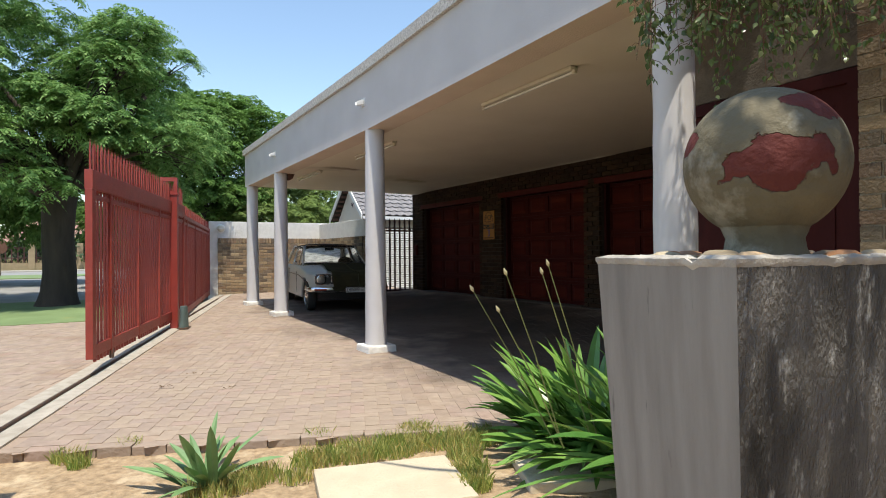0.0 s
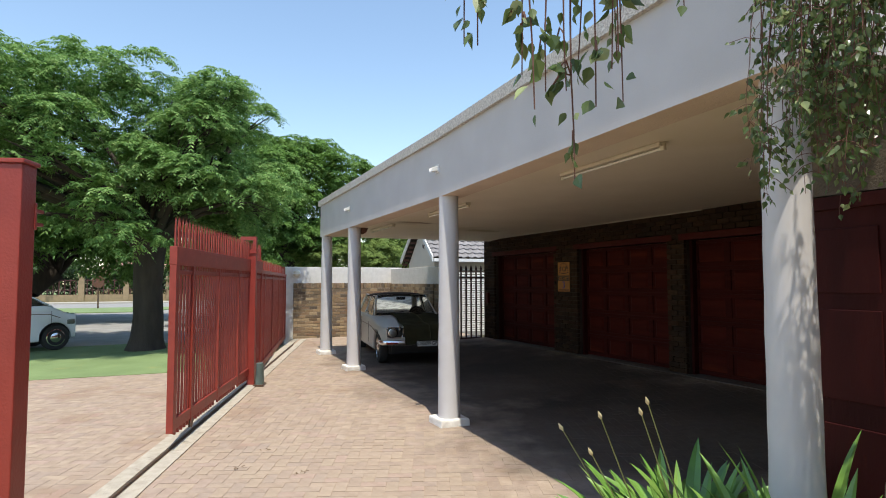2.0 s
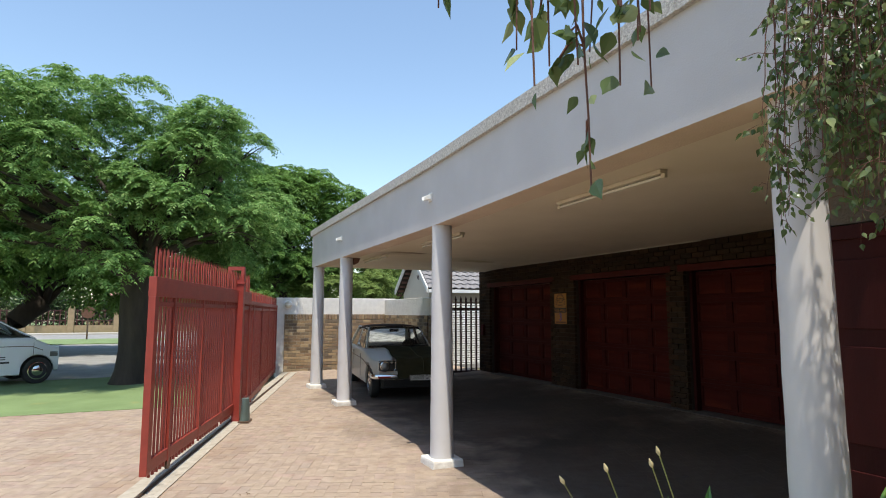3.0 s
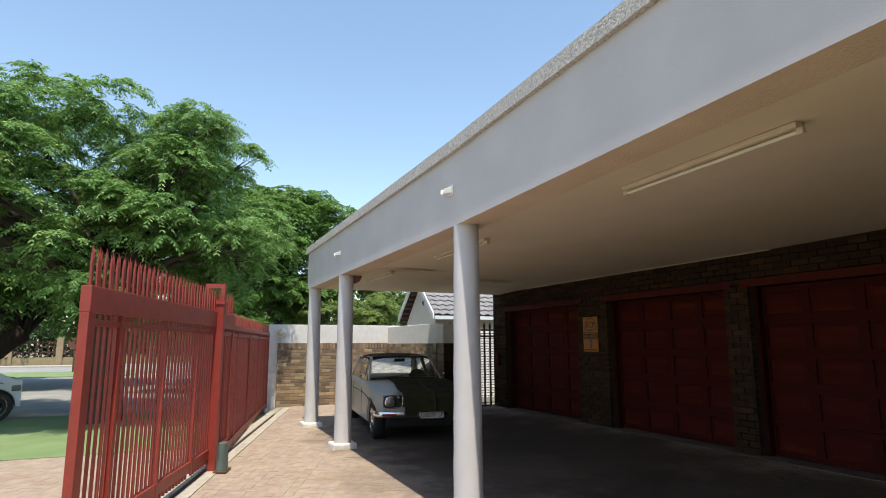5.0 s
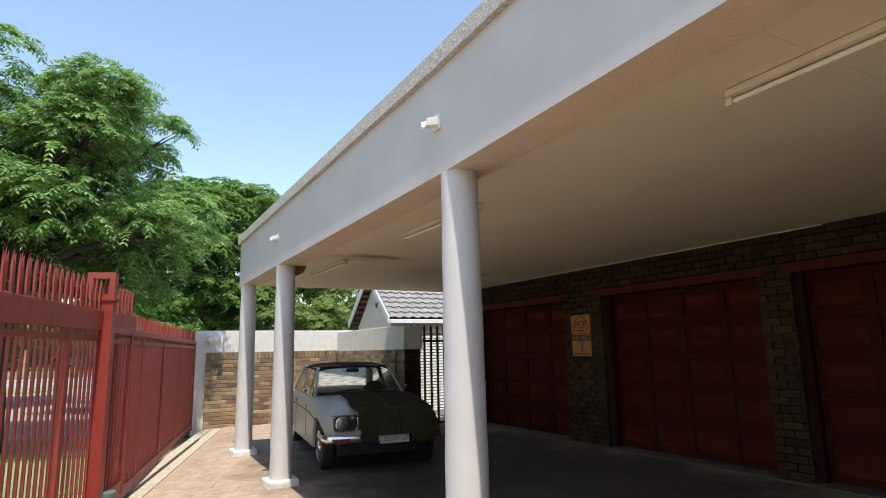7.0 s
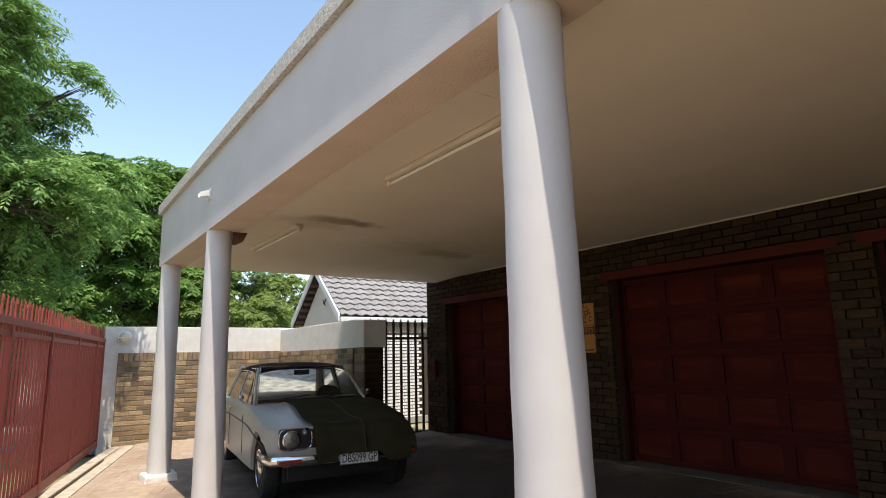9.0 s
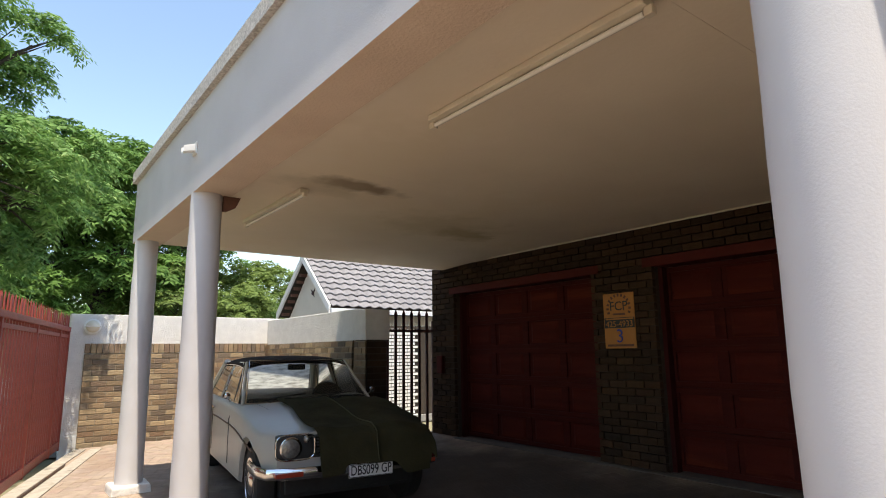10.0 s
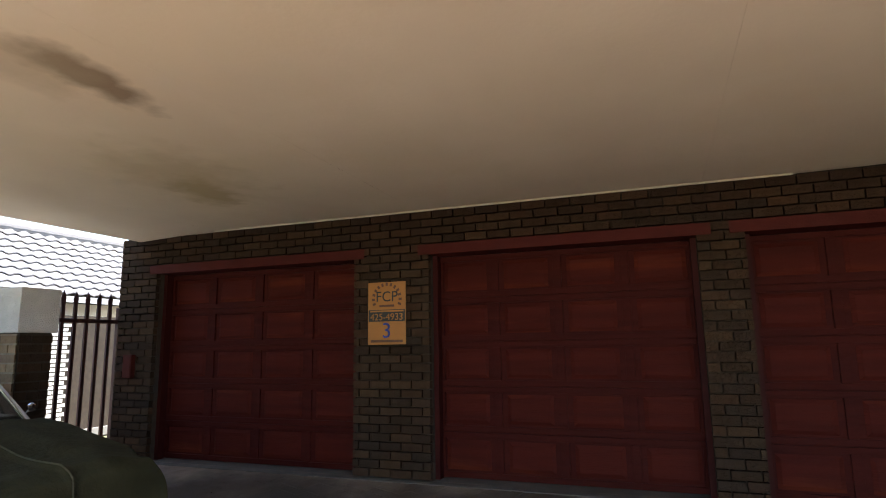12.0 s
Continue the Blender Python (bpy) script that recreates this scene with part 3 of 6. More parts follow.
def column(y, dx=0.0):
    zg = ground_z(COL_X, y)
    t = thing("column", "round white plastered carport column on a whitewashed pad", "column", pose(COL_X + dx, y, zg), "carport columns")
    s = Shape()
    top = rise((0, y, BEAM_Z), 0.014)[2] + 0.003
    rings = [(0.140 - 0.018 * (i / 24) + 0.0015 * math.sin(i * 1.7), 0.05 + (top - zg - 0.05) * i / 24) for i in range(25)]
    s.lathe(rings, 40, wob=0.0015)
    part("shaft", s, plaster, t, smooth=True)
    p = Shape()
    p.box(-0.195, 0.195, -0.195, 0.195, -0.02, 0.085, c=0.02)
    for i, q in enumerate(p.v):
        p.v[i] = (q[0] + 0.02 * noise.noise(Vector(q) * 7), q[1] + 0.02 * noise.noise(Vector(q) * 8 + Vector((3, y, 0))), q[2])
    part("pad", p, pad_white, t, "chipped whitewashed concrete pad")
    return t


for y in COL_Y:
    column(y, 0.04 if y < 3 else 0.0)


def tube_light(y0, y1):
    t = thing("fluorescent_light", "cream fluorescent batten light fixed to the ceiling, switched off", "light", pose(3.35, (y0 + y1) / 2, rise((0, (y0 + y1) / 2, CEIL_Z - 0.03), 0.015)[2], -0.86 if y1 < 7 else 0), "ceiling battens")
    h = (y1 - y0) / 2
    s = Shape()
    s.box(-0.042, 0.042, -h, h, -0.040, -0.005, c=0.006)
    s.box(-0.025, 0.025, -h + 0.05, h - 0.05, -0.006, 0.0)
    part("body", s, lamp_body, t)
    for e in (-1, 1):
        s = Shape()
        s.box(-0.018, 0.018, e * h - 0.022, e * h + 0.018, -0.080, -0.0405, c=0.005)
        part("lamp_holder", s, lamp_body, t)
    s = Shape()
    s.tube([(0, -h + 0.024, -0.060), (0, h - 0.024, -0.060)], 0.014, 12)
    part("tube", s, tube_glass, t, "unlit glass tube", smooth=True)


for a, b in ((4.07, 5.52), (7.84, 9.30), (11.15, 12.61)):
    tube_light(a, b)


def spout(y):
    """A short folded sheet chute: floor, two upstands and a lip, thick enough to see."""
    s = Shape()
    prof = [(-0.038, 0.045), (-0.034, 0.0), (-0.015, -0.012), (0.015, -0.012), (0.034, 0.0), (0.038, 0.045)]
    s.sheet(lambda u, v: (-0.10 + 0.11 * v, prof[round(u * 5)][0], prof[round(u * 5)][1] * (0.75 + 0.25 * v) + 0.03 * v), 5, 3, 0.014)
    s.box(-0.010, 0.004, -0.055, 0.055, -0.02, 0.085, c=0.004)
    solid("roof_spout", s, white_trim, "small white roof drain spout sticking out of the fascia", "spout", group="roof spouts", m=pose(2.555, y, 3.165, 0, 0, 0))


spout(7.12)
spout(11.55)
bracket = Shape()
bracket.add([(0, 0, 0), (0.14, 0, 0), (0.10, 0, -0.09), (0.03, 0, -0.13), (0, 0, -0.13), (0, 0.04, 0), (0.14, 0.04, 0), (0.10, 0.04, -0.09), (0.03, 0.04, -0.13), (0, 0.04, -0.13)],
            [(0, 1, 2, 3, 4), (9, 8, 7, 6, 5), (0, 5, 6, 1), (1, 6, 7, 2), (2, 7, 8, 3), (3, 8, 9, 4), (4, 9, 5, 0)])
solid("timber_bracket", bracket, rust_brown, "brown timber bracket at the head of a column", "bracket", m=pose(2.80, 11.53, BEAM_Z - 0.001))

# ---- brick walls ----


def brick_wall(parent, m, length, z0, z1, mats, bed_mat, holes=(), pick=None, limit=290, depth=0.06, soldier=0.0, lime=None):
    """A wall face of real bricks in running bond in the plane x-z of m, facing -y. holes: (x0, x1, z0, z1). pick: (x0, x1) stretch whose
    whole bricks become objects of their own."""
    bw, bh, j = 0.222, 0.073, 0.012
    rng = random.Random(int(length * 100))
    full = Shape().box(0, bw, -depth, 0.0, 0, bh, c=0.006).mesh("brick", mats[0])
    rest = Shape()
    made = 0
    rows = int((z1 - z0 - soldier) / (bh + j))
    pitch = (z1 - z0 - soldier) / rows
    for r in range(rows):
        z = z0 + r * pitch
        x = -(r % 2) * (bw + j) / 2
        while x < length:
            a, b = max(0.0, x), min(length, x + bw)
            x += bw + j
            spans = [(a, b)]
            for hx0, hx1, hz0, hz1 in holes:
                if z + bh > hz0 + 0.02 and z < hz1 - 0.02:
                    nxt = []
                    for p, q in spans:
                        if q <= hx0 or p >= hx1:
                            nxt.append((p, q))
                        else:
                            if p < hx0 - 0.02:
                                nxt.append((p, hx0))
                            if q > hx1 + 0.02:
                                nxt.append((hx1, q))
                    spans = nxt
            for p, q in spans:
                if q - p < 0.03:
                    continue
                dy, dz = rng.uniform(-0.004, 0.004), rng.uniform(-0.002, 0.002)
                if made < limit and q - p > bw - 0.002 and (pick is None or pick[0] < p < pick[1]):
                    ob = new("brick", full)
                    ob.parent = parent
                    ob.matrix_basis = m @ pose(p, dy, z + dz)
                    made += 1
                else:
                    rest.box(p, q, -depth + dy, dy, z + dz, z + bh + dz, m)
    if soldier:
        x = 0.0
        while x < length - 0.05:
            rest.box(x, x + bh, -depth - 0.004, 0, z1 - soldier + 0.006, z1, m)
            x += bh + j
    if not holes:
        part("mortar_bed", Shape().box(0, length, -depth + 0.010, -0.0005, z0, z1 - soldier, m), bed_mat, parent)
    ob = new("brickwork", rest.mesh("brickwork", mats[1]))
    ob.parent = parent
    tagged(ob, kind="stuff")


# garage wall: a core with its door openings and reveals
HOLES_Y = DOOR_Y
gw = Shape()
cuts = [14.56] + [v for d in DOOR_Y for v in (d[1], d[0])] + [2.62]
for i in range(0, len(cuts), 2):
    gw.box(WALL_X, WALL_X + 0.25, cuts[i + 1], cuts[i], -0.1, CEIL_Z + 0.01)
for a, b in DOOR_Y:
    gw.box(WALL_X, WALL_X + 0.25, a, b, DOOR_Z1 + 0.12, CEIL_Z + 0.008)
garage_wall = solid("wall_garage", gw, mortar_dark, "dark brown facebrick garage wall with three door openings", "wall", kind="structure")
inner = Shape()
inner.box(12.2, 12.4, 2.3, 14.56, -0.1, CEIL_Z)
inner.box(WALL_X + 0.25, 12.2, 14.36, 14.56, -0.1, CEIL_Z)
inner.box(WALL_X + 0.25, 12.2, 2.6, 2.8, -0.1, CEIL_Z)
solid("wall_garage_back", inner, house_cream, "plain rear walls of the garage", "wall", kind="structure")


def garage_door(y0, y1, planks=False):
    w, h = y1 - y0, DOOR_Z1 - DOOR_Z0
    t = thing("garage_door", "red stained timber sectional garage door, closed, in a brick opening", "garage door", pose(WALL_X + 0.16, y0, DOOR_Z0, 0, 0, 0), "garage doors")
    rows, cols = 5, 4
    rh, cw = h / rows, w / cols
    for r in range(rows):
        s = Shape()
        z0, z1 = r * rh + 0.004, (r + 1) * rh - 0.004
        s.box(0.022, 0.045, 0.01, w - 0.01, z0, z1 + (0.012 if r < rows - 1 else 0))
        st = 0.055
        s.box(0, 0.024, 0.01, w - 0.01, z0, z0 + st, c=0.004)
        s.box(0, 0.024, 0.01, w - 0.01, z1 - st, z1, c=0.004)
        for c in range(cols + 1):
            yc = min(max(c * cw, 0.01 + st / 2), w - 0.01 - st / 2)
            s.box(0.001, 0.024, yc - st / 2 - 0.012, yc + st / 2 + 0.012, z0 + st, z1 - st, c=0.004)
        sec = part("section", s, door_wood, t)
        for c in range(cols):
            p = Shape()
            ya, yb = c * cw + st + 0.035, (c + 1) * cw - st - 0.035
            za, zb = z0 + st + 0.02, z1 - st - 0.02
            k = 0.035
            p.add([(0.022, ya, za), (0.022, yb, za), (0.022, yb, zb), (0.022, ya, zb), (0.008, ya + k, za + k), (0.008, yb - k, za + k), (0.008, yb - k, zb - k), (0.008, ya + k, zb - k)],
                  [(0, 1, 5, 4), (1, 2, 6, 5), (2, 3, 7, 6), (3, 0, 4, 7), (4, 5, 6, 7), (3, 2, 1, 0)])
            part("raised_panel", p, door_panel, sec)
    return t


for i, (a, b) in enumerate(DOOR_Y):
    garage_door(a, b)
    lin = Shape()
    lin.box(WALL_X - 0.066, WALL_X + 0.19, a - 0.12, b + 0.12, DOOR_Z1 + 0.002, DOOR_Z1 + 0.11, c=0.006)
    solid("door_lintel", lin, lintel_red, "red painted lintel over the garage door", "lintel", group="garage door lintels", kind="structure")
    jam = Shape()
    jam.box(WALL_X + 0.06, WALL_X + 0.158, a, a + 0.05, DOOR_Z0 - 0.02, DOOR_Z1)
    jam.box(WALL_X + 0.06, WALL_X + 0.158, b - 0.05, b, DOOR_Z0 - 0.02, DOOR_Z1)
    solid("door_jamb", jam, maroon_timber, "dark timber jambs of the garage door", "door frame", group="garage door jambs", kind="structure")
sill = Shape()
sill.box(WALL_X - 0.14, WALL_X + 0.24, 3.2, 13.985, 0.05, DOOR_Z0 - 0.004, c=0.015)
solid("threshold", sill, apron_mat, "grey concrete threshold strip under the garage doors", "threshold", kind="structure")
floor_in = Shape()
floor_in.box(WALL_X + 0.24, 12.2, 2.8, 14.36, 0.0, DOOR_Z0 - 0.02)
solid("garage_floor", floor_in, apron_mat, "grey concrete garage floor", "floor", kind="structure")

# the yellow community sign on the pier between two doors
sg = thing("notice_board", "orange community watch sign with black and blue lettering, on brick", "sign", pose(WALL_X - 0.068, 10.856, 1.853, 90, 0, -90), "")
s = Shape()
s.box(-0.213, 0.213, -0.32, 0.32, -0.006, 0.0)
part("board", s, sign_orange, sg)
lettering("letters", "FCP", 0.15, ink_black, sg, pose(0, 0.165, 0.002), "black initials")
s = Shape()
s.box(-0.205, 0.205, -0.085, 0.035, 0.0005, 0.002)
part("number_panel", s, ink_black, sg)
lettering("phone_number", "425-4933", 0.098, sign_orange, sg, pose(0, -0.042, 0.004), "orange telephone number")
lettering("big_number", "3", 0.22, ink_blue, sg, pose(0, -0.185, 0.002), "blue numeral")
for zz, w, hh in ((0.075, 0.17, 0.022), (-0.285, 0.36, 0.025)):
    s = Shape()
    s.box(-w / 2, w / 2, zz - hh / 2, zz + hh / 2, 0.0005, 0.002)
    part("small_print", s, rust_brown, sg)
s = Shape()
s.box(-0.19, 0.19, 0.012, 0.028, 0.0021, 0.003)
part("small_print", s, sign_orange, sg)
arc = Shape()
for i in range(13):
    a = math.radians(200 - 220 * i / 12)
    arc.box(-0.012, 0.012, 0.135, 0.17, 0.0005, 0.002, pose(0, 0.145, 0, 0, 0, math.degrees(a) - 90))
part("arched_print", arc, rust_brown, sg)

meter = thing("meter_box", "small red metal box fixed to the brick pier", "box", pose(WALL_X - 0.068, 14.30, 1.32))
s = Shape()
s.box(-0.06, 0.0, -0.07, 0.07, -0.14, 0.14, c=0.008)
part("case", s, lintel_red, meter)
s = Shape()
s.box(-0.066, -0.0605, -0.055, 0.055, -0.125, 0.125)
part("lid", s, lintel_red, meter)

# the house wall beside the near column, with its red door
hw = Shape()
hw.box(3.30, 3.55, -6.0, 1.72, -0.13, 3.4)
hw.box(3.30, 3.55, 1.72, 2.95, 2.28, 2.98)
hw.box(3.55, WALL_X + 0.25, 2.72, 2.95, -0.13, 2.98)
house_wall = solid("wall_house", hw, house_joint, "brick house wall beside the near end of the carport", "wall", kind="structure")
# added wall, never in view: keeps sky light off the planter
rear = Shape()
rear.box(-4.0, 3.295, -2.6, -2.35, -0.13, 3.3)
solid("wall_sky_block", rear, house_cream, "plain unseen wall added behind the garden to hold back sky light", "wall", kind="structure")
dr = thing("panelled_door", "dark red framed and panelled house door, closed", "door", pose(3.285, 1.724, 0.02))
s = Shape()
s.box(0, 0.09, 0.0, 0.07, -0.04, 2.25)
s.box(0, 0.09, 1.15, 1.22, -0.04, 2.25)
s.box(0, 0.09, 0.07, 1.15, 2.17, 2.25)
part("frame", s, maroon_timber, dr)
s = Shape()
s.box(0.03, 0.07, 0.07, 1.15, 0.0, 2.17)
leaf = part("leaf", s, maroon_timber, dr)
for z0, z1 in ((0.15, 0.85), (1.0, 1.55), (1.65, 2.05)):
    for ya, yb in ((0.15, 0.56), (0.66, 1.07)):
        s = Shape()
        s.box(0.018, 0.031, ya, yb, z0, z1, c=0.005)
        part("panel", s, maroon_timber, leaf)

# ---- yard wall, pier and side gate ----
yw = Shape()
BX = 5.72   # where the wall turns towards the carport
yw.box(2.30, BX + 0.22, YARD_Y, YARD_Y + 0.22, -0.1, 2.205, c=0.012)
yw.box(BX - 0.16, BX + 0.06, 14.30, YARD_Y, -0.1, 2.16, c=0.012)
yard_wall = solid("wall_yard", yw, roughcast, "white roughcast yard wall with a brick infill below", "wall", kind="structure")
lamp = thing("bulkhead_light", "round white bulkhead lamp on the yard wall", "light", pose(2.61, YARD_Y - 0.002, 2.0, 90, 0, 0))
s = Shape()
s.lathe([(0.105, 0.0), (0.125, 0.01), (0.125, 0.05), (0.108, 0.062)], 28)
part("base", s, white_trim, lamp, smooth=True)
s = Shape()
s.lathe([(0.10, 0.062), (0.096, 0.09), (0.066, 0.118), (0.02, 0.13)], 28)
part("diffuser", s, lamp_body, lamp, "ribbed cream glass", smooth=True)
s = Shape()
s.box(-0.115, 0.115, -0.006, 0.006, 0.06, 0.136, c=0.003)
part("guard", s, white_trim, lamp)
pier = Shape()
pier.box(BX - 0.20, BX + 0.20, 13.92, 14.295, 1.70, 2.135, c=0.012)
yard_pier = solid("gate_pier", pier, roughcast, "square dark brick gate pier with a white plastered head", "pier", kind="structure")
part("core", Shape().box(BX - 0.16, BX + 0.16, 13.96, 14.29, -0.05, 1.70), mortar_dark, yard_pier)


def bar_gate(name, label, m, w, h, pitch, spike, material, rail_zs, bar=0.012, stile=0.03, spike_flare=True, category="gate"):
    t = thing(name, label, category, m)
    for x in (0, w):
        s = Shape()
        s.box(x - stile, x + stile, -stile, stile, 0, h, c=0.004)
        part("stile", s, material, t)
    for z, hh in rail_zs:
        s = Shape()
        s.box(stile, w - stile, -0.018, 0.018, z, z + hh, c=0.003)
        part("rail", s, material, t)
    n = int(w / pitch)
    top = max(z for z, _ in rail_zs)
    base = Shape().box(-bar, bar, -bar * 0.6, bar * 0.6, rail_zs[0][0] + 0.01, h - 0.02).mesh("bar", material)
    sp = Shape()
    sp.add([(-bar, -0.006, 0), (bar, -0.006, 0), (bar * 1.5, -0.006, spike * 0.55), (0, -0.006, spike), (-bar * 1.5, -0.006, spike * 0.55),
            (-bar, 0.006, 0), (bar, 0.006, 0), (bar * 1.5, 0.006, spike * 0.55), (0, 0.006, spike), (-bar * 1.5, 0.006, spike * 0.55)],
           [(0, 1, 2, 3, 4), (9, 8, 7, 6, 5), (0, 5, 6, 1), (1, 6, 7, 2), (2, 7, 8, 3), (3, 8, 9, 4), (4, 9, 5, 0)])
    spm = sp.mesh("spike", material)
    for i in range(1, n):
        x = i * w / n
        ob = part("bar", base, material, t)
        ob.matrix_basis = pose(x, 0, 0)
        ob = part("spike", spm, material, t)
        ob.matrix_basis = pose(x, 0, h - 0.02)
    return t


bar_gate("side_gate", "dark maroon steel bar gate with spiked tops beside the brick pier", pose(BX + 0.16, 14.66, 0.14), 1.38, 1.90, 0.145, 0.19, gate_dark, [(0.05, 0.05), (1.70, 0.05)], bar=0.021, stile=0.035)

# ---- street fence, sliding gate and posts ----


def bars_mesh(h, w=0.011):
    return Shape().box(-w, w, -w, w, 0, h).mesh("bar", red_fence)


def spike_mesh(h):
    s = Shape()
    for dx, tip in ((0.0, 0.0), (0.012, 0.028), (-0.012, -0.028)):
        s.add([(dx - 0.009, -0.009, 0), (dx + 0.009, -0.009, 0), (dx + 0.009, 0.009, 0), (dx - 0.009, 0.009, 0), (dx * 1.6 - 0.008, -0.007, h * 0.62), (dx * 1.6 + 0.008, -0.007, h * 0.62), (dx * 1.6 + 0.008, 0.007, h * 0.62), (dx * 1.6 - 0.008, 0.007, h * 0.62), (tip, 0, h if not tip else h * 0.92)],
              [(0, 1, 5, 4), (1, 2, 6, 5), (2, 3, 7, 6), (3, 0, 4, 7), (4, 5, 8), (5, 6, 8), (6, 7, 8), (7, 4, 8), (3, 2, 1, 0)])
    return s.mesh("spike", red_fence)


def panel_fence(name, label, m, length, z0, z_rail, rail_h, spike_h, stiles, pitch, near_stile=0.05, category="fence", teeth=False):
    t = thing(name, label, category, m)
    for x in stiles:
        s = Shape()
        w = near_stile if x == stiles[0] else 0.03
        s.box(x - w, x + w, -0.035, 0.035, z0, z_rail, c=0.004)
        part("stile", s, red_fence, t)
    s = Shape()
    s.box(stiles[0] - near_stile, length, -0.04, 0.04, z_rail, z_rail + rail_h, c=0.006)
    part("top_rail", s, red_fence, t)
    s = Shape()
    s.box(stiles[0] + near_stile, length, -0.03, 0.03, z0 + 0.02, z0 + 0.14, c=0.006)
    part("bottom_rail", s, red_fence, t)
    s = Shape()
    s.box(stiles[0] + near_stile, length, -0.022, 0.022, z_rail - 0.10, z_rail - 0.05, c=0.004)
    part("mid_rail", s, red_fence, t)
    bar, sp = bars_mesh(z_rail - z0 - 0.14), spike_mesh(spike_h)
    foot = Shape().box(-0.013, 0.013, -0.013, 0.013, 0, 0.068).mesh("bar_foot", red_fence)
    x = stiles[0] + pitch
    while x < length - 0.02:
        if min(abs(x - q) for q in stiles) > 0.045:
            ob = part("bar", bar, red_fence, t)
            ob.matrix_basis = pose(x, 0, z0 + 0.14)
            if teeth:
                part("bar_foot", foot, red_fence, t).matrix_basis = pose(x, 0, z0 - 0.045)
        x += pitch
    x = stiles[0]
    while x < length:
        ob = part("spike", sp, red_fence, t)
        ob.matrix_basis = pose(x, 0, z_rail + rail_h - 0.005, 0, 0, 90 * (int(x / pitch) % 2) * 0 + 8 * math.sin(x * 31))
        x += pitch * 1.1
    return t


gate_o = RAIL_P + RAIL_N * 0.025
gate_leaf = panel_fence("sliding_gate", "red painted steel sliding gate with spiked top, rolled open", frame_at((gate_o.x, gate_o.y, 0), RAIL_U.x, RAIL_U.y), 4.75, 0.17, 1.93, 0.20, 0.34, [0.04, 0.62, 1.75, 2.9, 4.05, 4.7], 0.106, 0.055, category="gate", teeth=True)
for x in (0.7, 4.2):
    s = Shape()
    s.lathe([(0.055, -0.012), (0.062, -0.012), (0.05, 0.0), (0.062, 0.012), (0.055, 0.012)], 20, m=pose(0, 0, 0, 90, 0, 0), at=(x, 0, 0.125))
    part("wheel", s, steel_dark, gate_leaf, "small steel wheel on the track")
fu = (CORNER - POST)
fu.z = 0
flen = fu.length
fu.normalize()
fence_o = POST + fu * 0.08
panel_fence("street_fence", "red painted steel palisade fence with spiked top along the street", frame_at((fence_o.x, fence_o.y, 0.03), fu.x, fu.y), flen - 0.12, 0.06, 1.88, 0.07, 0.22, [0.03, 1.6, 3.2, 4.85, 6.4, flen - 0.17], 0.13, 0.04)

gp = thing("gate_post", "red painted square steel gate post with a guide frame on top", "post", frame_at((POST.x, POST.y, -0.04), RAIL_U.x, RAIL_U.y))
s = Shape()
s.box(-0.06, 0.06, -0.06, 0.06, 0, 2.27, c=0.006)
part("shaft", s, red_paint, gp)
s = Shape()
s.box(-0.075, 0.075, -0.075, 0.075, 2.27, 2.30, c=0.005)
part("cap", s, red_paint, gp)
s = Shape()
for y0, y1, z0, z1 in ((-0.06, 0.20, 2.50, 2.56), (-0.06, 0.20, 2.30, 2.34), (-0.06, -0.01, 2.34, 2.50), (0.15, 0.20, 2.34, 2.50)):
    s.box(-0.05, 0.05, y0, y1, z0, z1)
part("guide_frame", s, red_paint, gp)
s = Shape()
s.box(-0.16, 0.16, -0.24, 0.13, -0.01, 0.065, c=0.012)
part("footing", s, pad_white, gp, "whitewashed concrete footing")

mo = thing("gate_motor", "grey-green plastic gate motor housing at the foot of the post", "motor", frame_at((POST.x + 0.13, POST.y - 0.10, 0.035), RAIL_U.x, RAIL_U.y))
s = Shape()
s.sheet(lambda u, v: ((0.13 - 0.035 * v) * math.cos(2 * math.pi * u), (0.075 - 0.02 * v) * math.sin(2 * math.pi * u), 0.36 * v), 24, 4)
s.add([(0.095 * math.cos(2 * math.pi * i / 24), 0.055 * math.sin(2 * math.pi * i / 24), 0.36) for i in range(24)], [tuple(range(24))])
part("housing", s, box_green, mo, smooth=True)
s = Shape()
s.box(-0.14, 0.14, -0.085, 0.085, -0.005, 0.02, c=0.005)
part("base", s, steel_dark, mo)

# the lock post and fixed panel at the near side of the entrance
LP = Vector((-1.06, 3.40, -0.1))
lp = thing("lock_post", "red painted square steel lock post with a gate catch", "post", frame_at(tuple(LP), RAIL_U.x, RAIL_U.y))
s = Shape()
s.box(-0.055, 0.055, -0.055, 0.055, 0, 2.36, c=0.006)
part("shaft", s, red_paint, lp)
s = Shape()
s.box(-0.065, 0.065, -0.065, 0.065, 2.36, 2.38, c=0.004)
part("cap", s, red_paint, lp)
s = Shape()
for z in (2.10, 2.16):
    s.box(0.05, 0.13, -0.05, 0.03, z, z + 0.015)
s.box(0.045, 0.06, -0.06, 0.06, 2.08, 2.20, c=0.003)
part("catch", s, red_paint, lp, "steel gate catch")
fp_o = LP + RAIL_N * 0.10
fp = thing("sheeted_gate", "red painted steel sheeted gate panel beside the lock post", "gate", frame_at((fp_o.x, fp_o.y, 0.0), RAIL_N.x, RAIL_N.y))
s = Shape()
s.box(0, 1.0, -0.01, 0.01, -0.06, 2.12)
part("sheet", s, red_paint, fp)
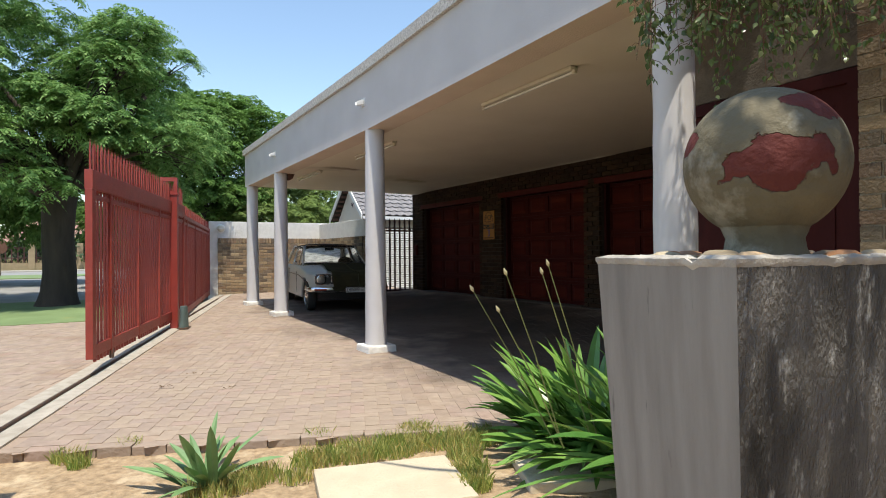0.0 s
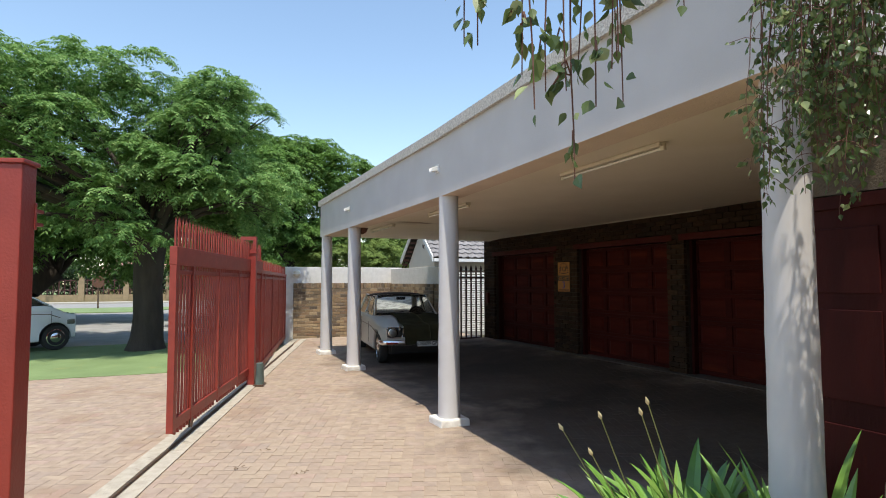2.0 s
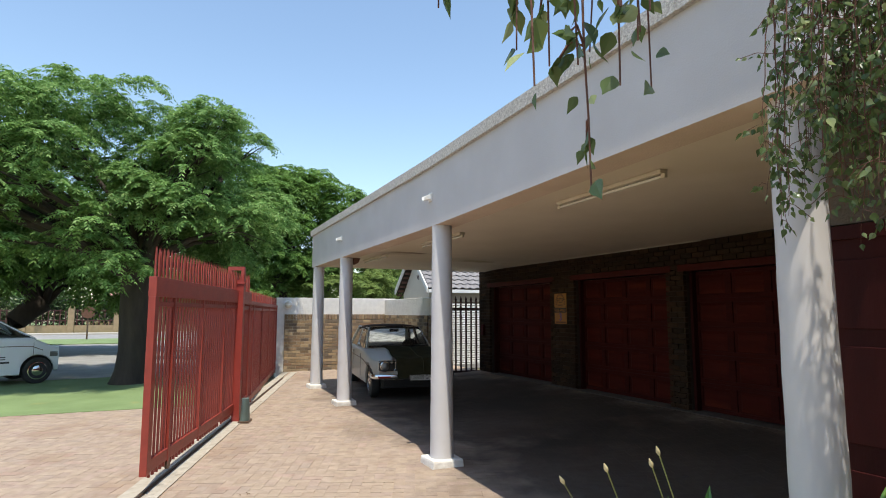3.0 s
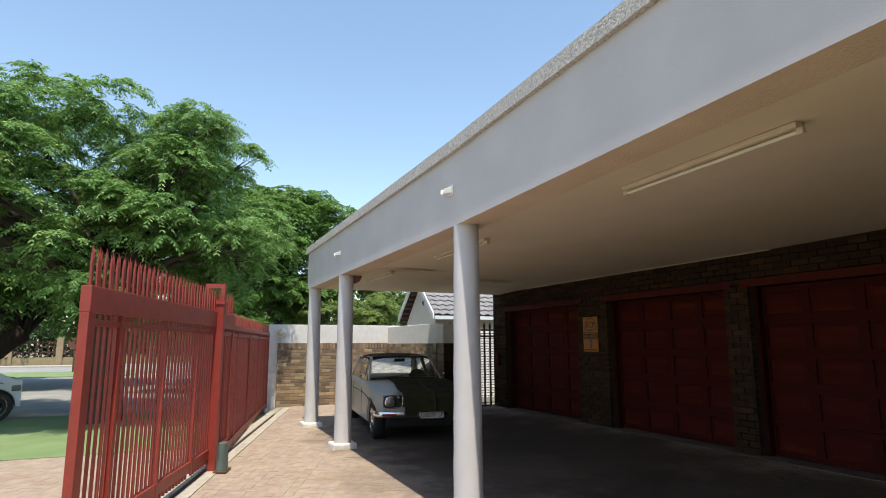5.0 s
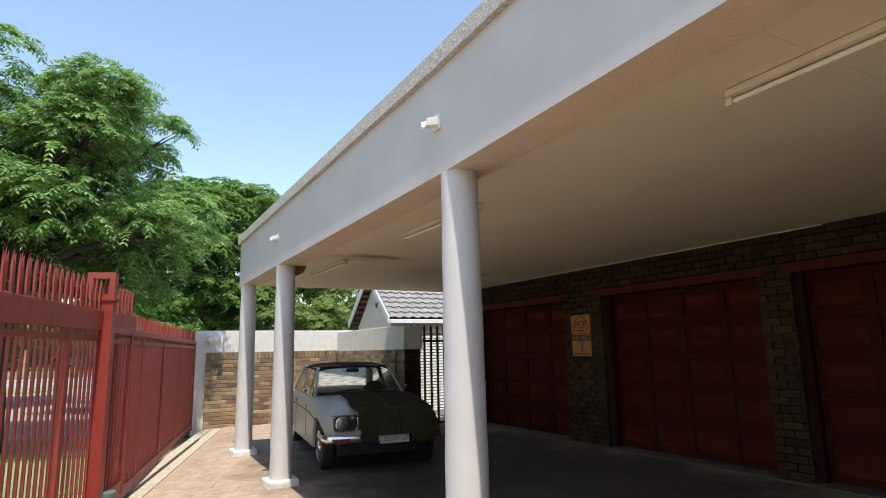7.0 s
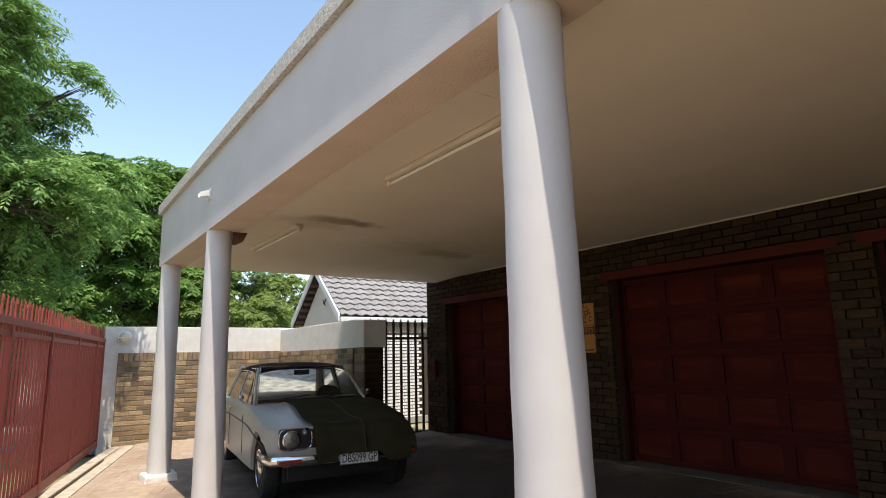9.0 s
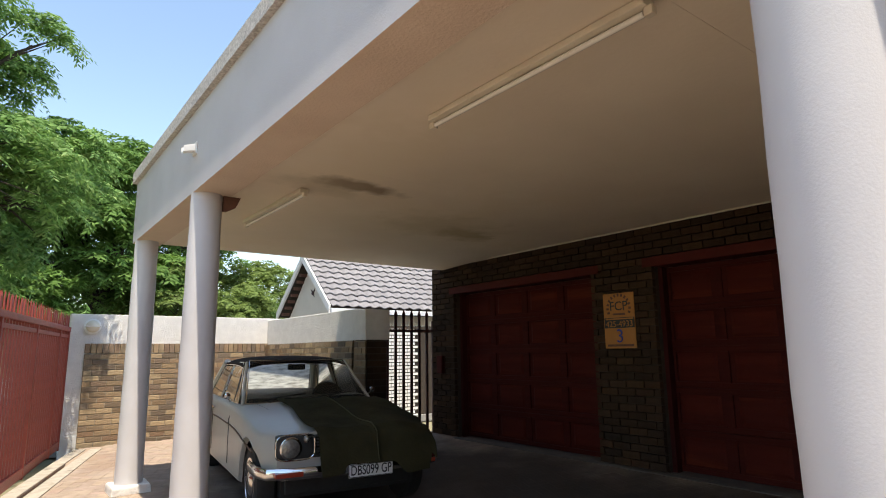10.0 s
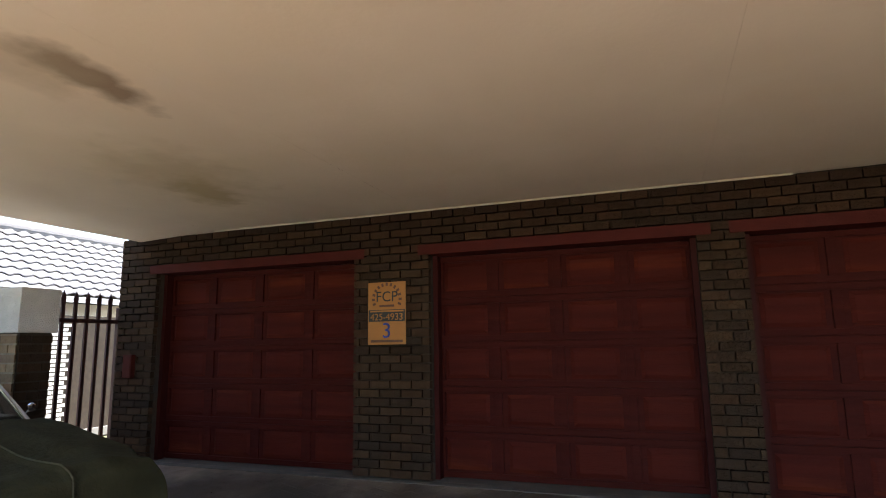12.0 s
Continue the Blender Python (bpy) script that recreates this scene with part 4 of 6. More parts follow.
for x in (0.0, 0.96):
    s = Shape()
    s.box(x, x + 0.04, -0.025, 0.025, -0.10, 2.15, c=0.003)
    part("stile", s, red_paint, fp)
for z in (0.0, 1.0, 2.10):
    s = Shape()
    s.box(0.04, 0.96, -0.022, 0.022, z, z + 0.04)
    part("rail", s, red_paint, fp)
s = Shape()
s.box(0.10, 0.15, -0.05, -0.026, 1.86, 1.98, c=0.004)
part("latch", s, steel_dark, fp, "small steel latch")

# concrete gate track
tr = thing("gate_track", "worn concrete gate track with a steel rail", "track", frame_at((RAIL_P.x + RAIL_N.x * 0.06, RAIL_P.y + RAIL_N.y * 0.06, 0), RAIL_U.x, RAIL_U.y), kind="structure")
s = Shape()
def track_z(x):
    return ground_z(0, RAIL_P.y + x * 0.956) + 0.012
s.sheet(lambda u, v: (-2.62 + 13.4 * u, -0.20 + 0.15 * v + (0.008 * noise.noise(Vector((u * 60, 0, 0))) if v < 0.5 else 0), track_z(-2.62 + 13.4 * u)), 60, 2, 0.10)
s.sheet(lambda u, v: (-2.62 + 13.4 * u, 0.02 + 0.16 * v, track_z(-2.62 + 13.4 * u)), 60, 2, 0.10)
part("strip", s, concrete, tr)
s = Shape()
s.sheet(lambda u, v: (-2.62 + 13.4 * u, -0.05 + 0.07 * v, track_z(-2.62 + 13.4 * u) - 0.022), 60, 1, 0.06)
part("groove_dirt", s, soil, tr, "dirt-filled groove")
s = Shape()
s.tube([(-2.6 + i * 0.5, -0.015, track_z(-2.6 + i * 0.5) + 0.002) for i in range(25)], 0.012, 8)
part("rail", s, steel_dark, tr)

# ---- the grey-roofed outbuilding behind the side gate ----
GX, EY0, RY, EY1 = 7.74, 19.6, 21.3, 23.0
EZ, RZ = 2.62, 4.10
ob_h = thing("outbuilding", "white outbuilding with a grey concrete tile roof and white barge boards", "house", pose(0, 0, 0))
s = Shape()
s.box(GX + 0.25, GX + 9.0, EY0 + 0.45, EY1 - 0.3, -0.1, EZ - 0.12)
s.add([(GX + 0.25, EY0 + 0.45, EZ - 0.12), (GX + 0.25, EY1 - 0.3, EZ - 0.12), (GX + 0.25, RY, RZ - 0.18), (GX + 0.5, EY0 + 0.45, EZ - 0.12), (GX + 0.5, EY1 - 0.3, EZ - 0.12), (GX + 0.5, RY, RZ - 0.18)],
      [(0, 2, 1), (3, 4, 5), (0, 3, 5, 2), (1, 2, 5, 4), (0, 1, 4, 3)])
part("wall", s, house_cream, ob_h, "cream plastered gable")
s = Shape()
for sgn, ye in ((1, EY0), (-1, EY1)):
    s.add([(GX, ye, EZ - 0.06), (GX + 9.2, ye, EZ - 0.06), (GX + 9.2, RY, RZ - 0.06), (GX, RY, RZ - 0.06), (GX, ye, EZ), (GX + 9.2, ye, EZ), (GX + 9.2, RY, RZ), (GX, RY, RZ)],
          [(0, 1, 2, 3), (7, 6, 5, 4), (0, 4, 5, 1), (1, 5, 6, 2), (2, 6, 7, 3), (3, 7, 4, 0)])
roof = part("roof", s, mortar_dark, ob_h)
tiles = Shape()
ncol, nrow = 30, 9
slope = math.hypot(RY - EY0, RZ - EZ)
un = Vector((0, (RY - EY0) / slope, (RZ - EZ) / slope))
nn = Vector((0, -un.z, un.y))
tile = Shape()
tw, tl = 9.1 / ncol, slope / nrow
tile.sheet(lambda u, v: (u * tw * 1.02, (v * tl * 1.06) * un.y + nn.y * (0.012 + 0.045 * math.sin(math.pi * 2 * u - 0.6) * 0.55 + 0.045 * (1 - v)), (v * tl * 1.06) * un.z + nn.z * (0.012 + 0.045 * math.sin(math.pi * 2 * u - 0.6) * 0.55 + 0.045 * (1 - v))), 6, 1, 0.02)
tile_me = tile.mesh("roof_tile", mat("grey_roof_tile_piece", (0.25, 0.235, 0.24), (0.185, 0.175, 0.178), 6, 0.8, 0.3, 40, vary=0.12))
for r in range(nrow):
    for c in range(ncol):
        o = new("roof_tile", tile_me)
        o.parent = roof
        o.matrix_basis = pose(GX + 0.04 + c * tw, EY0 - 0.03 + r * tl * un.y, EZ + 0.012 + r * tl * un.z)
ridge_me = Shape().tube([(0, 0, 0.05), (0.40, 0, 0.06)], [0.10, 0.115], 10).mesh("ridge_tile", roof_tile)
for i in range(24):
    part("ridge_tile", ridge_me, roof_tile, ob_h).matrix_basis = pose(GX + i * 0.38, RY, RZ)
for ye, zz in ((EY0, EZ), (EY1, EZ)):
    s = Shape()
    d = Vector((0, RY - ye, RZ - zz))
    s.add([(GX - 0.03, ye, zz - 0.13), (GX - 0.03, RY, RZ - 0.13), (GX - 0.03, RY, RZ + 0.07), (GX - 0.03, ye, zz + 0.07), (GX + 0.02, ye, zz - 0.13), (GX + 0.02, RY, RZ - 0.13), (GX + 0.02, RY, RZ + 0.07), (GX + 0.02, ye, zz + 0.07)],
          [(0, 1, 2, 3), (7, 6, 5, 4), (0, 4, 5, 1), (1, 5, 6, 2), (2, 6, 7, 3), (3, 7, 4, 0)])
    part("barge_board", s, white_trim, ob_h, "white barge board")
s = Shape()
for i in range(8):
    yy = EY1 - 0.1 - i * 0.19
    zz = EZ - 0.09 + (EY1 - yy - 0.1) / (EY1 - RY) * (RZ - EZ)
    s = Shape().box(GX + 0.03, GX + 0.24, yy - 0.04, yy + 0.04, zz - 0.10, zz - 0.02)
    part("roof_batten", s, rust_brown, ob_h, "brown batten end under the verge")
s = Shape()
BIRD = [(-0.13, 0.10), (-0.06, 0.06), (-0.01, 0.02), (0.04, 0.05), (0.14, 0.14), (0.10, 0.03), (0.04, -0.03), (0.09, -0.12), (0.03, -0.08), (-0.03, -0.06), (-0.09, -0.03), (-0.08, 0.03)]
for dx in (0.0, 0.012):
    s.add([(GX + 0.235 + dx, 21.12 - p, 3.12 + q) for p, q in BIRD], [tuple(range(12)) if dx == 0 else tuple(range(11, -1, -1))])
part("wall_ornament", s, gate_dark, ob_h, "black flying bird wall ornament")
s = Shape()
s.box(GX, GX + 9.2, EY0 - 0.10, EY0 - 0.012, EZ - 0.14, EZ - 0.02, c=0.01)
part("gutter", s, white_trim, ob_h)
wb = thing("screen_wall", "sunlit white painted brick wall behind the side gate", "wall", pose(0, 0, 0), kind="structure")
s = Shape()
s.box(6.0, 12.0, 18.52, 18.70, -0.1, 2.15)
part("core", s, mortar_dark, wb)
s = Shape()
for r in range(26):
    for c in range(16):
        x0 = 6.0 + 0.225 * c - (r % 2) * 0.11
        s.box(max(6.0, x0), x0 + 0.205, 18.485, 18.521, 0.02 + 0.08 * r, 0.077 + 0.08 * r)
part("bricks", s, white_brick, wb, "white painted bricks with dark raked joints", kind="stuff")

# ---- trees ----


def leaves(rng, n, centres, size, squash=0.8, droop=0.3, shell=0.55, aspect=2.6):
    """Leaf blades round many small centres, (x, y, z, radius), thicker towards the outside of each clump."""
    c = np.array(centres)
    k = rng.choice(len(c), n, p=c[:, 3] ** 2 / (c[:, 3] ** 2).sum())
    d = rng.normal(size=(n, 3))
    d /= np.linalg.norm(d, axis=1)[:, None]
    d[:, 2] = np.where(rng.random(n) < 0.55, np.abs(d[:, 2]), d[:, 2])
    r = shell + (1.12 - shell) * rng.random(n) ** 0.8
    p = c[k, :3] + d * (r * c[k, 3])[:, None] * np.array([1, 1, squash])
    ax = rng.normal(size=(n, 3)) * 0.7 + d
    ax[:, 2] -= droop
    ax /= np.linalg.norm(ax, axis=1)[:, None]
    up = rng.normal(size=(n, 3)) * 0.55 + np.array([0, 0, 1.0])
    sd = np.cross(ax, up)
    sd /= np.linalg.norm(sd, axis=1)[:, None] + 1e-9
    ln = size * rng.uniform(0.6, 1.35, n)[:, None]
    w = ln / aspect
    v = np.stack([p, p + ax * ln * 0.45 + sd * w / 2, p + ax * ln, p + ax * ln * 0.45 - sd * w / 2], axis=1).reshape(-1, 3)
    s = Shape()
    s.v = v.tolist()
    s.f = np.arange(4 * n).reshape(n, 4).tolist()
    return s


def fronds(rng, lobes, tips, per_tip, length, pairs, leaflet, flat):
    """Feathered leaves: sprays at the twig ends on the skin of many lobes (x, y, z, radius), each a drooping
    midrib with pairs of leaflets. flat: how far the lobes are pressed down."""
    c = np.array(lobes)
    n = tips
    k = rng.choice(len(c), n, p=c[:, 3] ** 2 / (c[:, 3] ** 2).sum())
    d = rng.normal(size=(n, 3))
    d[:, 2] = np.where(rng.random(n) < 0.72, np.abs(d[:, 2]), d[:, 2])
    d /= np.linalg.norm(d, axis=1)[:, None]
    rad = c[k, 3] * (0.55 + 0.5 * rng.random(n) ** 0.7)
    tip = c[k, :3] + d * rad[:, None] * np.array([1, 1, flat])
    m = n * per_tip
    p = np.repeat(tip, per_tip, axis=0)
    az = rng.uniform(0, 2 * np.pi, m)
    out = np.stack([np.cos(az), np.sin(az), rng.uniform(-0.15, 0.65, m)], axis=1) + 0.75 * np.repeat(d, per_tip, axis=0)
    out /= np.linalg.norm(out, axis=1)[:, None]
    ln = length * rng.uniform(0.65, 1.25, m)
    side = np.cross(out, np.array([0, 0, 1.0]))
    side /= np.linalg.norm(side, axis=1)[:, None] + 1e-9
    quads = []
    for j in range(pairs):
        f = (j + 0.9) / pairs
        drop = 0.62 * f * f
        q = p + out * (ln * f)[:, None] - np.array([0, 0, 1.0]) * (ln * drop)[:, None]
        along = out - np.array([0, 0, 1.0]) * 1.24 * f
        for sg in (-1, 1):
            ax = side * sg * 0.85 + along * 0.55 + rng.normal(size=(m, 3)) * 0.16 - np.array([0, 0, 0.28])
            ax /= np.linalg.norm(ax, axis=1)[:, None]
            sd = np.cross(ax, np.cross(side, along) + rng.normal(size=(m, 3)) * 0.35)
            sd /= np.linalg.norm(sd, axis=1)[:, None] + 1e-9
            l = (leaflet * rng.uniform(0.75, 1.2, m) * (1.05 - 0.35 * abs(f - 0.5)))[:, None]
            w = l * 0.17
            quads.append(np.stack([q, q + ax * l * 0.42 + sd * w, q + ax * l, q + ax * l * 0.42 - sd * w], axis=1))
    v = np.concatenate(quads).reshape(-1, 3)
    s = Shape()
    s.v = v.tolist()
    s.f = np.arange(len(v)).reshape(-1, 4).tolist()
    return s


def tree(name, label, base, crown_c, crown_r, trunk_r, fork_z, seed, n_lobes, n_tips, per_tip, frond, pairs, leaflet, leaf_mat, lobe=(0.8, 1.5), lean=(0, 0), limbs=9, flat=0.7, inner=0.35):
    """A trunk, limbs that fork towards the lobes of the crown, and feathered leaves on those lobes."""
    rng = np.random.default_rng(seed)
    t = thing(name, label, "tree", pose(*base))
    cx, cy, cz = crown_c
    cl = []
    while len(cl) < n_lobes:
        d = rng.normal(size=3)
        d /= np.linalg.norm(d)
        if d[2] < -0.75:
            continue
        rr = rng.uniform(inner, 1.0) ** 0.5 * (1 + 0.16 * noise.noise(Vector(d) * 2.2 + Vector((seed, 0, 0))))
        r = rng.uniform(*lobe) * (1.0 if rr > 0.8 else 0.8)
        cl.append((cx + d[0] * (crown_r[0] * rr - r * 0.5), cy + d[1] * (crown_r[1] * rr - r * 0.5), cz + d[2] * (crown_r[2] * rr - r * 0.4), r))
    s = Shape()
    top = Vector((lean[0], lean[1], fork_z))
    pts = [Vector((lean[0] * k * k, lean[1] * k * k, fork_z * k)) + Vector((0.02 * math.sin(k * 9 + seed), 0.02 * math.cos(k * 7), 0)) for k in (0, 0.05, 0.12, 0.3, 0.6, 0.85, 1.0)]
    s.tube(pts, [trunk_r * q for q in (1.35, 1.18, 1.05, 0.97, 0.93, 1.0, 1.08)], 28)
    for i, v in enumerate(s.v):
        a = math.atan2(v[1], v[0])
        w = 1 + 0.05 * noise.noise(Vector((math.cos(a) * 3, math.sin(a) * 3, v[2] * 0.6 + seed))) + 0.035 * math.sin(7 * a + seed) * max(0.0, 1 - v[2] / 0.7)
        s.v[i] = (v[0] * w, v[1] * w, v[2])
    part("trunk", s, bark, t, smooth=True)
    order = rng.permutation(n_lobes)[:limbs]
    for q in order:
        e = Vector(cl[q][:3])
        mid = top.lerp(e, 0.45) + Vector((rng.uniform(-.3, .3), rng.uniform(-.3, .3), rng.uniform(0.1, 0.5)))
        s = Shape()
        s.tube([top - Vector((0, 0, 0.25)), top.lerp(mid, 0.5) + Vector((0, 0, 0.1)), mid, mid.lerp(e, 0.6), e], [trunk_r * f for f in (0.40, 0.28, 0.18, 0.09, 0.03)], 9)
        for j in range(5):
            e2 = e + Vector(np.clip(rng.normal(size=3), -1.3, 1.3)) * cl[q][3] * 0.42
            m2 = mid.lerp(e, rng.uniform(0.1, 0.7))
            s.tube([m2, m2.lerp(e2, 0.5) + Vector((0, 0, 0.12)), e2], [trunk_r * 0.09, trunk_r * 0.05, trunk_r * 0.012], 6)
        part("limb", s, bark, t, smooth=True)
    part("crown", fronds(rng, cl, n_tips, per_tip, frond, pairs, leaflet, flat), leaf_mat, t, kind="stuff")
    return t


tree("street_tree", "broad street tree with a thick dark trunk and feathery green crown", (-1.25, 16.9, 0.03), (-1.75, 0.9, 4.75), (5.8, 4.2, 2.9), 0.36, 2.75, 5, 190, 6000, 5, 0.36, 6, 0.112, leaf_ash, (0.45, 1.0), limbs=44, flat=0.72, inner=0.25)
tree("street_tree", "large dark green street tree further along the road", (3.6, 28.5, 0.0), (0.4, 0.0, 5.2), (4.6, 4.0, 3.6), 0.36, 2.6, 11, 110, 2600, 5, 0.5, 4, 0.22, leaf_dark, (0.6, 1.3), lean=(0.6, -0.3), limbs=16, flat=0.6)
tree("street_tree", "shady tree with a leaning trunk beside the road", (-7.2, 31.0, 0.0), (0.6, 0.0, 4.3), (6.2, 5.0, 2.9), 0.46, 2.3, 23, 90, 2300, 5, 0.6, 4, 0.28, leaf_dark, (0.9, 1.6), lean=(1.4, 0.4), limbs=10, flat=0.6)
tree("street_tree", "tall leafy tree behind the street fence", (-9.0, 21.5, 0.0), (0.0, 0.0, 5.2), (4.8, 4.2, 2.9), 0.34, 2.6, 31, 110, 2600, 5, 0.42, 5, 0.165, leaf_ash, (0.5, 1.1), limbs=18, flat=0.62)
tree("garden_tree", "light green bushy tree behind the yard wall", (6.6, 26.0, 0.0), (0.0, 0, 2.9), (2.5, 2.1, 1.85), 0.14, 1.6, 41, 44, 1300, 5, 0.26, 3, 0.15, leaf_bush, (0.4, 0.8), limbs=8)
tree("garden_tree", "grey-green shrubby tree behind the yard wall", (9.6, 29.0, 0.0), (0.0, 0, 3.2), (2.4, 2.1, 2.0), 0.14, 1.6, 43, 40, 1100, 5, 0.26, 3, 0.15, leaf_bush, (0.4, 0.8), limbs=8)
tree("garden_tree", "dense dark tree behind the yard wall", (0.9, 25.0, 0.0), (0.0, 0, 2.7), (2.0, 1.7, 1.6), 0.14, 1.5, 47, 36, 900, 5, 0.3, 3, 0.17, leaf_dark, (0.5, 0.9), limbs=8)
for i, (x, y) in enumerate(((-46, 78), (-31, 84), (-18, 80), (-4, 86), (12, 82), (27, 78), (44, 84))):
    tree("far_tree", "tree in the gardens across the road", (x, y, 0.1), (0, 0, 4.8), (6.0, 5.0, 3.2), 0.3, 2.0, 60 + i, 34, 500, 5, 1.2, 2, 0.8, leaf_dark if i % 2 else leaf_ash, (1.4, 2.4), limbs=5)

# ---- across the road ----
fw = thing("garden_fence", "tan garden fence with brick pillars across the road", "fence", pose(0, 0, 0), kind="")
s = Shape()
s.box(-40, 30, 57.0, 57.2, 0.12, 0.75)
part("base_wall", s, pillar_tan, fw)
pm = Shape().box(-0.23, 0.23, -0.23, 0.23, 0, 2.2, c=0.03).mesh("pillar", pillar_tan)
for i in range(21):
    o = part("pillar", pm, pillar_tan, fw)
    o.matrix_basis = pose(-38.1 + i * 3.3, 57.1, 0.12)
s = Shape()
for z in (1.1, 1.9):
    s.box(-40, 30, 57.06, 57.14, z, z + 0.07)
part("rail", s, gate_dark, fw)
fb = Shape().box(-0.04, 0.04, -0.03, 0.03, 0, 1.3).mesh("bar", gate_dark)
for i in range(175):
    o = part("bar", fb, gate_dark, fw)
    o.matrix_basis = pose(-40 + i * 0.4, 57.1, 0.75)
hedge = leaves(np.random.default_rng(90), 34000, [(-40 + i * 1.0, 59.5 + 0.6 * math.sin(i * 2.1), 1.6 + 0.5 * math.sin(i * 1.3), 1.7 + 0.5 * math.sin(i * 0.7)) for i in range(70)], 0.45)
solid("hedge", hedge, soot_dark, "dark clipped hedge behind the far garden fence", "hedge", kind="stuff")
fh = thing("far_house", "house across the road with a faded red tiled roof", "house", pose(-3.6, 70, 0.1))
s = Shape()
s.box(-5, 7, -3, 4, 0, 2.6)
part("wall", s, pillar_tan, fh)
s = Shape()
s.add([(-5.5, -3.5, 2.5), (7.5, -3.5, 2.5), (7.5, 4.5, 2.5), (-5.5, 4.5, 2.5), (-2, 0.5, 4.9), (4, 0.5, 4.9)], [(0, 1, 5, 4), (1, 2, 5), (2, 3, 4, 5), (3, 0, 4), (3, 2, 1, 0)])
part("roof", s, red_tile, fh)
for x in (-3, 0.5, 4):
    s = Shape()
    s.box(x, x + 1.4, -3.04, -2.99, 0.9, 2.1)
    part("window", s, black_trim, fh)
st = thing("stop_sign", "red octagonal stop sign seen on a dark pole across the road", "sign", pose(-5.6, 44.0, 0.05))
s = Shape()
s.tube([(0, 0, 0), (0, 0, 1.6)], 0.05, 10)
part("pole", s, steel_dark, st)
s = Shape()
s.lathe([(0.40, -0.015), (0.40, 0.015)], 8, at=(0, -0.06, 1.75), m=pose(0, 0, 0, 90, 22.5, 0))
part("plate", s, rust_brown, st, "dark octagonal plate")

# ---- cars ----


def smooth_step(a, b, x):
    k = min(1.0, max(0.0, (x - a) / (b - a)))
    return k * k * (3 - 2 * k)


def wheel(parent, x, y, r, outer, cap=True):
    """A wheel with its face towards outer (-1 or 1 in x)."""
    turn = pose(0, 0, 0, 0, 90 * outer, 0)
    w = Shape()
    w.lathe([(r * 0.62, -0.16), (r * 0.93, -0.165), (r, -0.14), (r, -0.03), (r * 0.93, 0.0), (r * 0.66, 0.004)], 36, at=(x, y, r), m=turn)
    ty = part("tyre", w, rubber, parent, smooth=True)
    s = Shape()
    s.lathe([(r * 0.66, -0.03), (r * 0.67, 0.008), (r * 0.60, 0.010), (r * 0.57, -0.015), (r * 0.42, -0.02), (r * 0.38, 0.004), (r * 0.20, 0.022), (r * 0.06, 0.026)], 32, at=(x, y, r), m=turn)
    part("rim", s, chrome, ty, "bright steel rim and hub cap", smooth=True)
    s = Shape()
    for i in range(10):
        a = 2 * math.pi * i / 10
        s.lathe([(r * 0.055, 0.0), (r * 0.05, 0.002)], 8, m=turn, at=(x + outer * -0.008, y + math.cos(a) * r * 0.49, r + math.sin(a) * r * 0.49))
    part("slot", s, black_trim, ty)


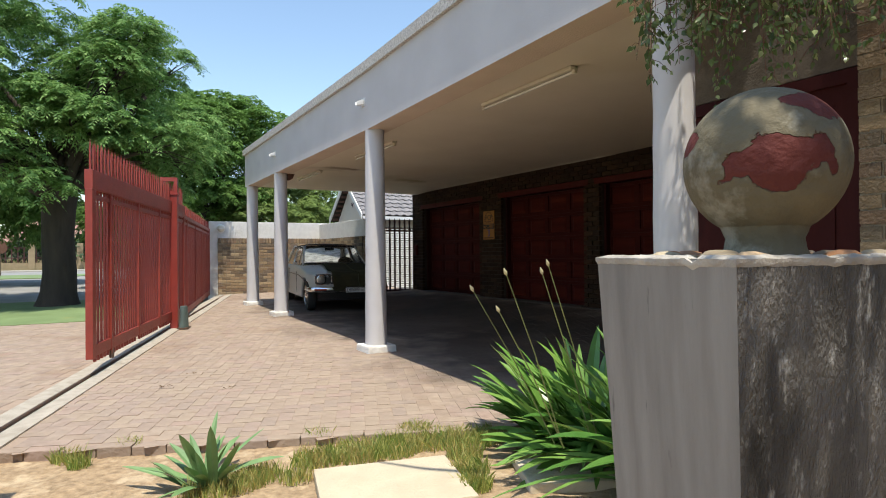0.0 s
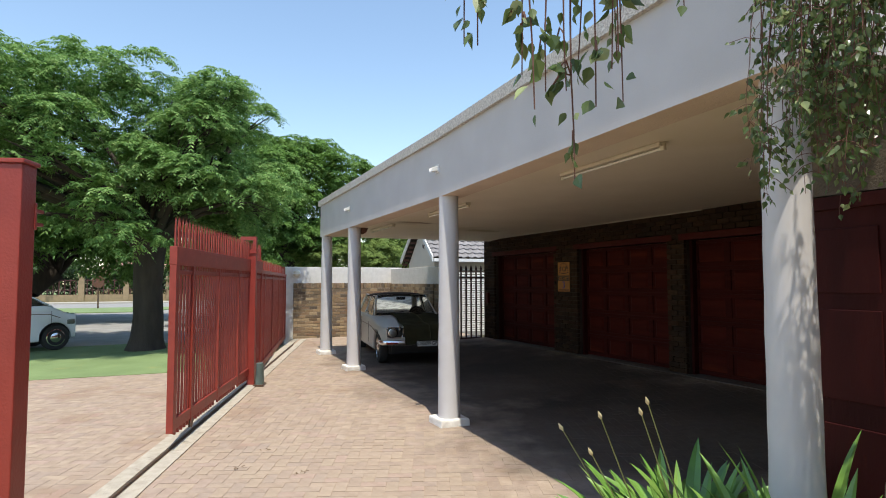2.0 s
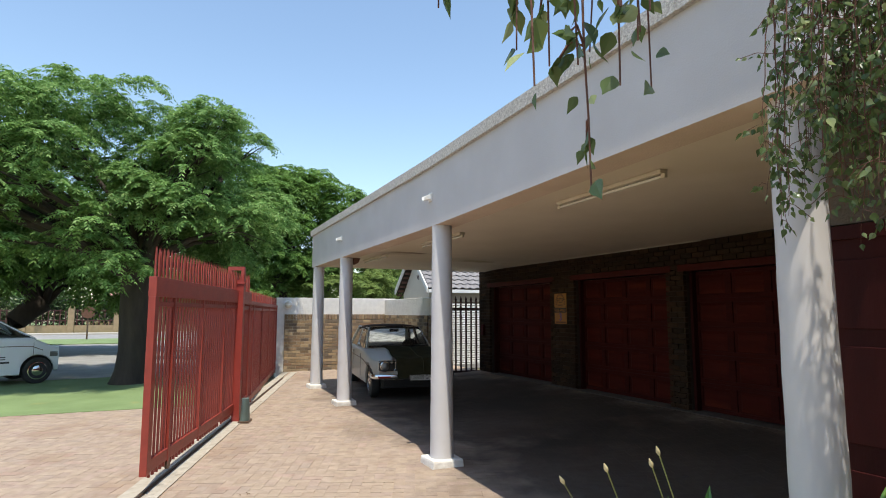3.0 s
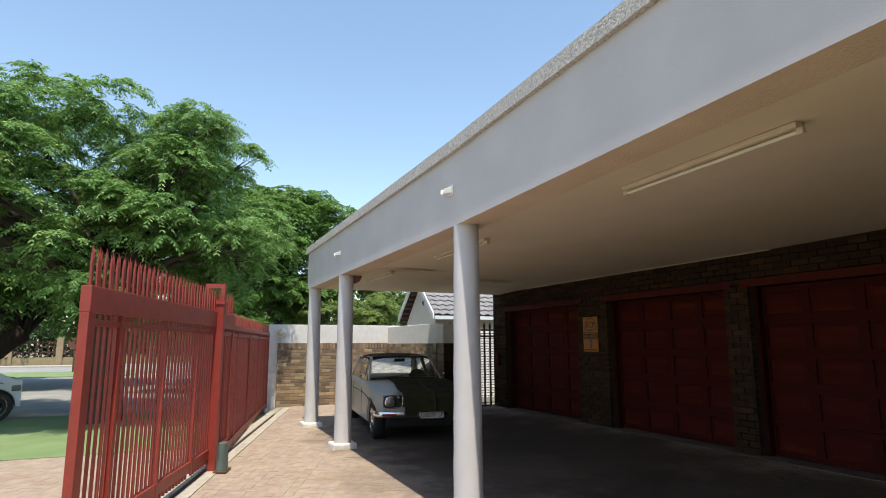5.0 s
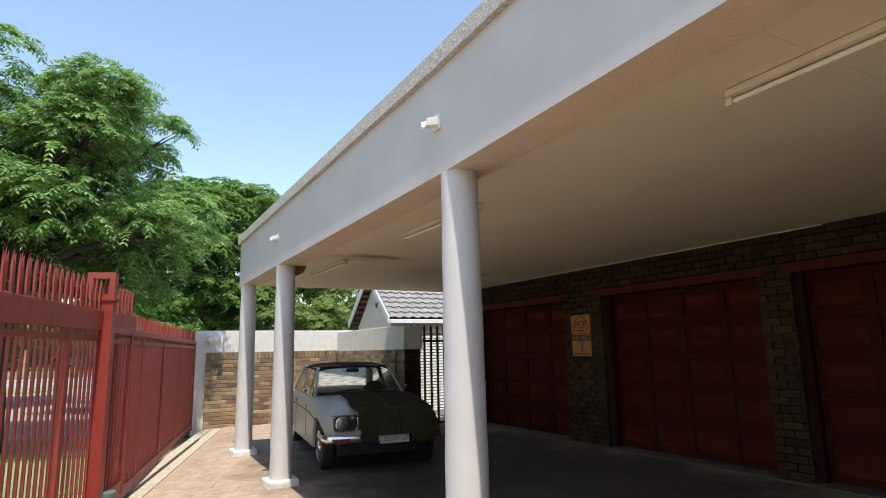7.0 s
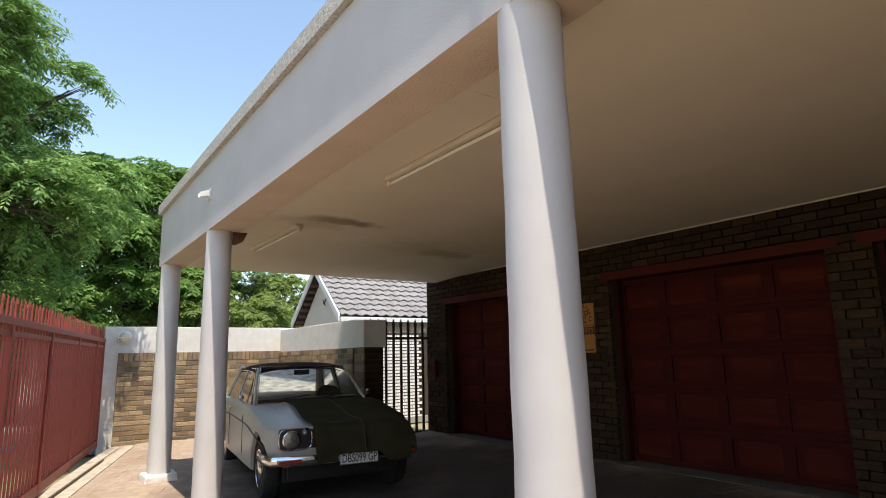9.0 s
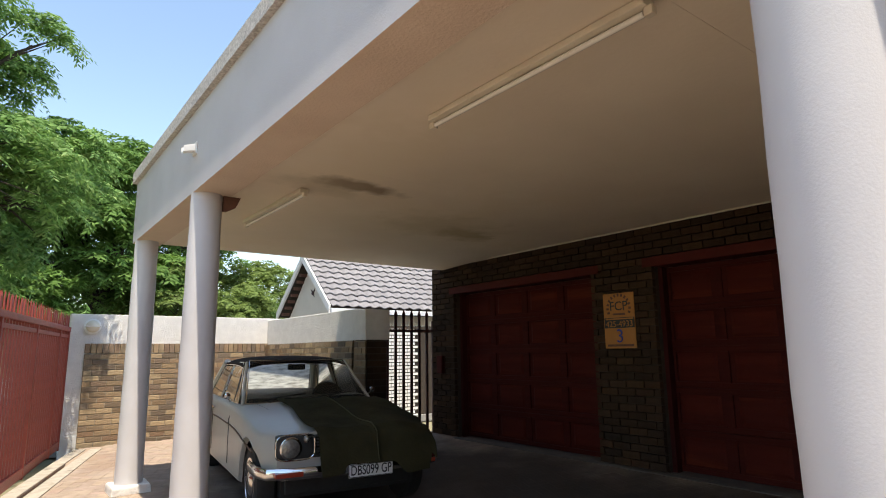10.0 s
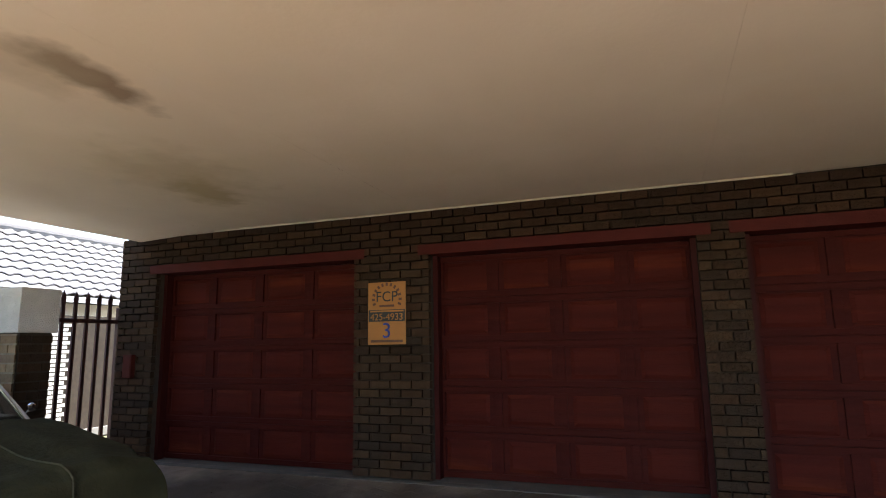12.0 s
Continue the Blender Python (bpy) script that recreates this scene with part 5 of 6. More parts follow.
def car(name, label, m, L, W, sill, belt_f, belt_r, arch_r, wheels_y, wheel_r, ws0, ws1, rw1, rw0, roof_z, paint, roof_mat, nose, tail, tumble=0.16, nose_lift=0.05):
    """A car with its nose at y = 0 and its length along +y. belt_f(y): the top of the lower body."""
    t = thing(name, label, "car", m)
    hw = W / 2

    def plan(y):
        return hw * (1 - 0.16 * (1 - smooth_step(0, nose, y)) ** 2 - 0.14 * smooth_step(L - tail, L, y) ** 2)

    def under(y):
        z = sill + nose_lift * (1 - smooth_step(0.17, 0.6, y)) + 0.06 * smooth_step(L - 0.6, L, y)
        for wy in wheels_y:
            d = abs(y - wy)
            if d < arch_r:
                z = max(z, wheel_r + math.sqrt(max(0, arch_r ** 2 - d * d)) * 0.98)
        return z

    ys = sorted(set([round(L * i / 46, 4) for i in range(47)] + [round(wy + arch_r * k, 4) for wy in wheels_y for k in (-1.001, -0.97, -0.85, -0.6, -0.3, 0, 0.3, 0.6, 0.85, 0.97, 1.001)]))
    s = Shape()
    prof = []
    for y in ys:
        b, zt, h = under(y), belt_f(y), plan(y)
        mid = min(b + 0.02, zt - 0.1)
        crease = max(zt - 0.13, b + 0.01)
        row = [(h - 0.05, b - 0.0), (h - 0.012, mid), (h, max(mid, 0.55 * b + 0.45 * crease)), (h - 0.005, crease), (h - 0.016, zt - 0.050), (h - 0.030, zt - 0.018), (h - 0.055, zt - 0.003), (h * 0.72, zt + 0.008), (h * 0.35, zt + 0.022), (0, zt + 0.028)]
        prof.append((y, row))
    n = len(prof[0][1])
    for sx in (-1, 1):
        vs = [(sx * q[0], y, q[1]) for y, row in prof for q in row]
        fs = [(i * n + k, i * n + k + 1, (i + 1) * n + k + 1, (i + 1) * n + k) for i in range(len(prof) - 1) for k in range(n - 1)]
        fs = [f if sx > 0 else f[::-1] for f in fs]
        s.add(vs, fs)
        s.add([(sx * q[0], ys[0], q[1]) for q in prof[0][1]] + [(0, ys[0], prof[0][1][0][1])], [tuple(range(n + 1))])
        s.add([(sx * q[0], ys[-1], q[1]) for q in prof[-1][1]] + [(0, ys[-1], prof[-1][1][0][1])], [tuple(range(n + 1))])
    body = part("body", s.weld(), paint, t, smooth=True)
    s = Shape()
    s.box(-hw + 0.22, hw - 0.22, 0.16, L - 0.12, sill - 0.02, sill + 0.2)
    part("underbody", s, black_trim, t)
    # wheel wells, cabin tub and seats
    s = Shape()
    for wy in wheels_y:
        for sx in (-1, 1):
            s.box(min(sx * (hw - 0.30), sx * (hw - 0.24)), max(sx * (hw - 0.30), sx * (hw - 0.24)), wy - arch_r, wy + arch_r, sill, wheel_r + arch_r + 0.02)
    part("wheel_well", s, black_trim, t)
    zb = belt_f(ws0)
    rh = hw - 0.10 - tumble

    # roof and pillars
    def roof_pt(u, v):
        e, w = abs(2 * u - 1), abs(2 * v - 1)
        y = ws1 - 0.035 + (rw1 - ws1 + 0.09) * v
        x = (2 * u - 1) * (rh + 0.035 + 0.025 * (1 - w ** 2))
        return (x, y, roof_z - 0.030 * e ** 2 - 0.055 * e ** 7 - 0.022 * w ** 2 - 0.030 * w ** 8)
    s = Shape()
    s.sheet(roof_pt, 24, 20, 0.016)
    part("roof", s, roof_mat, t, "black vinyl covered roof" if roof_mat is vinyl_black else "", smooth=True)
    for sx in (-1, 1):
        s = Shape()
        s.tube([(p[0], p[1], p[2] - 0.018) for p in [roof_pt(0.5 + sx * 0.5, k / 12) for k in range(1, 12)]], 0.007, 8)
        part("drip_rail", s, chrome if roof_mat is vinyl_black else paint, t, "bright drip rail" if roof_mat is vinyl_black else "", smooth=True)
    bw = hw - 0.105
    zr = roof_z - 0.075

    def pillar(p, q, r, material, nm):
        s = Shape()
        s.tube([p, q], r, 8)
        part(nm, s, material, t, smooth=True)
    yb = (ws1 + rw1) / 2
    for sx in (-1, 1):
        pillar((sx * (bw - 0.02), ws0, zb), (sx * rh, ws1, zr), 0.019, paint, "windscreen_pillar")
        pillar((sx * bw, yb, belt_f(yb) - 0.01), (sx * rh, yb, zr), 0.028, paint, "door_pillar")
        pillar((sx * (bw - 0.02), rw0, belt_f(rw0)), (sx * rh, rw1, zr), 0.05, paint, "rear_pillar")
        pillar((sx * bw, yb - 0.78, belt_f(yb) - 0.01), (sx * (rh + 0.02), yb - 0.62, zr), 0.008, black_trim, "quarter_light_bar")
        # door seams, waist strip, handles
        s = Shape()
        s.tube([(sx * (plan(y) + 0.001), y, belt_f(y) - 0.19) for y in [0.36 + i * (L - 0.74) / 14 for i in range(15)]], 0.008, 8)
        part("waist_strip", s, steel_dark, body, "thin dark waist strip", smooth=True)
        for y in (ws0 + 0.06, yb, min(yb + 0.95, rw0)):
            s = Shape()
            s.tube([(sx * (plan(y) - 0.03), y, belt_f(y) - 0.05), (sx * (plan(y) + 0.0005), y, belt_f(y) - 0.13), (sx * (plan(y) + 0.0005), y, sill + 0.1)], 0.004, 6)
            part("door_seam", s, black_trim, body)
        for y in (yb - 0.12, yb + 0.75):
            s = Shape()
            s.box(min(sx * plan(y), sx * (plan(y) + 0.022)), max(sx * plan(y), sx * (plan(y) + 0.022)), y - 0.07, y + 0.07, belt_f(y) - 0.10, belt_f(y) - 0.075, c=0.006)
            part("door_handle", s, chrome, body, "chrome door handle")

    def pane(name, a, b, c, d):
        s = Shape()
        s.add([a, b, c, d], [(0, 1, 2, 3)])
        g0 = part(name, s, dusty_pane if name == "rear_window" else car_glass, t)
        g0.visible_shadow = False
        f = Shape()
        f.tube([a, b, c, d, a], 0.009, 6)
        part("trim", f, chrome, g0, "bright window surround", smooth=True)
    pane("windscreen", (-(bw - 0.05), ws0 - 0.01, zb + 0.015), (bw - 0.05, ws0 - 0.01, zb + 0.015), (rh - 0.03, ws1 - 0.01, zr + 0.02), (-(rh - 0.03), ws1 - 0.01, zr + 0.02))
    pane("rear_window", (bw - 0.08, rw0, belt_f(rw0) + 0.015), (-(bw - 0.08), rw0, belt_f(rw0) + 0.015), (-(rh - 0.05), rw1, zr + 0.01), (rh - 0.05, rw1, zr + 0.01))
    for sx in (-1, 1):
        for a, b, c, d in ((ws0 + 0.12, yb - 0.04, yb - 0.04, ws1 + 0.05), (yb + 0.04, rw0 - 0.18, rw1 - 0.05, yb + 0.04)):
            pane("side_window", (sx * bw, a, belt_f(a) + 0.01), (sx * bw, b, belt_f(b) + 0.01), (sx * (rh + 0.015), c, zr), (sx * (rh + 0.015), d, zr))
    for wy in wheels_y:
        for sx in (-1, 1):
            wheel(t, sx * (hw - 0.045), wy, wheel_r, sx)
    # inside
    s = Shape()
    s.box(-bw + 0.06, bw - 0.06, ws0 + 0.05, ws0 + 0.36, zb - 0.10, zb + 0.062, c=0.025)
    part("dashboard", s, black_trim, t)
    s = Shape()
    s.sheet(lambda u, v: ((2 * u - 1) * (bw - 0.012), ws0 + 0.015 + (rw0 - ws0 - 0.03) * v, belt_f(ws0 + (rw0 - ws0) * v) + 0.012 + 0.020 * (1 - abs(2 * u - 1) ** 3)), 8, 20, 0.003)
    part("cabin_lining", s, seat_vinyl, t, "dark cabin lining", smooth=True)
    s = Shape()
    s.sheet(lambda u, v: ((2 * u - 1) * (rh - 0.02), ws1 + 0.02 + (rw1 - ws1 - 0.04) * v, roof_z - 0.062 - 0.05 * abs(2 * u - 1) ** 4 - 0.03 * (2 * v - 1) ** 2), 8, 8, 0.004)
    part("headlining", s, seat_vinyl, t)
    for sx in (-0.36, 0.36):
        s = Shape()
        s.box(sx - 0.26, sx + 0.26, yb - 0.12, yb + 0.02, zb - 0.35, zb + 0.045, c=0.01)
        part("front_seat", s, seat_vinyl, t)
    s = Shape()
    s.box(-bw + 0.12, bw - 0.12, rw1 - 0.28, rw1 - 0.12, zb - 0.35, zb + 0.035, c=0.005)
    part("rear_seat", s, seat_vinyl, t)
    s = Shape()
    s.lathe([(0.185, -0.012), (0.2, 0), (0.185, 0.012), (0.172, 0)], 24, at=(0.36, ws0 + 0.42, zb + 0.02), m=pose(0, 0, 0, 65, 0, 0))
    part("steering_wheel", s, black_trim, t)
    s = Shape()
    s.box(-0.11, 0.11, ws1 + 0.02, ws1 + 0.05, zr - 0.10, zr - 0.03, c=0.012)
    part("mirror", s, black_trim, t)
    return t, plan


CAR_M = pose(4.12, 11.58, 0.045, 0, 0, -7.5)


def saloon_belt(y):
    return 0.775 + 0.15 * smooth_step(0.0, 1.5, y) + 0.015 * smooth_step(1.5, 2.4, y) - 0.05 * smooth_step(3.7, 4.6, y)


saloon, saloon_plan = car("saloon_car", "old silver four-door saloon with a black vinyl roof, under the carport", CAR_M, 4.59, 1.73, 0.24, saloon_belt, saloon_belt, 0.385,
                          (0.57, 3.40), 0.315, 1.50, 2.05, 3.32, 3.80, 1.45, car_paint, vinyl_black, 0.5, 0.6, nose_lift=0.16)
grille = Shape()
grille.box(-0.41, 0.41, -0.010, 0.03, 0.57, 0.765, c=0.01)
gr = part("grille", grille, black_trim, saloon)
for i in range(7):
    s = Shape()
    s.box(-0.40, 0.40, -0.016, -0.0105, 0.58 + i * 0.026, 0.585 + i * 0.026)
    part("grille_bar", s, chrome, gr)
for sx in (-1, 1):
    s = Shape()
    s.box(min(sx * 0.40, sx * 0.735), max(sx * 0.40, sx * 0.735), -0.010, 0.09, 0.565, 0.775, c=0.03)
    hl = part("headlight", s, black_trim, saloon, "round headlamp in a dark rounded surround")
    ring = [(sx * (0.57 + 0.172 * math.copysign(abs(math.cos(a)) ** 0.5, math.cos(a))), -0.008, 0.67 + 0.108 * math.copysign(abs(math.sin(a)) ** 0.5, math.sin(a))) for a in [2 * math.pi * i / 40 for i in range(41)]]
    s = Shape()
    s.tube(ring, 0.006, 6)
    part("bezel", s, chrome, hl, "chrome surround", smooth=True)
    for k, r, zz in ((0.615, 0.086, 0.665), (0.475, 0.03, 0.735)):
        s = Shape()
        s.lathe([(r * 1.1, 0.0), (r * 1.12, 0.016), (r, 0.02)], 28, at=(sx * k, -0.008, zz), m=pose(0, 0, 0, 90, 0, 0))
        part("ring", s, chrome, hl, smooth=True)
        s = Shape()
        s.lathe([(r, 0.012), (r * 0.9, 0.026), (r * 0.5, 0.036), (r * 0.1, 0.039)], 28, at=(sx * k, -0.008, zz), m=pose(0, 0, 0, 90, 0, 0))
        part("lens", s, lamp_glass, hl, smooth=True)
s = Shape()
pts = [(-0.84, 0.55, 0.46), (-0.845, 0.2, 0.46), (-0.80, 0.02, 0.46), (-0.6, -0.06, 0.46), (0, -0.09, 0.46), (0.6, -0.06, 0.46), (0.80, 0.02, 0.46), (0.845, 0.2, 0.46), (0.84, 0.55, 0.46)]
vs, fs = [], []
for p in pts:
    d = Vector((p[0], p[1] - 1.2, 0)).normalized()
    for off, z in ((0, -0.050), (0.016, -0.047), (0.028, -0.020), (0.025, 0.0), (0.028, 0.020), (0.014, 0.047), (0, 0.050)):
        vs.append((p[0] + d.x * off, p[1] + d.y * off, p[2] + z))
for i in range(len(pts) - 1):
    for k in range(6):
        fs.append((i * 7 + k, i * 7 + k + 1, (i + 1) * 7 + k + 1, (i + 1) * 7 + k))
s.add(vs, fs)
bumper = part("front_bumper", s, chrome, saloon, "chrome bumper", smooth=True)
for sx in (-1, 1):
    s = Shape()
    s.box(min(sx * 0.52, sx * 0.76), max(sx * 0.52, sx * 0.76), -0.108, -0.02, 0.441, 0.479, m=pose(sx * 0.0, 0.0, 0), c=0.008)
    part("indicator", s, orange_lens, bumper, "red-orange indicator lens")
s = Shape()
s.box(-0.84, 0.84, 4.50, 4.66, 0.41, 0.51, c=0.03)
part("rear_bumper", s, chrome, saloon)
np_ = part("number_plate", Shape().box(-0.13, 0.29, -0.155, -0.145, 0.388, 0.502, c=0.003), plate_white, saloon, "white number plate with black characters")
lettering("characters", "DBS099 GP", 0.115, ink_black, np_, pose(0.08, -0.157, 0.446, 90, 0, 0), bold=0.0008, narrow=0.71)
part("plate_border", Shape().tube([(-0.125, -0.156, 0.393), (0.285, -0.156, 0.393), (0.285, -0.156, 0.497), (-0.125, -0.156, 0.497), (-0.125, -0.156, 0.393)], 0.003, 4), ink_black, np_)
# black box added in place of the dark shade below the bumper
part("under_bumper_shade", Shape().box(-0.62, 0.62, 0.10, 0.14, 0.26, 0.44, c=0.01), black_trim, saloon, "black panel standing in for the shade under the bumper")
for sx in (-1, 1):
    s = Shape()
    s.tube([(sx * (0.60 - 0.14 * k / 8), 1.44 - 1.40 * k / 8, saloon_belt(1.44 - 1.40 * k / 8) + 0.007) for k in range(9)], 0.0045, 6)
    part("bonnet_seam", s, black_trim, saloon)
s = Shape()
for x0 in (-0.45, 0.10):
    s.tube([(x0, 1.46, 0.955), (x0 + 0.05, 1.50, 0.99), (x0 + 0.42, 1.55, 1.02)], 0.007, 6)
part("wiper", s, black_trim, saloon, "two black wiper arms")
for sx in (-1, 1):
    s = Shape()
    s.tube([(sx * 0.82, 1.78, 0.955), (sx * 0.86, 1.74, 1.01)], 0.008, 6)
    s.lathe([(0.012, -0.02), (0.034, -0.014), (0.038, 0.0), (0.03, 0.008)], 16, at=(sx * 0.865, 1.735, 1.02), m=pose(0, 0, 0, -90, 0, 0))
    part("door_mirror", s, chrome, saloon, smooth=True)


def cover_pt(u, v):
    """A cloth draped over the bonnet: u across, v from the windscreen down over the nose."""
    x = -0.40 + 0.03 * math.sin(7 * v) * (1 - u) + 1.32 * u
    y = 1.44 - 1.50 * min(1.0, v / 0.74)
    drop = max(0.0, (v - 0.74) / 0.26)
    yc = max(0.0, y)
    edge = saloon_plan(yc) - 0.05
    over = max(0.0, x - edge)
    xx = edge + 0.05 * (1 - math.exp(-over * 12)) + 0.015 * math.sin(9 * v) * min(1.0, over * 8) if over else x
    top = saloon_belt(yc) + 0.05 - 0.03 * smooth_step(0.5, 1.0, abs(x) / max(edge, 0.1))
    z = top - over * 1.05
    low = 0.508 - 0.075 * smooth_step(-0.13, -0.20, x) - 0.11 * smooth_step(0.28, 0.42, x) + 0.006 * math.sin(8 * u)
    z = z + (min(z, low) - z) * smooth_step(0.0, 1.0, drop) if not over else max(z - 0.25 * drop * (1 - 0.6 * min(1.0, over * 4)), 0.44)
    yy = y - 0.115 * smooth_step(0, 0.3, drop) - 0.02 * drop
    fold = 0.010 * math.sin(10 * u + 2 * v) + 0.012 * math.sin(21 * u + 1) * (0.3 + drop) + 0.01 * noise.noise(Vector((u * 5, v * 5, 2)))
    seam = 0.018 * math.exp(-((u - 0.40) / 0.018) ** 2)
    return (xx, yy - (fold + seam) * drop, z + (fold + seam) * (1 - drop) + (0.02 * noise.noise(Vector((u * 14, 1, 0))) if v < 0.06 else 0))


s = Shape()
s.sheet(cover_pt, 70, 60)
cover = thing("bonnet_cover", "dark olive green cloth cover draped over the car bonnet", "cover", CAR_M)
part("cloth", s, cover_cloth, cover, smooth=True)
s = Shape()
s.tube([Vector(cover_pt(0.40, 0.03 + 0.95 * k / 40)) + Vector((0, -0.003, 0.003)) for k in range(41)], 0.006, 6)
part("seam", s, cover_seam, cover, "paler raised seam", smooth=True)
s = Shape()
s.tube([Vector(cover_pt(0.0, 0.02 + 0.96 * k / 40)) for k in range(41)], 0.005, 6)
part("hem", s, cover_cloth, cover, smooth=True)


def hatch_belt(y):
    return 0.84 + 0.22 * smooth_step(0.0, 0.7, y) + 0.08 * smooth_step(1.0, 3.5, y)


hatch, _ = car("hatchback_car", "white hatchback parked at the edge of the road", pose(-3.32, 18.65, 0.055, 0, 0, 118) @ Matrix.Diagonal((1.05, 1.05, 1.05, 1)), 3.8, 1.70, 0.22, hatch_belt, hatch_belt, 0.36, (0.45, 2.95), 0.30, 0.50, 1.30, 3.30, 3.75, 1.56, white_paint, white_paint, 1.0, 0.5)
for sx in (-1, 1):
    s = Shape()
    s.box(min(sx * 0.45, sx * 0.74), max(sx * 0.45, sx * 0.74), 0.02, 0.22, 0.60, 0.73, c=0.03)
    part("headlight", s, lamp_glass, hatch)
s = Shape()
s.box(-0.857, -0.853, 1.02, 1.62, 0.50, 0.54)
s.box(-0.857, -0.853, 1.10, 1.50, 0.58, 0.60)
s.box(-0.857, -0.853, 1.10, 1.42, 0.63, 0.65)
part("side_lettering", s, black_trim, hatch, "dark unreadable lettering on the door")
s = Shape()
s.box(-0.857, -0.853, 1.52, 1.70, 0.57, 0.73)
part("side_emblem", s, sign_orange, hatch, "small orange and black emblem on the door")
s = Shape()
s.box(-0.860, -0.8575, 1.60, 1.70, 0.58, 0.73)
part("emblem_bar", s, black_trim, hatch)

# ---- garden: planter, ball, plants, slabs ----
PC = Vector((0.785, 0.845))
pl_m = pose(PC.x, PC.y, -0.12, 0, 0, -12.5)
TOPZ = 1.34
pl = thing("planter", "tall tapered concrete planter, weathered grey and filled with pebbles", "planter", pl_m)
hb, ht, wall = 0.139, 0.2035, 0.034
nz_ = 14
for sx, sy in ((1, 0), (-1, 0), (0, 1), (0, -1)):
    def side(u, v, sx=sx, sy=sy):
        h = hb + (ht - hb) * v ** 0.9
        ex = 1.19 if sy else 1.0
        a = (2 * u - 1) * h * ex
        h *= 1.19 if sx else 1.0
        p = Vector((sx * h - sy * a, sy * h + sx * a, TOPZ * v))
        d = 1 + 0.007 * noise.noise(p * 6) + 0.004 * noise.noise(p * 40)
        return (p.x * d, p.y * d, p.z)
    part("wall", Shape().sheet(side, 14, nz_), mould_mat if sy == -1 else planter_mat, pl, "wall dark with mould" if sy == -1 else "", smooth=True)
s = Shape()
for sx, sy in ((1, 0), (-1, 0), (0, 1), (0, -1)):
    m = pose(0, 0, 0, 0, 0, math.degrees(math.atan2(sy, sx)))
    def rim(u, v, m=m):
        a = 2 * u - 1
        prof = ((ht + 0.000, -0.014), (ht + 0.003, -0.007), (ht + 0.003, 0.0), (ht - 0.012, 0.006), (ht - wall, 0.0), (ht - wall, -0.07))[round(v * 5)]
        d = 0.003 * noise.noise(Vector((a * 9, prof[0] * 20, prof[1] * 12 + sx * 4 + sy * 9)))
        chip = -0.010 * max(0, noise.noise(Vector((a * 5 + sx * 7, sy * 3, 2))) - 0.25) * 3
        p = m @ Vector((prof[0] + d, a * prof[0], TOPZ + prof[1] + d + chip))
        return (p.x * 1.19, p.y, p.z)
    s.sheet(rim, 24, 5)
part("rim", s.weld(0.004), rim_mat, pl, "chipped pale rim", smooth=True)
s = Shape()
s.box(-ht * 1.19 + wall, ht * 1.19 - wall, -ht + wall, ht - wall, TOPZ - 0.12, TOPZ - 0.045)
part("fill", s, soil, pl)
rng = random.Random(4)
pebs = []
while len(pebs) < 64:
    x, y = rng.uniform(-0.20, 0.20), rng.uniform(-0.16, 0.16)
    if math.hypot(x + 0.055, y + 0.085) < 0.085:
        continue
    pebs.append((x, y))
peb_meshes = []
for k in range(4):
    q = Shape().lathe([(0.006, -0.5), (0.30, -0.43), (0.46, -0.2), (0.5, 0.0), (0.45, 0.22), (0.29, 0.42), (0.006, 0.5)], 12)
    q.v = [(x * (1 + 0.25 * noise.noise(Vector((x * 2 + k * 5, y * 2, z * 2)))), y, z) for x, y, z in q.v]
    peb_meshes.append(q.mesh("pebble", pebble_mat, True))
for i, (x, y) in enumerate(pebs):
    o = new("pebble", peb_meshes[i % 4])
    sc = rng.uniform(0.042, 0.070)
    o.matrix_world = pl_m @ pose(x, y, TOPZ - 0.028 + (0.018 if i > 30 else 0), rng.uniform(-15, 15), rng.uniform(-15, 15), rng.uniform(0, 360)) @ Matrix.Diagonal((sc * 1.3, sc, sc * 0.74, 1))
    tagged(o, "smooth brown and cream river pebble in the planter", "pebble", "planter pebbles")


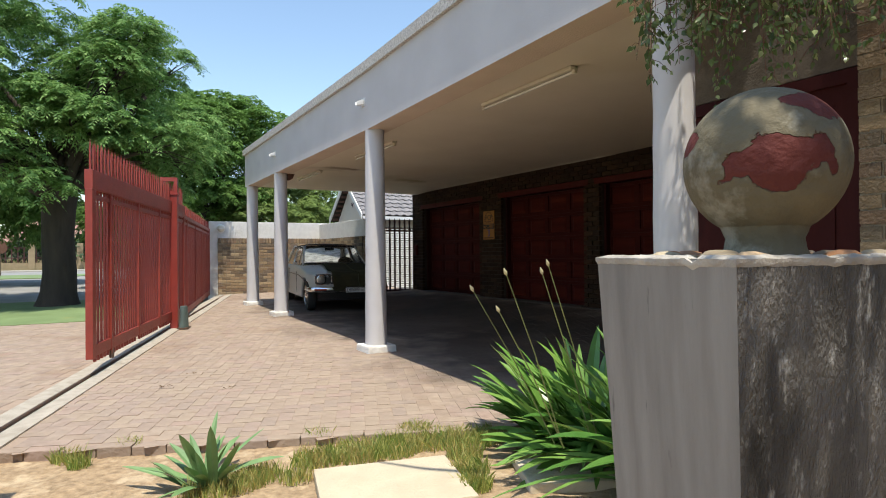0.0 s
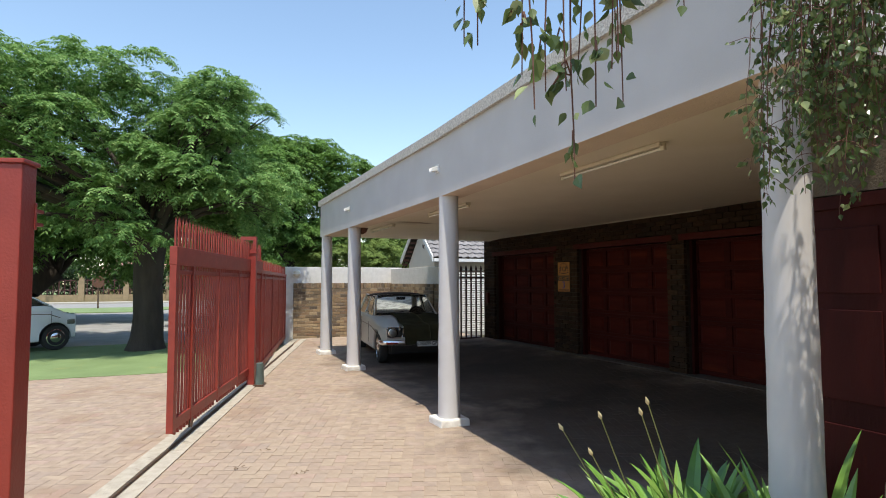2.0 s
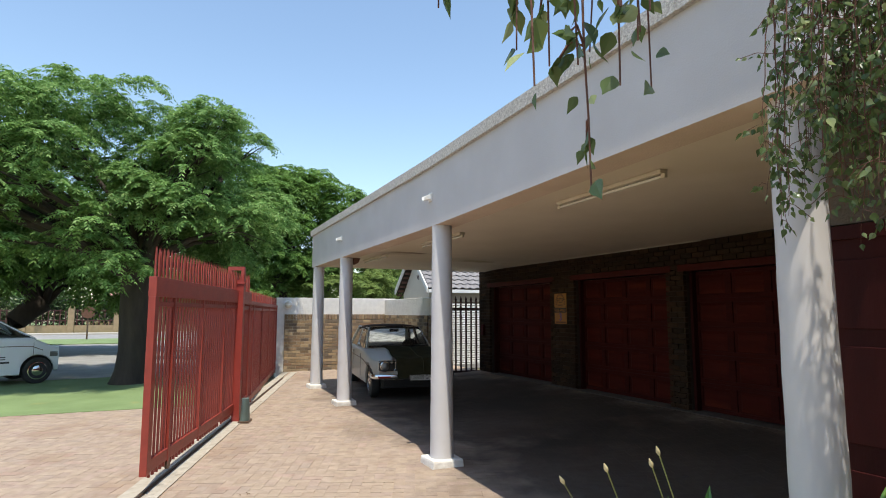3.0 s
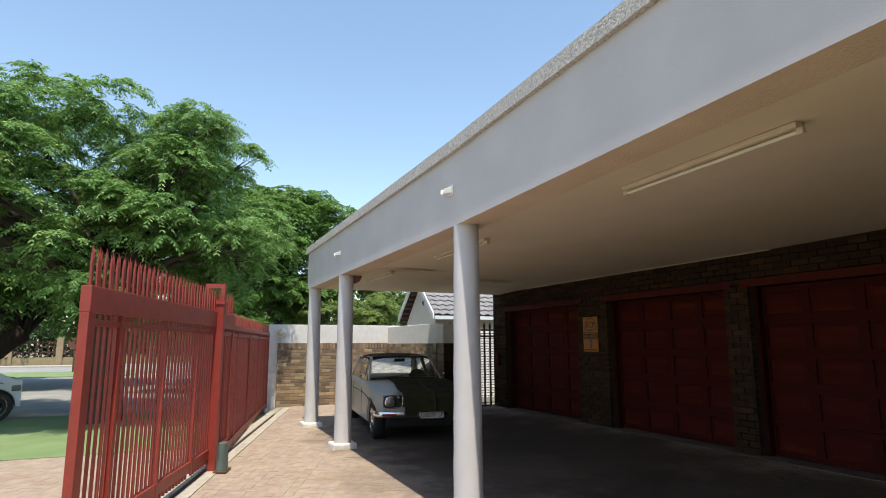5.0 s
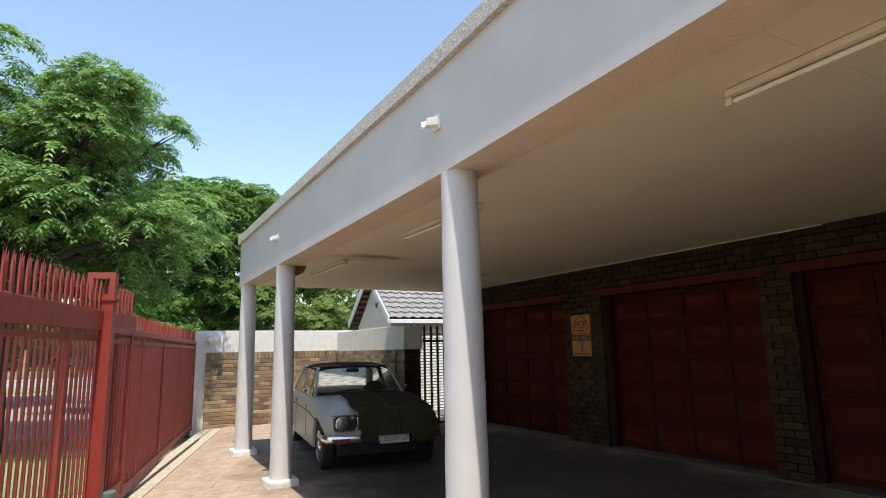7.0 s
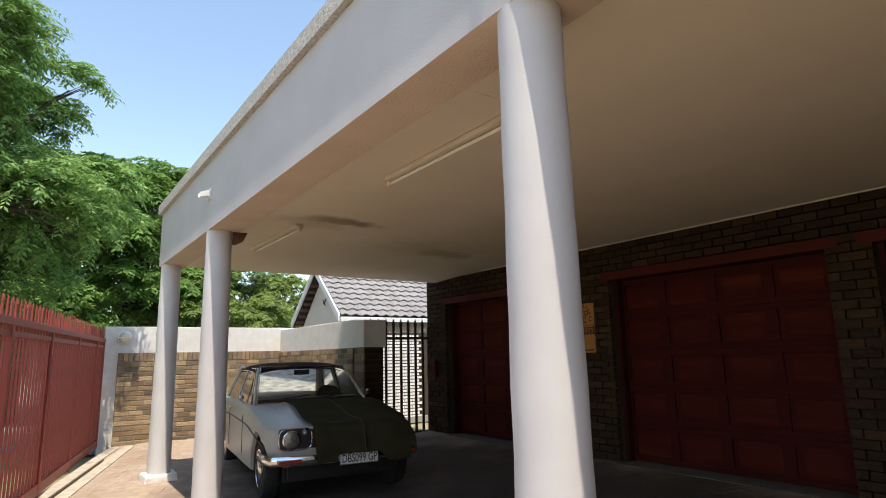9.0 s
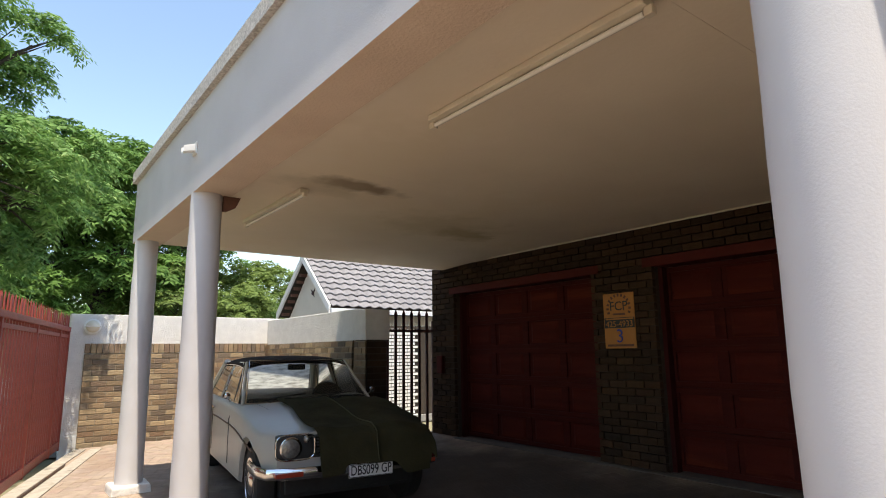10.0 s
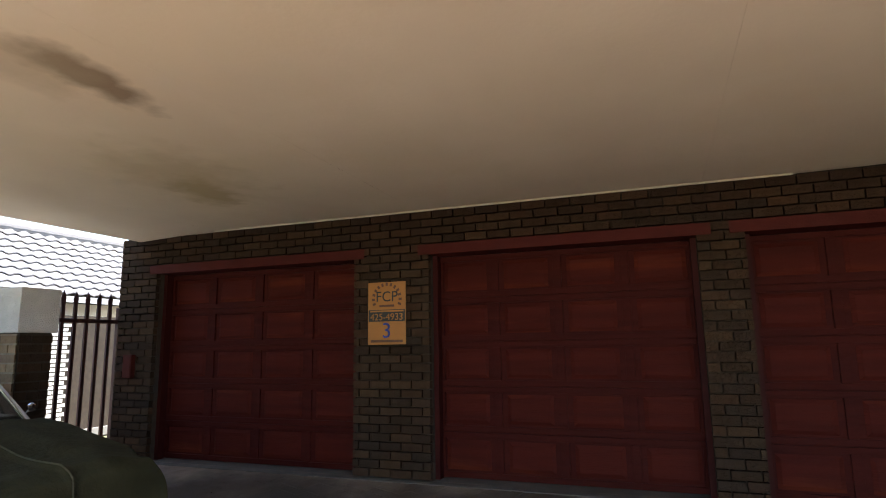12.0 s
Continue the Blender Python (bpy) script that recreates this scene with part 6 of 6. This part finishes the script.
def ball_material():
    m = mat("flaking_painted_ball", (0.185, 0.158, 0.102), (0.108, 0.090, 0.056), 7, 0.75, 0.4, 40, c3=(0.28, 0.26, 0.20), c3scale=7, c3at=0.54, spec=0.25)
    t = m.node_tree
    b = t.nodes["Principled BSDF"]
    base = b.inputs["Base Color"].links[0].from_socket
    co = t.nodes.new("ShaderNodeTexCoord")
    nz = t.nodes.new("ShaderNodeTexNoise")
    nz.inputs["Scale"].default_value, nz.inputs["Detail"].default_value = 13.0, 8
    t.links.new(co.outputs["Object"], nz.inputs["Vector"])
    tot = None
    # flaked patches that bare the old red paint: centre on the ball, size
    for c, size in (((-0.120, -0.090, -0.012), (0.098, 0.098, 0.056)), ((-0.01, -0.120, 0.11), (0.085, 0.06, 0.042)), ((-0.125, 0.085, 0.045), (0.035, 0.035, 0.035))):
        mp = t.nodes.new("ShaderNodeMapping")
        mp.vector_type = "TEXTURE"
        mp.inputs["Location"].default_value = c
        mp.inputs["Scale"].default_value = size
        t.links.new(co.outputs["Object"], mp.inputs[0])
        ln = t.nodes.new("ShaderNodeVectorMath")
        ln.operation = "LENGTH"
        t.links.new(mp.outputs[0], ln.inputs[0])
        ad = t.nodes.new("ShaderNodeMath")
        ad.operation = "MULTIPLY_ADD"
        ad.inputs[1].default_value = 2.2
        t.links.new(nz.outputs["Fac"], ad.inputs[0])
        t.links.new(ln.outputs["Value"], ad.inputs[2])
        rg = t.nodes.new("ShaderNodeMapRange")
        rg.inputs[1].default_value, rg.inputs[2].default_value = 1.98, 2.03
        rg.inputs[3].default_value, rg.inputs[4].default_value = 1.0, 0.0
        t.links.new(ad.outputs[0], rg.inputs[0])
        if tot is None:
            tot = rg.outputs[0]
        else:
            mxm = t.nodes.new("ShaderNodeMath")
            mxm.operation = "MAXIMUM"
            t.links.new(tot, mxm.inputs[0])
            t.links.new(rg.outputs[0], mxm.inputs[1])
            tot = mxm.outputs[0]
    mx = t.nodes.new("ShaderNodeMix")
    mx.data_type = "RGBA"
    t.links.new(tot, mx.inputs[0])
    t.links.new(base, mx.inputs[6])
    mx.inputs[7].default_value = (0.125, 0.031, 0.025, 1)
    t.links.new(mx.outputs[2], b.inputs["Base Color"])
    bp = t.nodes.new("ShaderNodeBump")
    bp.inputs["Strength"].default_value, bp.inputs["Distance"].default_value = 0.9, 0.006
    bp.invert = True
    t.links.new(tot, bp.inputs["Height"])
    t.links.new(b.inputs["Normal"].links[0].from_socket, bp.inputs["Normal"])
    t.links.new(bp.outputs[0], b.inputs["Normal"])
    return m


bl = thing("finial_ball", "painted stone ball on a neck, its cream paint flaking to red", "ornament", pose(0.713, 0.774, 1.402) @ Matrix.Diagonal((0.88, 0.88, 0.88, 1)))
s = Shape()
R = 0.165
s.lathe([(R * math.sin(math.pi * (0.02 + 0.96 * i / 40)), -R * math.cos(math.pi * (0.02 + 0.96 * i / 40))) for i in range(41)], 56)
ball_mat = ball_material()
part("ball", s, ball_mat, bl, smooth=True)
s = Shape()
s.lathe([(0.10, -0.25), (0.098, -0.215), (0.082, -0.19), (0.078, -0.165), (0.09, -0.135)], 36)
part("neck", s, ball_mat, bl, smooth=True)


def strap_clump(name, label, at, n, length, width, seed, material, stiff=0.5, fan=1.0, stalks=(), cat="plant"):
    rng = random.Random(seed)
    t = thing(name, label, cat, pose(*at))
    s = Shape()
    for i in range(n):
        a = rng.uniform(0, 2 * math.pi)
        L = length * rng.uniform(0.6, 1.12)
        w = width * rng.uniform(0.75, 1.15)
        el = math.radians(rng.uniform(26, 82))
        r0 = rng.uniform(0.0, 0.34) * fan
        p = Vector((r0 * math.cos(a + 0.6), r0 * math.sin(a + 0.6), 0))
        d = Vector((math.cos(a) * math.cos(el), math.sin(a) * math.cos(el), math.sin(el)))
        sidev = Vector((-math.sin(a), math.cos(a), 0))
        vs, k = [], 11
        bend = rng.uniform(0.6, 1.5) * (1 - stiff)
        tw = rng.uniform(-0.4, 0.4)
        for j in range(k + 1):
            f = j / k
            ww = w * (0.6 + 0.4 * math.sin(min(1, f * 1.6) * math.pi / 2)) * (1 - f ** 5)
            up = d.cross(sidev).normalized()
            sd = (sidev * math.cos(tw * f) + up * math.sin(tw * f))
            vs += [p - sd * ww / 2, p + up * (-ww * 0.16), p + sd * ww / 2]
            p = p + d * (L / k)
            d = (d + Vector((math.cos(a) * 0.06, math.sin(a) * 0.06, -0.30)) * bend / k * 4).normalized()
            if p.z < 0.01:
                p.z = 0.01
        fs = [(3 * j + q, 3 * j + q + 1, 3 * j + q + 4, 3 * j + q + 3) for j in range(k) for q in (0, 1)]
        s.add(vs, fs)
    part("leaf_clump", s, material, t, smooth=False)
    for base, tip in stalks:
        b, e = Vector(base), Vector(tip)
        s = Shape()
        mid = b.lerp(e, 0.5) + Vector((0, 0, 0.04))
        s.tube([b, mid, e], [0.0040, 0.0032, 0.0026], 6)
        stalk = part("flower_stalk", s, stalk_mat, t)
        s = Shape()
        dv = (e - mid).normalized()
        q = dv.to_track_quat("Z", "Y").to_matrix().to_4x4()
        s.lathe([(0.003, -0.003), (0.007, 0.005), (0.0098, 0.013), (0.0065, 0.026), (0.0015, 0.040)], 10, at=tuple(e), m=q)
        part("bud", s, bud_mat, stalk, "closed cream flower bud", smooth=True)
    return t
AG = Vector((2.48, 2.98, -0.10))


def rel(x, y, z):
    return (x - AG.x, y - AG.y, z - AG.z)


BUDS = [((1.80, 2.62, 0.15), (1.31, 2.70, 1.03)), ((1.78, 2.55, 0.2), (1.38, 2.50, 1.12)), ((1.95, 2.5, 0.2), (1.60, 2.48, 1.12)), ((2.0, 2.5, 0.2), (1.66, 2.50, 1.16)), ((1.80, 2.55, 0.15), (1.42, 2.62, 0.92))]
strap_clump("agapanthus", "dense agapanthus clump with arching strap leaves and flower buds", tuple(AG), 250, 0.78, 0.092, 8, strap_leaf, 0.22, 1.1, [(rel(*a), rel(*b)) for a, b in BUDS])
strap_clump("agapanthus", "agapanthus plants at the foot of the carport column", (2.52, 2.26, -0.10), 160, 1.02, 0.075, 9, strap_leaf, 0.30, 0.95)
strap_clump("agave", "small pale green spiky agave in dry soil", (0.12, 3.74, -0.10), 26, 0.40, 0.060, 12, agave_leaf, 0.62, 0.30)


def tuft_field(name, label, spots, seed, n, h, cat="grass"):
    rng = np.random.default_rng(seed)
    s = Shape()
    for cx, cy, r, k in spots:
        m = int(n * k)
        a, rr = rng.uniform(0, 2 * np.pi, m), r * np.sqrt(rng.random(m))
        for x, y in zip(cx + np.cos(a) * rr, cy + np.sin(a) * rr):
            hh = h * rng.uniform(0.4, 1.2)
            t = rng.uniform(0, 2 * np.pi)
            lx, ly = rng.normal(0, 0.35, 2) * hh
            w = 0.0035
            s.add([(x - w * math.cos(t), y - w * math.sin(t), -0.11), (x + w * math.cos(t), y + w * math.sin(t), -0.11), (x + lx * 0.4 + w * 0.7 * math.cos(t), y + ly * 0.4 + w * 0.7 * math.sin(t), -0.11 + hh * 0.6), (x + lx, y + ly, -0.11 + hh), (x + lx * 0.4 - w * 0.7 * math.cos(t), y + ly * 0.4 - w * 0.7 * math.sin(t), -0.11 + hh * 0.6)], [(0, 1, 2, 3, 4)])
    solid(name, s, grass_mat, label, cat, kind="stuff")


tuft_field("grass_strip", "patchy green and straw-coloured grass along the paving edge", [(0.80, 3.78, 0.16, 0.5), (1.05, 3.76, 0.20, 0.9), (1.32, 3.72, 0.20, 0.9), (1.60, 3.74, 0.22, 1.0), (1.62, 3.95, 0.12, 0.5), (1.85, 3.60, 0.20, 0.8), (2.05, 3.55, 0.15, 0.4), (1.55, 3.10, 0.11, 0.5), (1.44, 2.90, 0.10, 0.45), (1.66, 3.35, 0.12, 0.4), (0.42, 3.70, 0.13, 0.35), (0.30, 3.62, 0.14, 0.35), (-0.59, 4.66, 0.09, 0.25), (-0.52, 4.50, 0.07, 0.15), (-0.23, 4.68, 0.08, 0.15), (0.95, 4.20, 0.10, 0.15), (0.60, 3.55, 0.10, 0.2), (0.12, 3.6, 0.16, 0.3)], 3, 1000, 0.085)


def stepping_slab(cx, cy, w, d, turn, seed):
    s = Shape()
    s.box(-w / 2, w / 2, -d / 2, d / 2, -0.04, 0.025, c=0.010)
    s.v = [(x + 0.010 * noise.noise(Vector((x * 5, y * 5, seed))), y + 0.010 * noise.noise(Vector((x * 5, y * 5, seed + 9))), z) for x, y, z in s.v]
    solid("stepping_slab", s, slab_mat, "pale sandstone stepping slab set in the soil", "paving slab", group="stepping slabs", m=pose(cx, cy, -0.085, 0, 0, turn))


stepping_slab(1.02, 3.12, 0.82, 0.66, -14, 1)
stepping_slab(2.06, 2.76, 0.66, 0.50, -25, 5)


def dead_leaves(spots):
    rng = random.Random(2)
    for x, y in spots:
        s = Shape()
        for k in range(5):
            a = rng.uniform(0, 6.28)
            dx, dy = rng.uniform(-0.04, 0.04), rng.uniform(-0.03, 0.03)
            s.add([(dx, dy, 0.004), (dx + 0.025 * math.cos(a) + 0.008, dy + 0.025 * math.sin(a), 0.016), (dx + 0.05 * math.cos(a), dy + 0.05 * math.sin(a), 0.010), (dx + 0.025 * math.cos(a) - 0.008, dy + 0.025 * math.sin(a) + 0.01, 0.012)], [(0, 1, 2, 3)])
        solid("fallen_leaves", s, dry_leaf, "small cluster of dry fallen leaves on the paving", "leaf", group="fallen leaves", m=pose(x, y, ground_z(x, y) + 0.004))


dead_leaves([(0.12, 6.28), (0.64, 5.92), (0.42, 6.75)])

# ---- birch beside the entrance: trunk, limb and hanging twigs ----
birch = thing("birch_tree", "weeping birch with thin hanging twigs of small pointed leaves", "tree", pose(2.45, 0.35, -0.11))
s = Shape()
s.tube([(0, 0, 0), (0.02, 0.03, 1.2), (-0.03, 0.0, 2.6), (0.0, 0.05, 4.0), (0.05, 0.1, 5.6)], [0.13, 0.105, 0.09, 0.07, 0.03], 14)
part("trunk", s, birch_bark, birch, smooth=True)


def B(x, y, z):
    return Vector((x - 2.45, y - 0.35, z + 0.11))


brng = random.Random(17)
twig_s, leaf_s = Shape(), Shape()


def birch_leaf(p, d, size):
    """An ovate pointed leaf, folded a little along its midrib."""
    side = d.cross(Vector((brng.uniform(-1, 1), brng.uniform(-1, 1), brng.uniform(-0.4, 0.4)))).normalized()
    nrm = d.cross(side).normalized()
    k = len(leaf_s.v)
    curl = brng.uniform(-0.12, 0.05)
    rib = ((0.0, 0.0), (0.10, 0.20), (0.28, 0.33), (0.50, 0.27), (0.74, 0.12), (1.0, 0.0))
    mid = [p + d * size * f + nrm * size * curl * f * f for f, w in rib]
    for sg in (-1, 1):
        leaf_s.v += [tuple(q + side * sg * size * w + nrm * size * w * 0.22) for q, (f, w) in zip(mid[1:-1], rib[1:-1])]
    leaf_s.v += [tuple(p), tuple(mid[2]), tuple(mid[3]), tuple(mid[5])]
    leaf_s.f += [(k + 8, k, k + 1, k + 9), (k + 9, k + 1, k + 2, k + 10), (k + 10, k + 2, k + 3, k + 11), (k + 8, k + 9, k + 5, k + 4), (k + 9, k + 10, k + 6, k + 5), (k + 10, k + 11, k + 7, k + 6)]


def hanging_twig(top, length, drift, density, size, side=0, reach=(0.05, 0.13), sway=1.0):
    pts = [top]
    n = max(4, int(length / 0.08))
    d = Vector((brng.uniform(-0.5, 0.5) * sway, brng.uniform(-0.5, 0.5) * sway, -0.6))
    for i in range(n):
        d = (d * 0.8 + Vector((drift[0], drift[1], -1)) * 0.35 + Vector((brng.uniform(-.12, .12) * sway, brng.uniform(-.12, .12) * sway, 0))).normalized()
        pts.append(pts[-1] + d * length / n)
    twig_s.tube(pts, [0.0035 * (1 - 0.7 * i / n) for i in range(n + 1)], 5)
    m = int(length * density)
    if side:
        for j in range(int(length * side)):
            q = pts[brng.randrange(1, n)]
            dv = Vector((brng.uniform(-1, 1), brng.uniform(-1, 1), brng.uniform(-0.9, 0.3))).normalized()
            e = q + dv * brng.uniform(*reach) + Vector((0, 0, -0.3 * reach[0]))
            twig_s.tube([q, q.lerp(e, 0.5) + Vector((0, 0, 0.015)), e], 0.0016, 4)
            for k in range(4):
                birch_leaf(q.lerp(e, 0.4 + 0.2 * k), (dv + Vector((brng.uniform(-.8, .8), brng.uniform(-.8, .8), -0.8))).normalized(), size * brng.uniform(0.6, 1.2))
    for j in range(m):
        f = (j + brng.random()) / m * n
        i = min(n - 1, int(f))
        p = pts[i].lerp(pts[i + 1], f - i)
        dd = Vector((brng.uniform(-1, 1), brng.uniform(-1, 1), brng.uniform(-1.5, 0.1))).normalized()
        st = p + dd * 0.012
        birch_leaf(st, (dd + Vector((0, 0, -0.7))).normalized(), size * brng.uniform(0.6, 1.25))


BIRCH_ARMS = [[B(2.45, 0.36, 3.2), B(1.9, 0.2, 3.9), B(1.2, 0.1, 4.15), B(0.5, 0.1, 4.0)], [B(2.45, 0.35, 2.7), B(2.3, 0.9, 3.4), B(2.0, 1.5, 3.6), B(1.6, 1.9, 3.55)], [B(2.45, 0.38, 3.0), B(2.5, 1.0, 3.7), B(2.4, 1.6, 3.85)], [B(2.42, 0.37, 3.6), B(1.7, 1.2, 3.9), B(1.0, 1.9, 3.75), B(0.75, 2.35, 3.5)], [B(2.44, 0.36, 3.1), B(1.5, 0.6, 3.55), B(0.6, 0.95, 3.45), B(0.0, 1.12, 3.12)]]
for pts in BIRCH_ARMS:
    s = Shape()
    s.tube([p for p in pts], [0.045, 0.03, 0.018, 0.007], 9) if len(pts) == 4 else s.tube(pts, [0.04, 0.025, 0.008], 9)
    part("limb", s, birch_bark, birch, smooth=True)
# dense curtain in front of the near column
for i in range(175):
    x, y = brng.uniform(1.84, 2.78), brng.uniform(1.35, 2.05)
    if 2.25 < x < 2.76 and brng.random() < 0.66:
        continue
    top = B(x, y, brng.uniform(3.0, 3.7))
    low = 2.05 + 0.45 * brng.random() + 0.35 * max(0, (2.0 - x))
    hanging_twig(top, top.z - 0.11 - low, (0, 0), 24, 0.037, 10)
# looser sprays that hang nearer the path
for x, y, low in ((0.016, 1.098, 2.11), (0.004, 1.038, 2.07), (0.028, 1.049, 1.98), (0.074, 1.094, 2.07), (0.034, 1.002, 2.02), (0.077, 1.038, 1.88), (0.113, 1.055, 2.02), (0.102, 1.005, 1.99), (0.17, 1.073, 2.09), (0.148, 1.017, 2.07), (0.213, 1.032, 2.07), (0.209, 1.012, 2.03), (0.269, 1.051, 2.12), (0.417, 1.083, 2.23)):
    top = B(x + 0.045 + brng.uniform(-0.03, 0.03), y - 0.02 + brng.uniform(-0.03, 0.03), 3.05)
    hanging_twig(top, 3.05 - low, (0.0, 0.0), 36, 0.027, 9, (0.012, 0.035), 0.35)
for i in range(70):
    x, y = brng.uniform(2.1, 3.25), brng.uniform(0.3, 1.75)
    top = B(x, y, brng.uniform(3.5, 4.2))
    hanging_twig(top, top.z - 0.11 - brng.uniform(2.6, 3.2), (0, 0), 30, 0.055)
# the crown above the planter, which dapples it with shade
for i in range(320):
    x, y = brng.uniform(0.1, 2.0), brng.uniform(-0.75, 0.85)
    top = B(x, y, brng.uniform(3.5, 4.3))
    hanging_twig(top, top.z - 0.11 - brng.uniform(2.95, 3.3), (0, 0), 30, 0.06)
part("twig_mass", twig_s, rust_brown, birch, kind="stuff")
part("foliage", leaf_s, leaf_birch, birch, kind="stuff")

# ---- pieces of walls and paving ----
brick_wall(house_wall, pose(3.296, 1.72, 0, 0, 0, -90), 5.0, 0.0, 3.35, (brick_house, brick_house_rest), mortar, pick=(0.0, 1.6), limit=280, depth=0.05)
brick_wall(yard_wall, pose(2.53, YARD_Y - 0.002, 0, 0, 0, 0), BX - 0.16 - 2.53, 0.08, 1.72, (brick_yard, brick_yard_rest), mortar, limit=290, depth=0.05, soldier=0.16)
brick_wall(yard_wall, pose(BX - 0.163, YARD_Y - 0.06, 0, 0, 0, -90), YARD_Y - 0.06 - 14.31, 0.08, 1.70, (brick_yard, brick_yard_rest), mortar, limit=0, depth=0.04)
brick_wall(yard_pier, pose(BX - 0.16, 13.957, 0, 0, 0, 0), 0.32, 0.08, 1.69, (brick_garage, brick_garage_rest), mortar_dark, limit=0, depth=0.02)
brick_wall(yard_pier, pose(BX - 0.163, 14.29, 0, 0, 0, -90), 0.33, 0.08, 1.69, (brick_yard, brick_yard_rest), mortar, limit=0, depth=0.02)
holes = [(14.56 - b, 14.56 - a, 0.0, DOOR_Z1 + 0.115) for a, b in DOOR_Y]
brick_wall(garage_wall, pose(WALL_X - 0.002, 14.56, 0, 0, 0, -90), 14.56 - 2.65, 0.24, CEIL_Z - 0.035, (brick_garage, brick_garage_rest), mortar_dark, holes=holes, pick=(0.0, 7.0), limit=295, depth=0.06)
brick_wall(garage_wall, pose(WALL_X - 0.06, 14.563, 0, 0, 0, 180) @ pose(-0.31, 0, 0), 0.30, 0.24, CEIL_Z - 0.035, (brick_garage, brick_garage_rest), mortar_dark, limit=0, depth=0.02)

PA = math.radians(-22.0)
PU, PV = Vector((math.cos(PA), math.sin(PA))), Vector((-math.sin(PA), math.cos(PA)))
EDGE_P = Vector((-0.95, 4.86))


def to_paving(x, y):
    d = Vector((x, y)) - EDGE_P
    return d.dot(PU), d.dot(PV)


def inside(x, y):
    """Whether the paving covers this place."""
    a, b = to_paving(x, y)
    if b < 0.02 or y > YARD_Y - 0.07 or y < 2.63 and x > 2.3:
        return False
    if x > 7.05 or (x > BX - 0.2 and y > 14.3):
        return False
    off = (Vector((x, y, 0)) - RAIL_P).dot(RAIL_N)
    along = (Vector((x, y, 0)) - RAIL_P).dot(RAIL_U)
    if -0.14 < off - 0.02 < 0.30 and along > -2.7:
        return False
    if off > 0.27:
        return y < 12.6 and x > -7.5 and b < 12
    return y > 14.4 or x < 7.05


bed2 = Shape()
cells = [(i, j) for i in range(98) for j in range(102)]
for i, j in cells:
    x, y = -7.5 + 0.15 * i, 2.4 + 0.15 * j
    a, b = to_paving(x + 0.075, y + 0.075)
    if b > 0.02 and y < YARD_Y - 0.1 and not (y > 12.55 and (Vector((x, y, 0)) - RAIL_P).dot(RAIL_N) > 0.2) and not (x > 2.3 and y < 2.5):
        k = len(bed2.v)
        bed2.v += [(x + p, y + q, ground_z(x + p, y + q) - 0.0035) for p, q in ((0, 0), (0.15, 0), (0.15, 0.15), (0, 0.15))]
        bed2.f.append((k, k + 1, k + 2, k + 3))
paving = solid("driveway", bed2, joint_sand, "brick paved driveway in weathered tan and pink clay pavers", "driveway", kind="structure")
PW, GAP = 0.112, 0.0030
prng = random.Random(77)
rest = Shape()
flat = Shape().box(0, 2 * PW - GAP, 0, PW - GAP, -0.04, 0.0, c=0.002).mesh("paver", paver_mat)
tall = Shape().box(0, PW - GAP, 0, 2 * PW - GAP, -0.04, 0.0, c=0.002).mesh("paver", paver_mat)
made = 0
turn = math.degrees(PA)
for j in range(0, 190):
    for i in range(-95, 120):
        k = (i - j) % 4
        if k == 0:
            w, h = 2 * PW, PW
        elif k == 3:
            w, h = PW, 2 * PW
        else:
            continue
        u, v = i * PW + 0.11, j * PW + 0.11
        c = EDGE_P + PU * (u + w / 2) + PV * (v + h / 2)
        if not inside(c.x, c.y):
            continue
        o = EDGE_P + PU * u + PV * v
        z = ground_z(c.x, c.y) + prng.uniform(-0.0012, 0.0012)
        if made < 298 and -0.6 < c.x < 1.9 and c.y < 7.0 and v < 2.6:
            ob = new("paver", flat if k == 0 else tall)
            ob.parent = paving
            ob.matrix_basis = pose(o.x, o.y, z, prng.uniform(-0.25, 0.25), prng.uniform(-0.25, 0.25), turn)
            made += 1
        else:
            q = [o + PU * a + PV * b for a, b in ((0, 0), (w - GAP, 0), (w - GAP, h - GAP), (0, h - GAP))]
            n = len(rest.v)
            rest.v += [(p.x, p.y, ground_z(p.x, p.y) + z - ground_z(c.x, c.y)) for p in q] + [(p.x, p.y, ground_z(p.x, p.y) - 0.03) for p in q]
            rest.f += [(n, n + 1, n + 2, n + 3), (n, n + 4, n + 5, n + 1), (n + 1, n + 5, n + 6, n + 2), (n + 2, n + 6, n + 7, n + 3), (n + 3, n + 7, n + 4, n)]
ob = new("pavers", rest.mesh("pavers", paver_rest_mat))
ob.parent = paving
tagged(ob, kind="stuff")
# edging course along the garden bed
edge_me = Shape().box(0, 0.215, 0.0, 0.10, -0.13, 0.0, c=0.006).mesh("edging_brick", paver_mat)
for i in range(24):
    o = EDGE_P + PU * (i * 0.222 - 2.1) + PV * 0.0
    if o.x > 2.3:
        continue
    ob = new("edging_brick", edge_me)
    ob.parent = paving
    ob.matrix_basis = pose(o.x, o.y, ground_z(o.x, o.y) + prng.uniform(-0.006, 0.006), 0, 0, turn + prng.uniform(-1, 1))
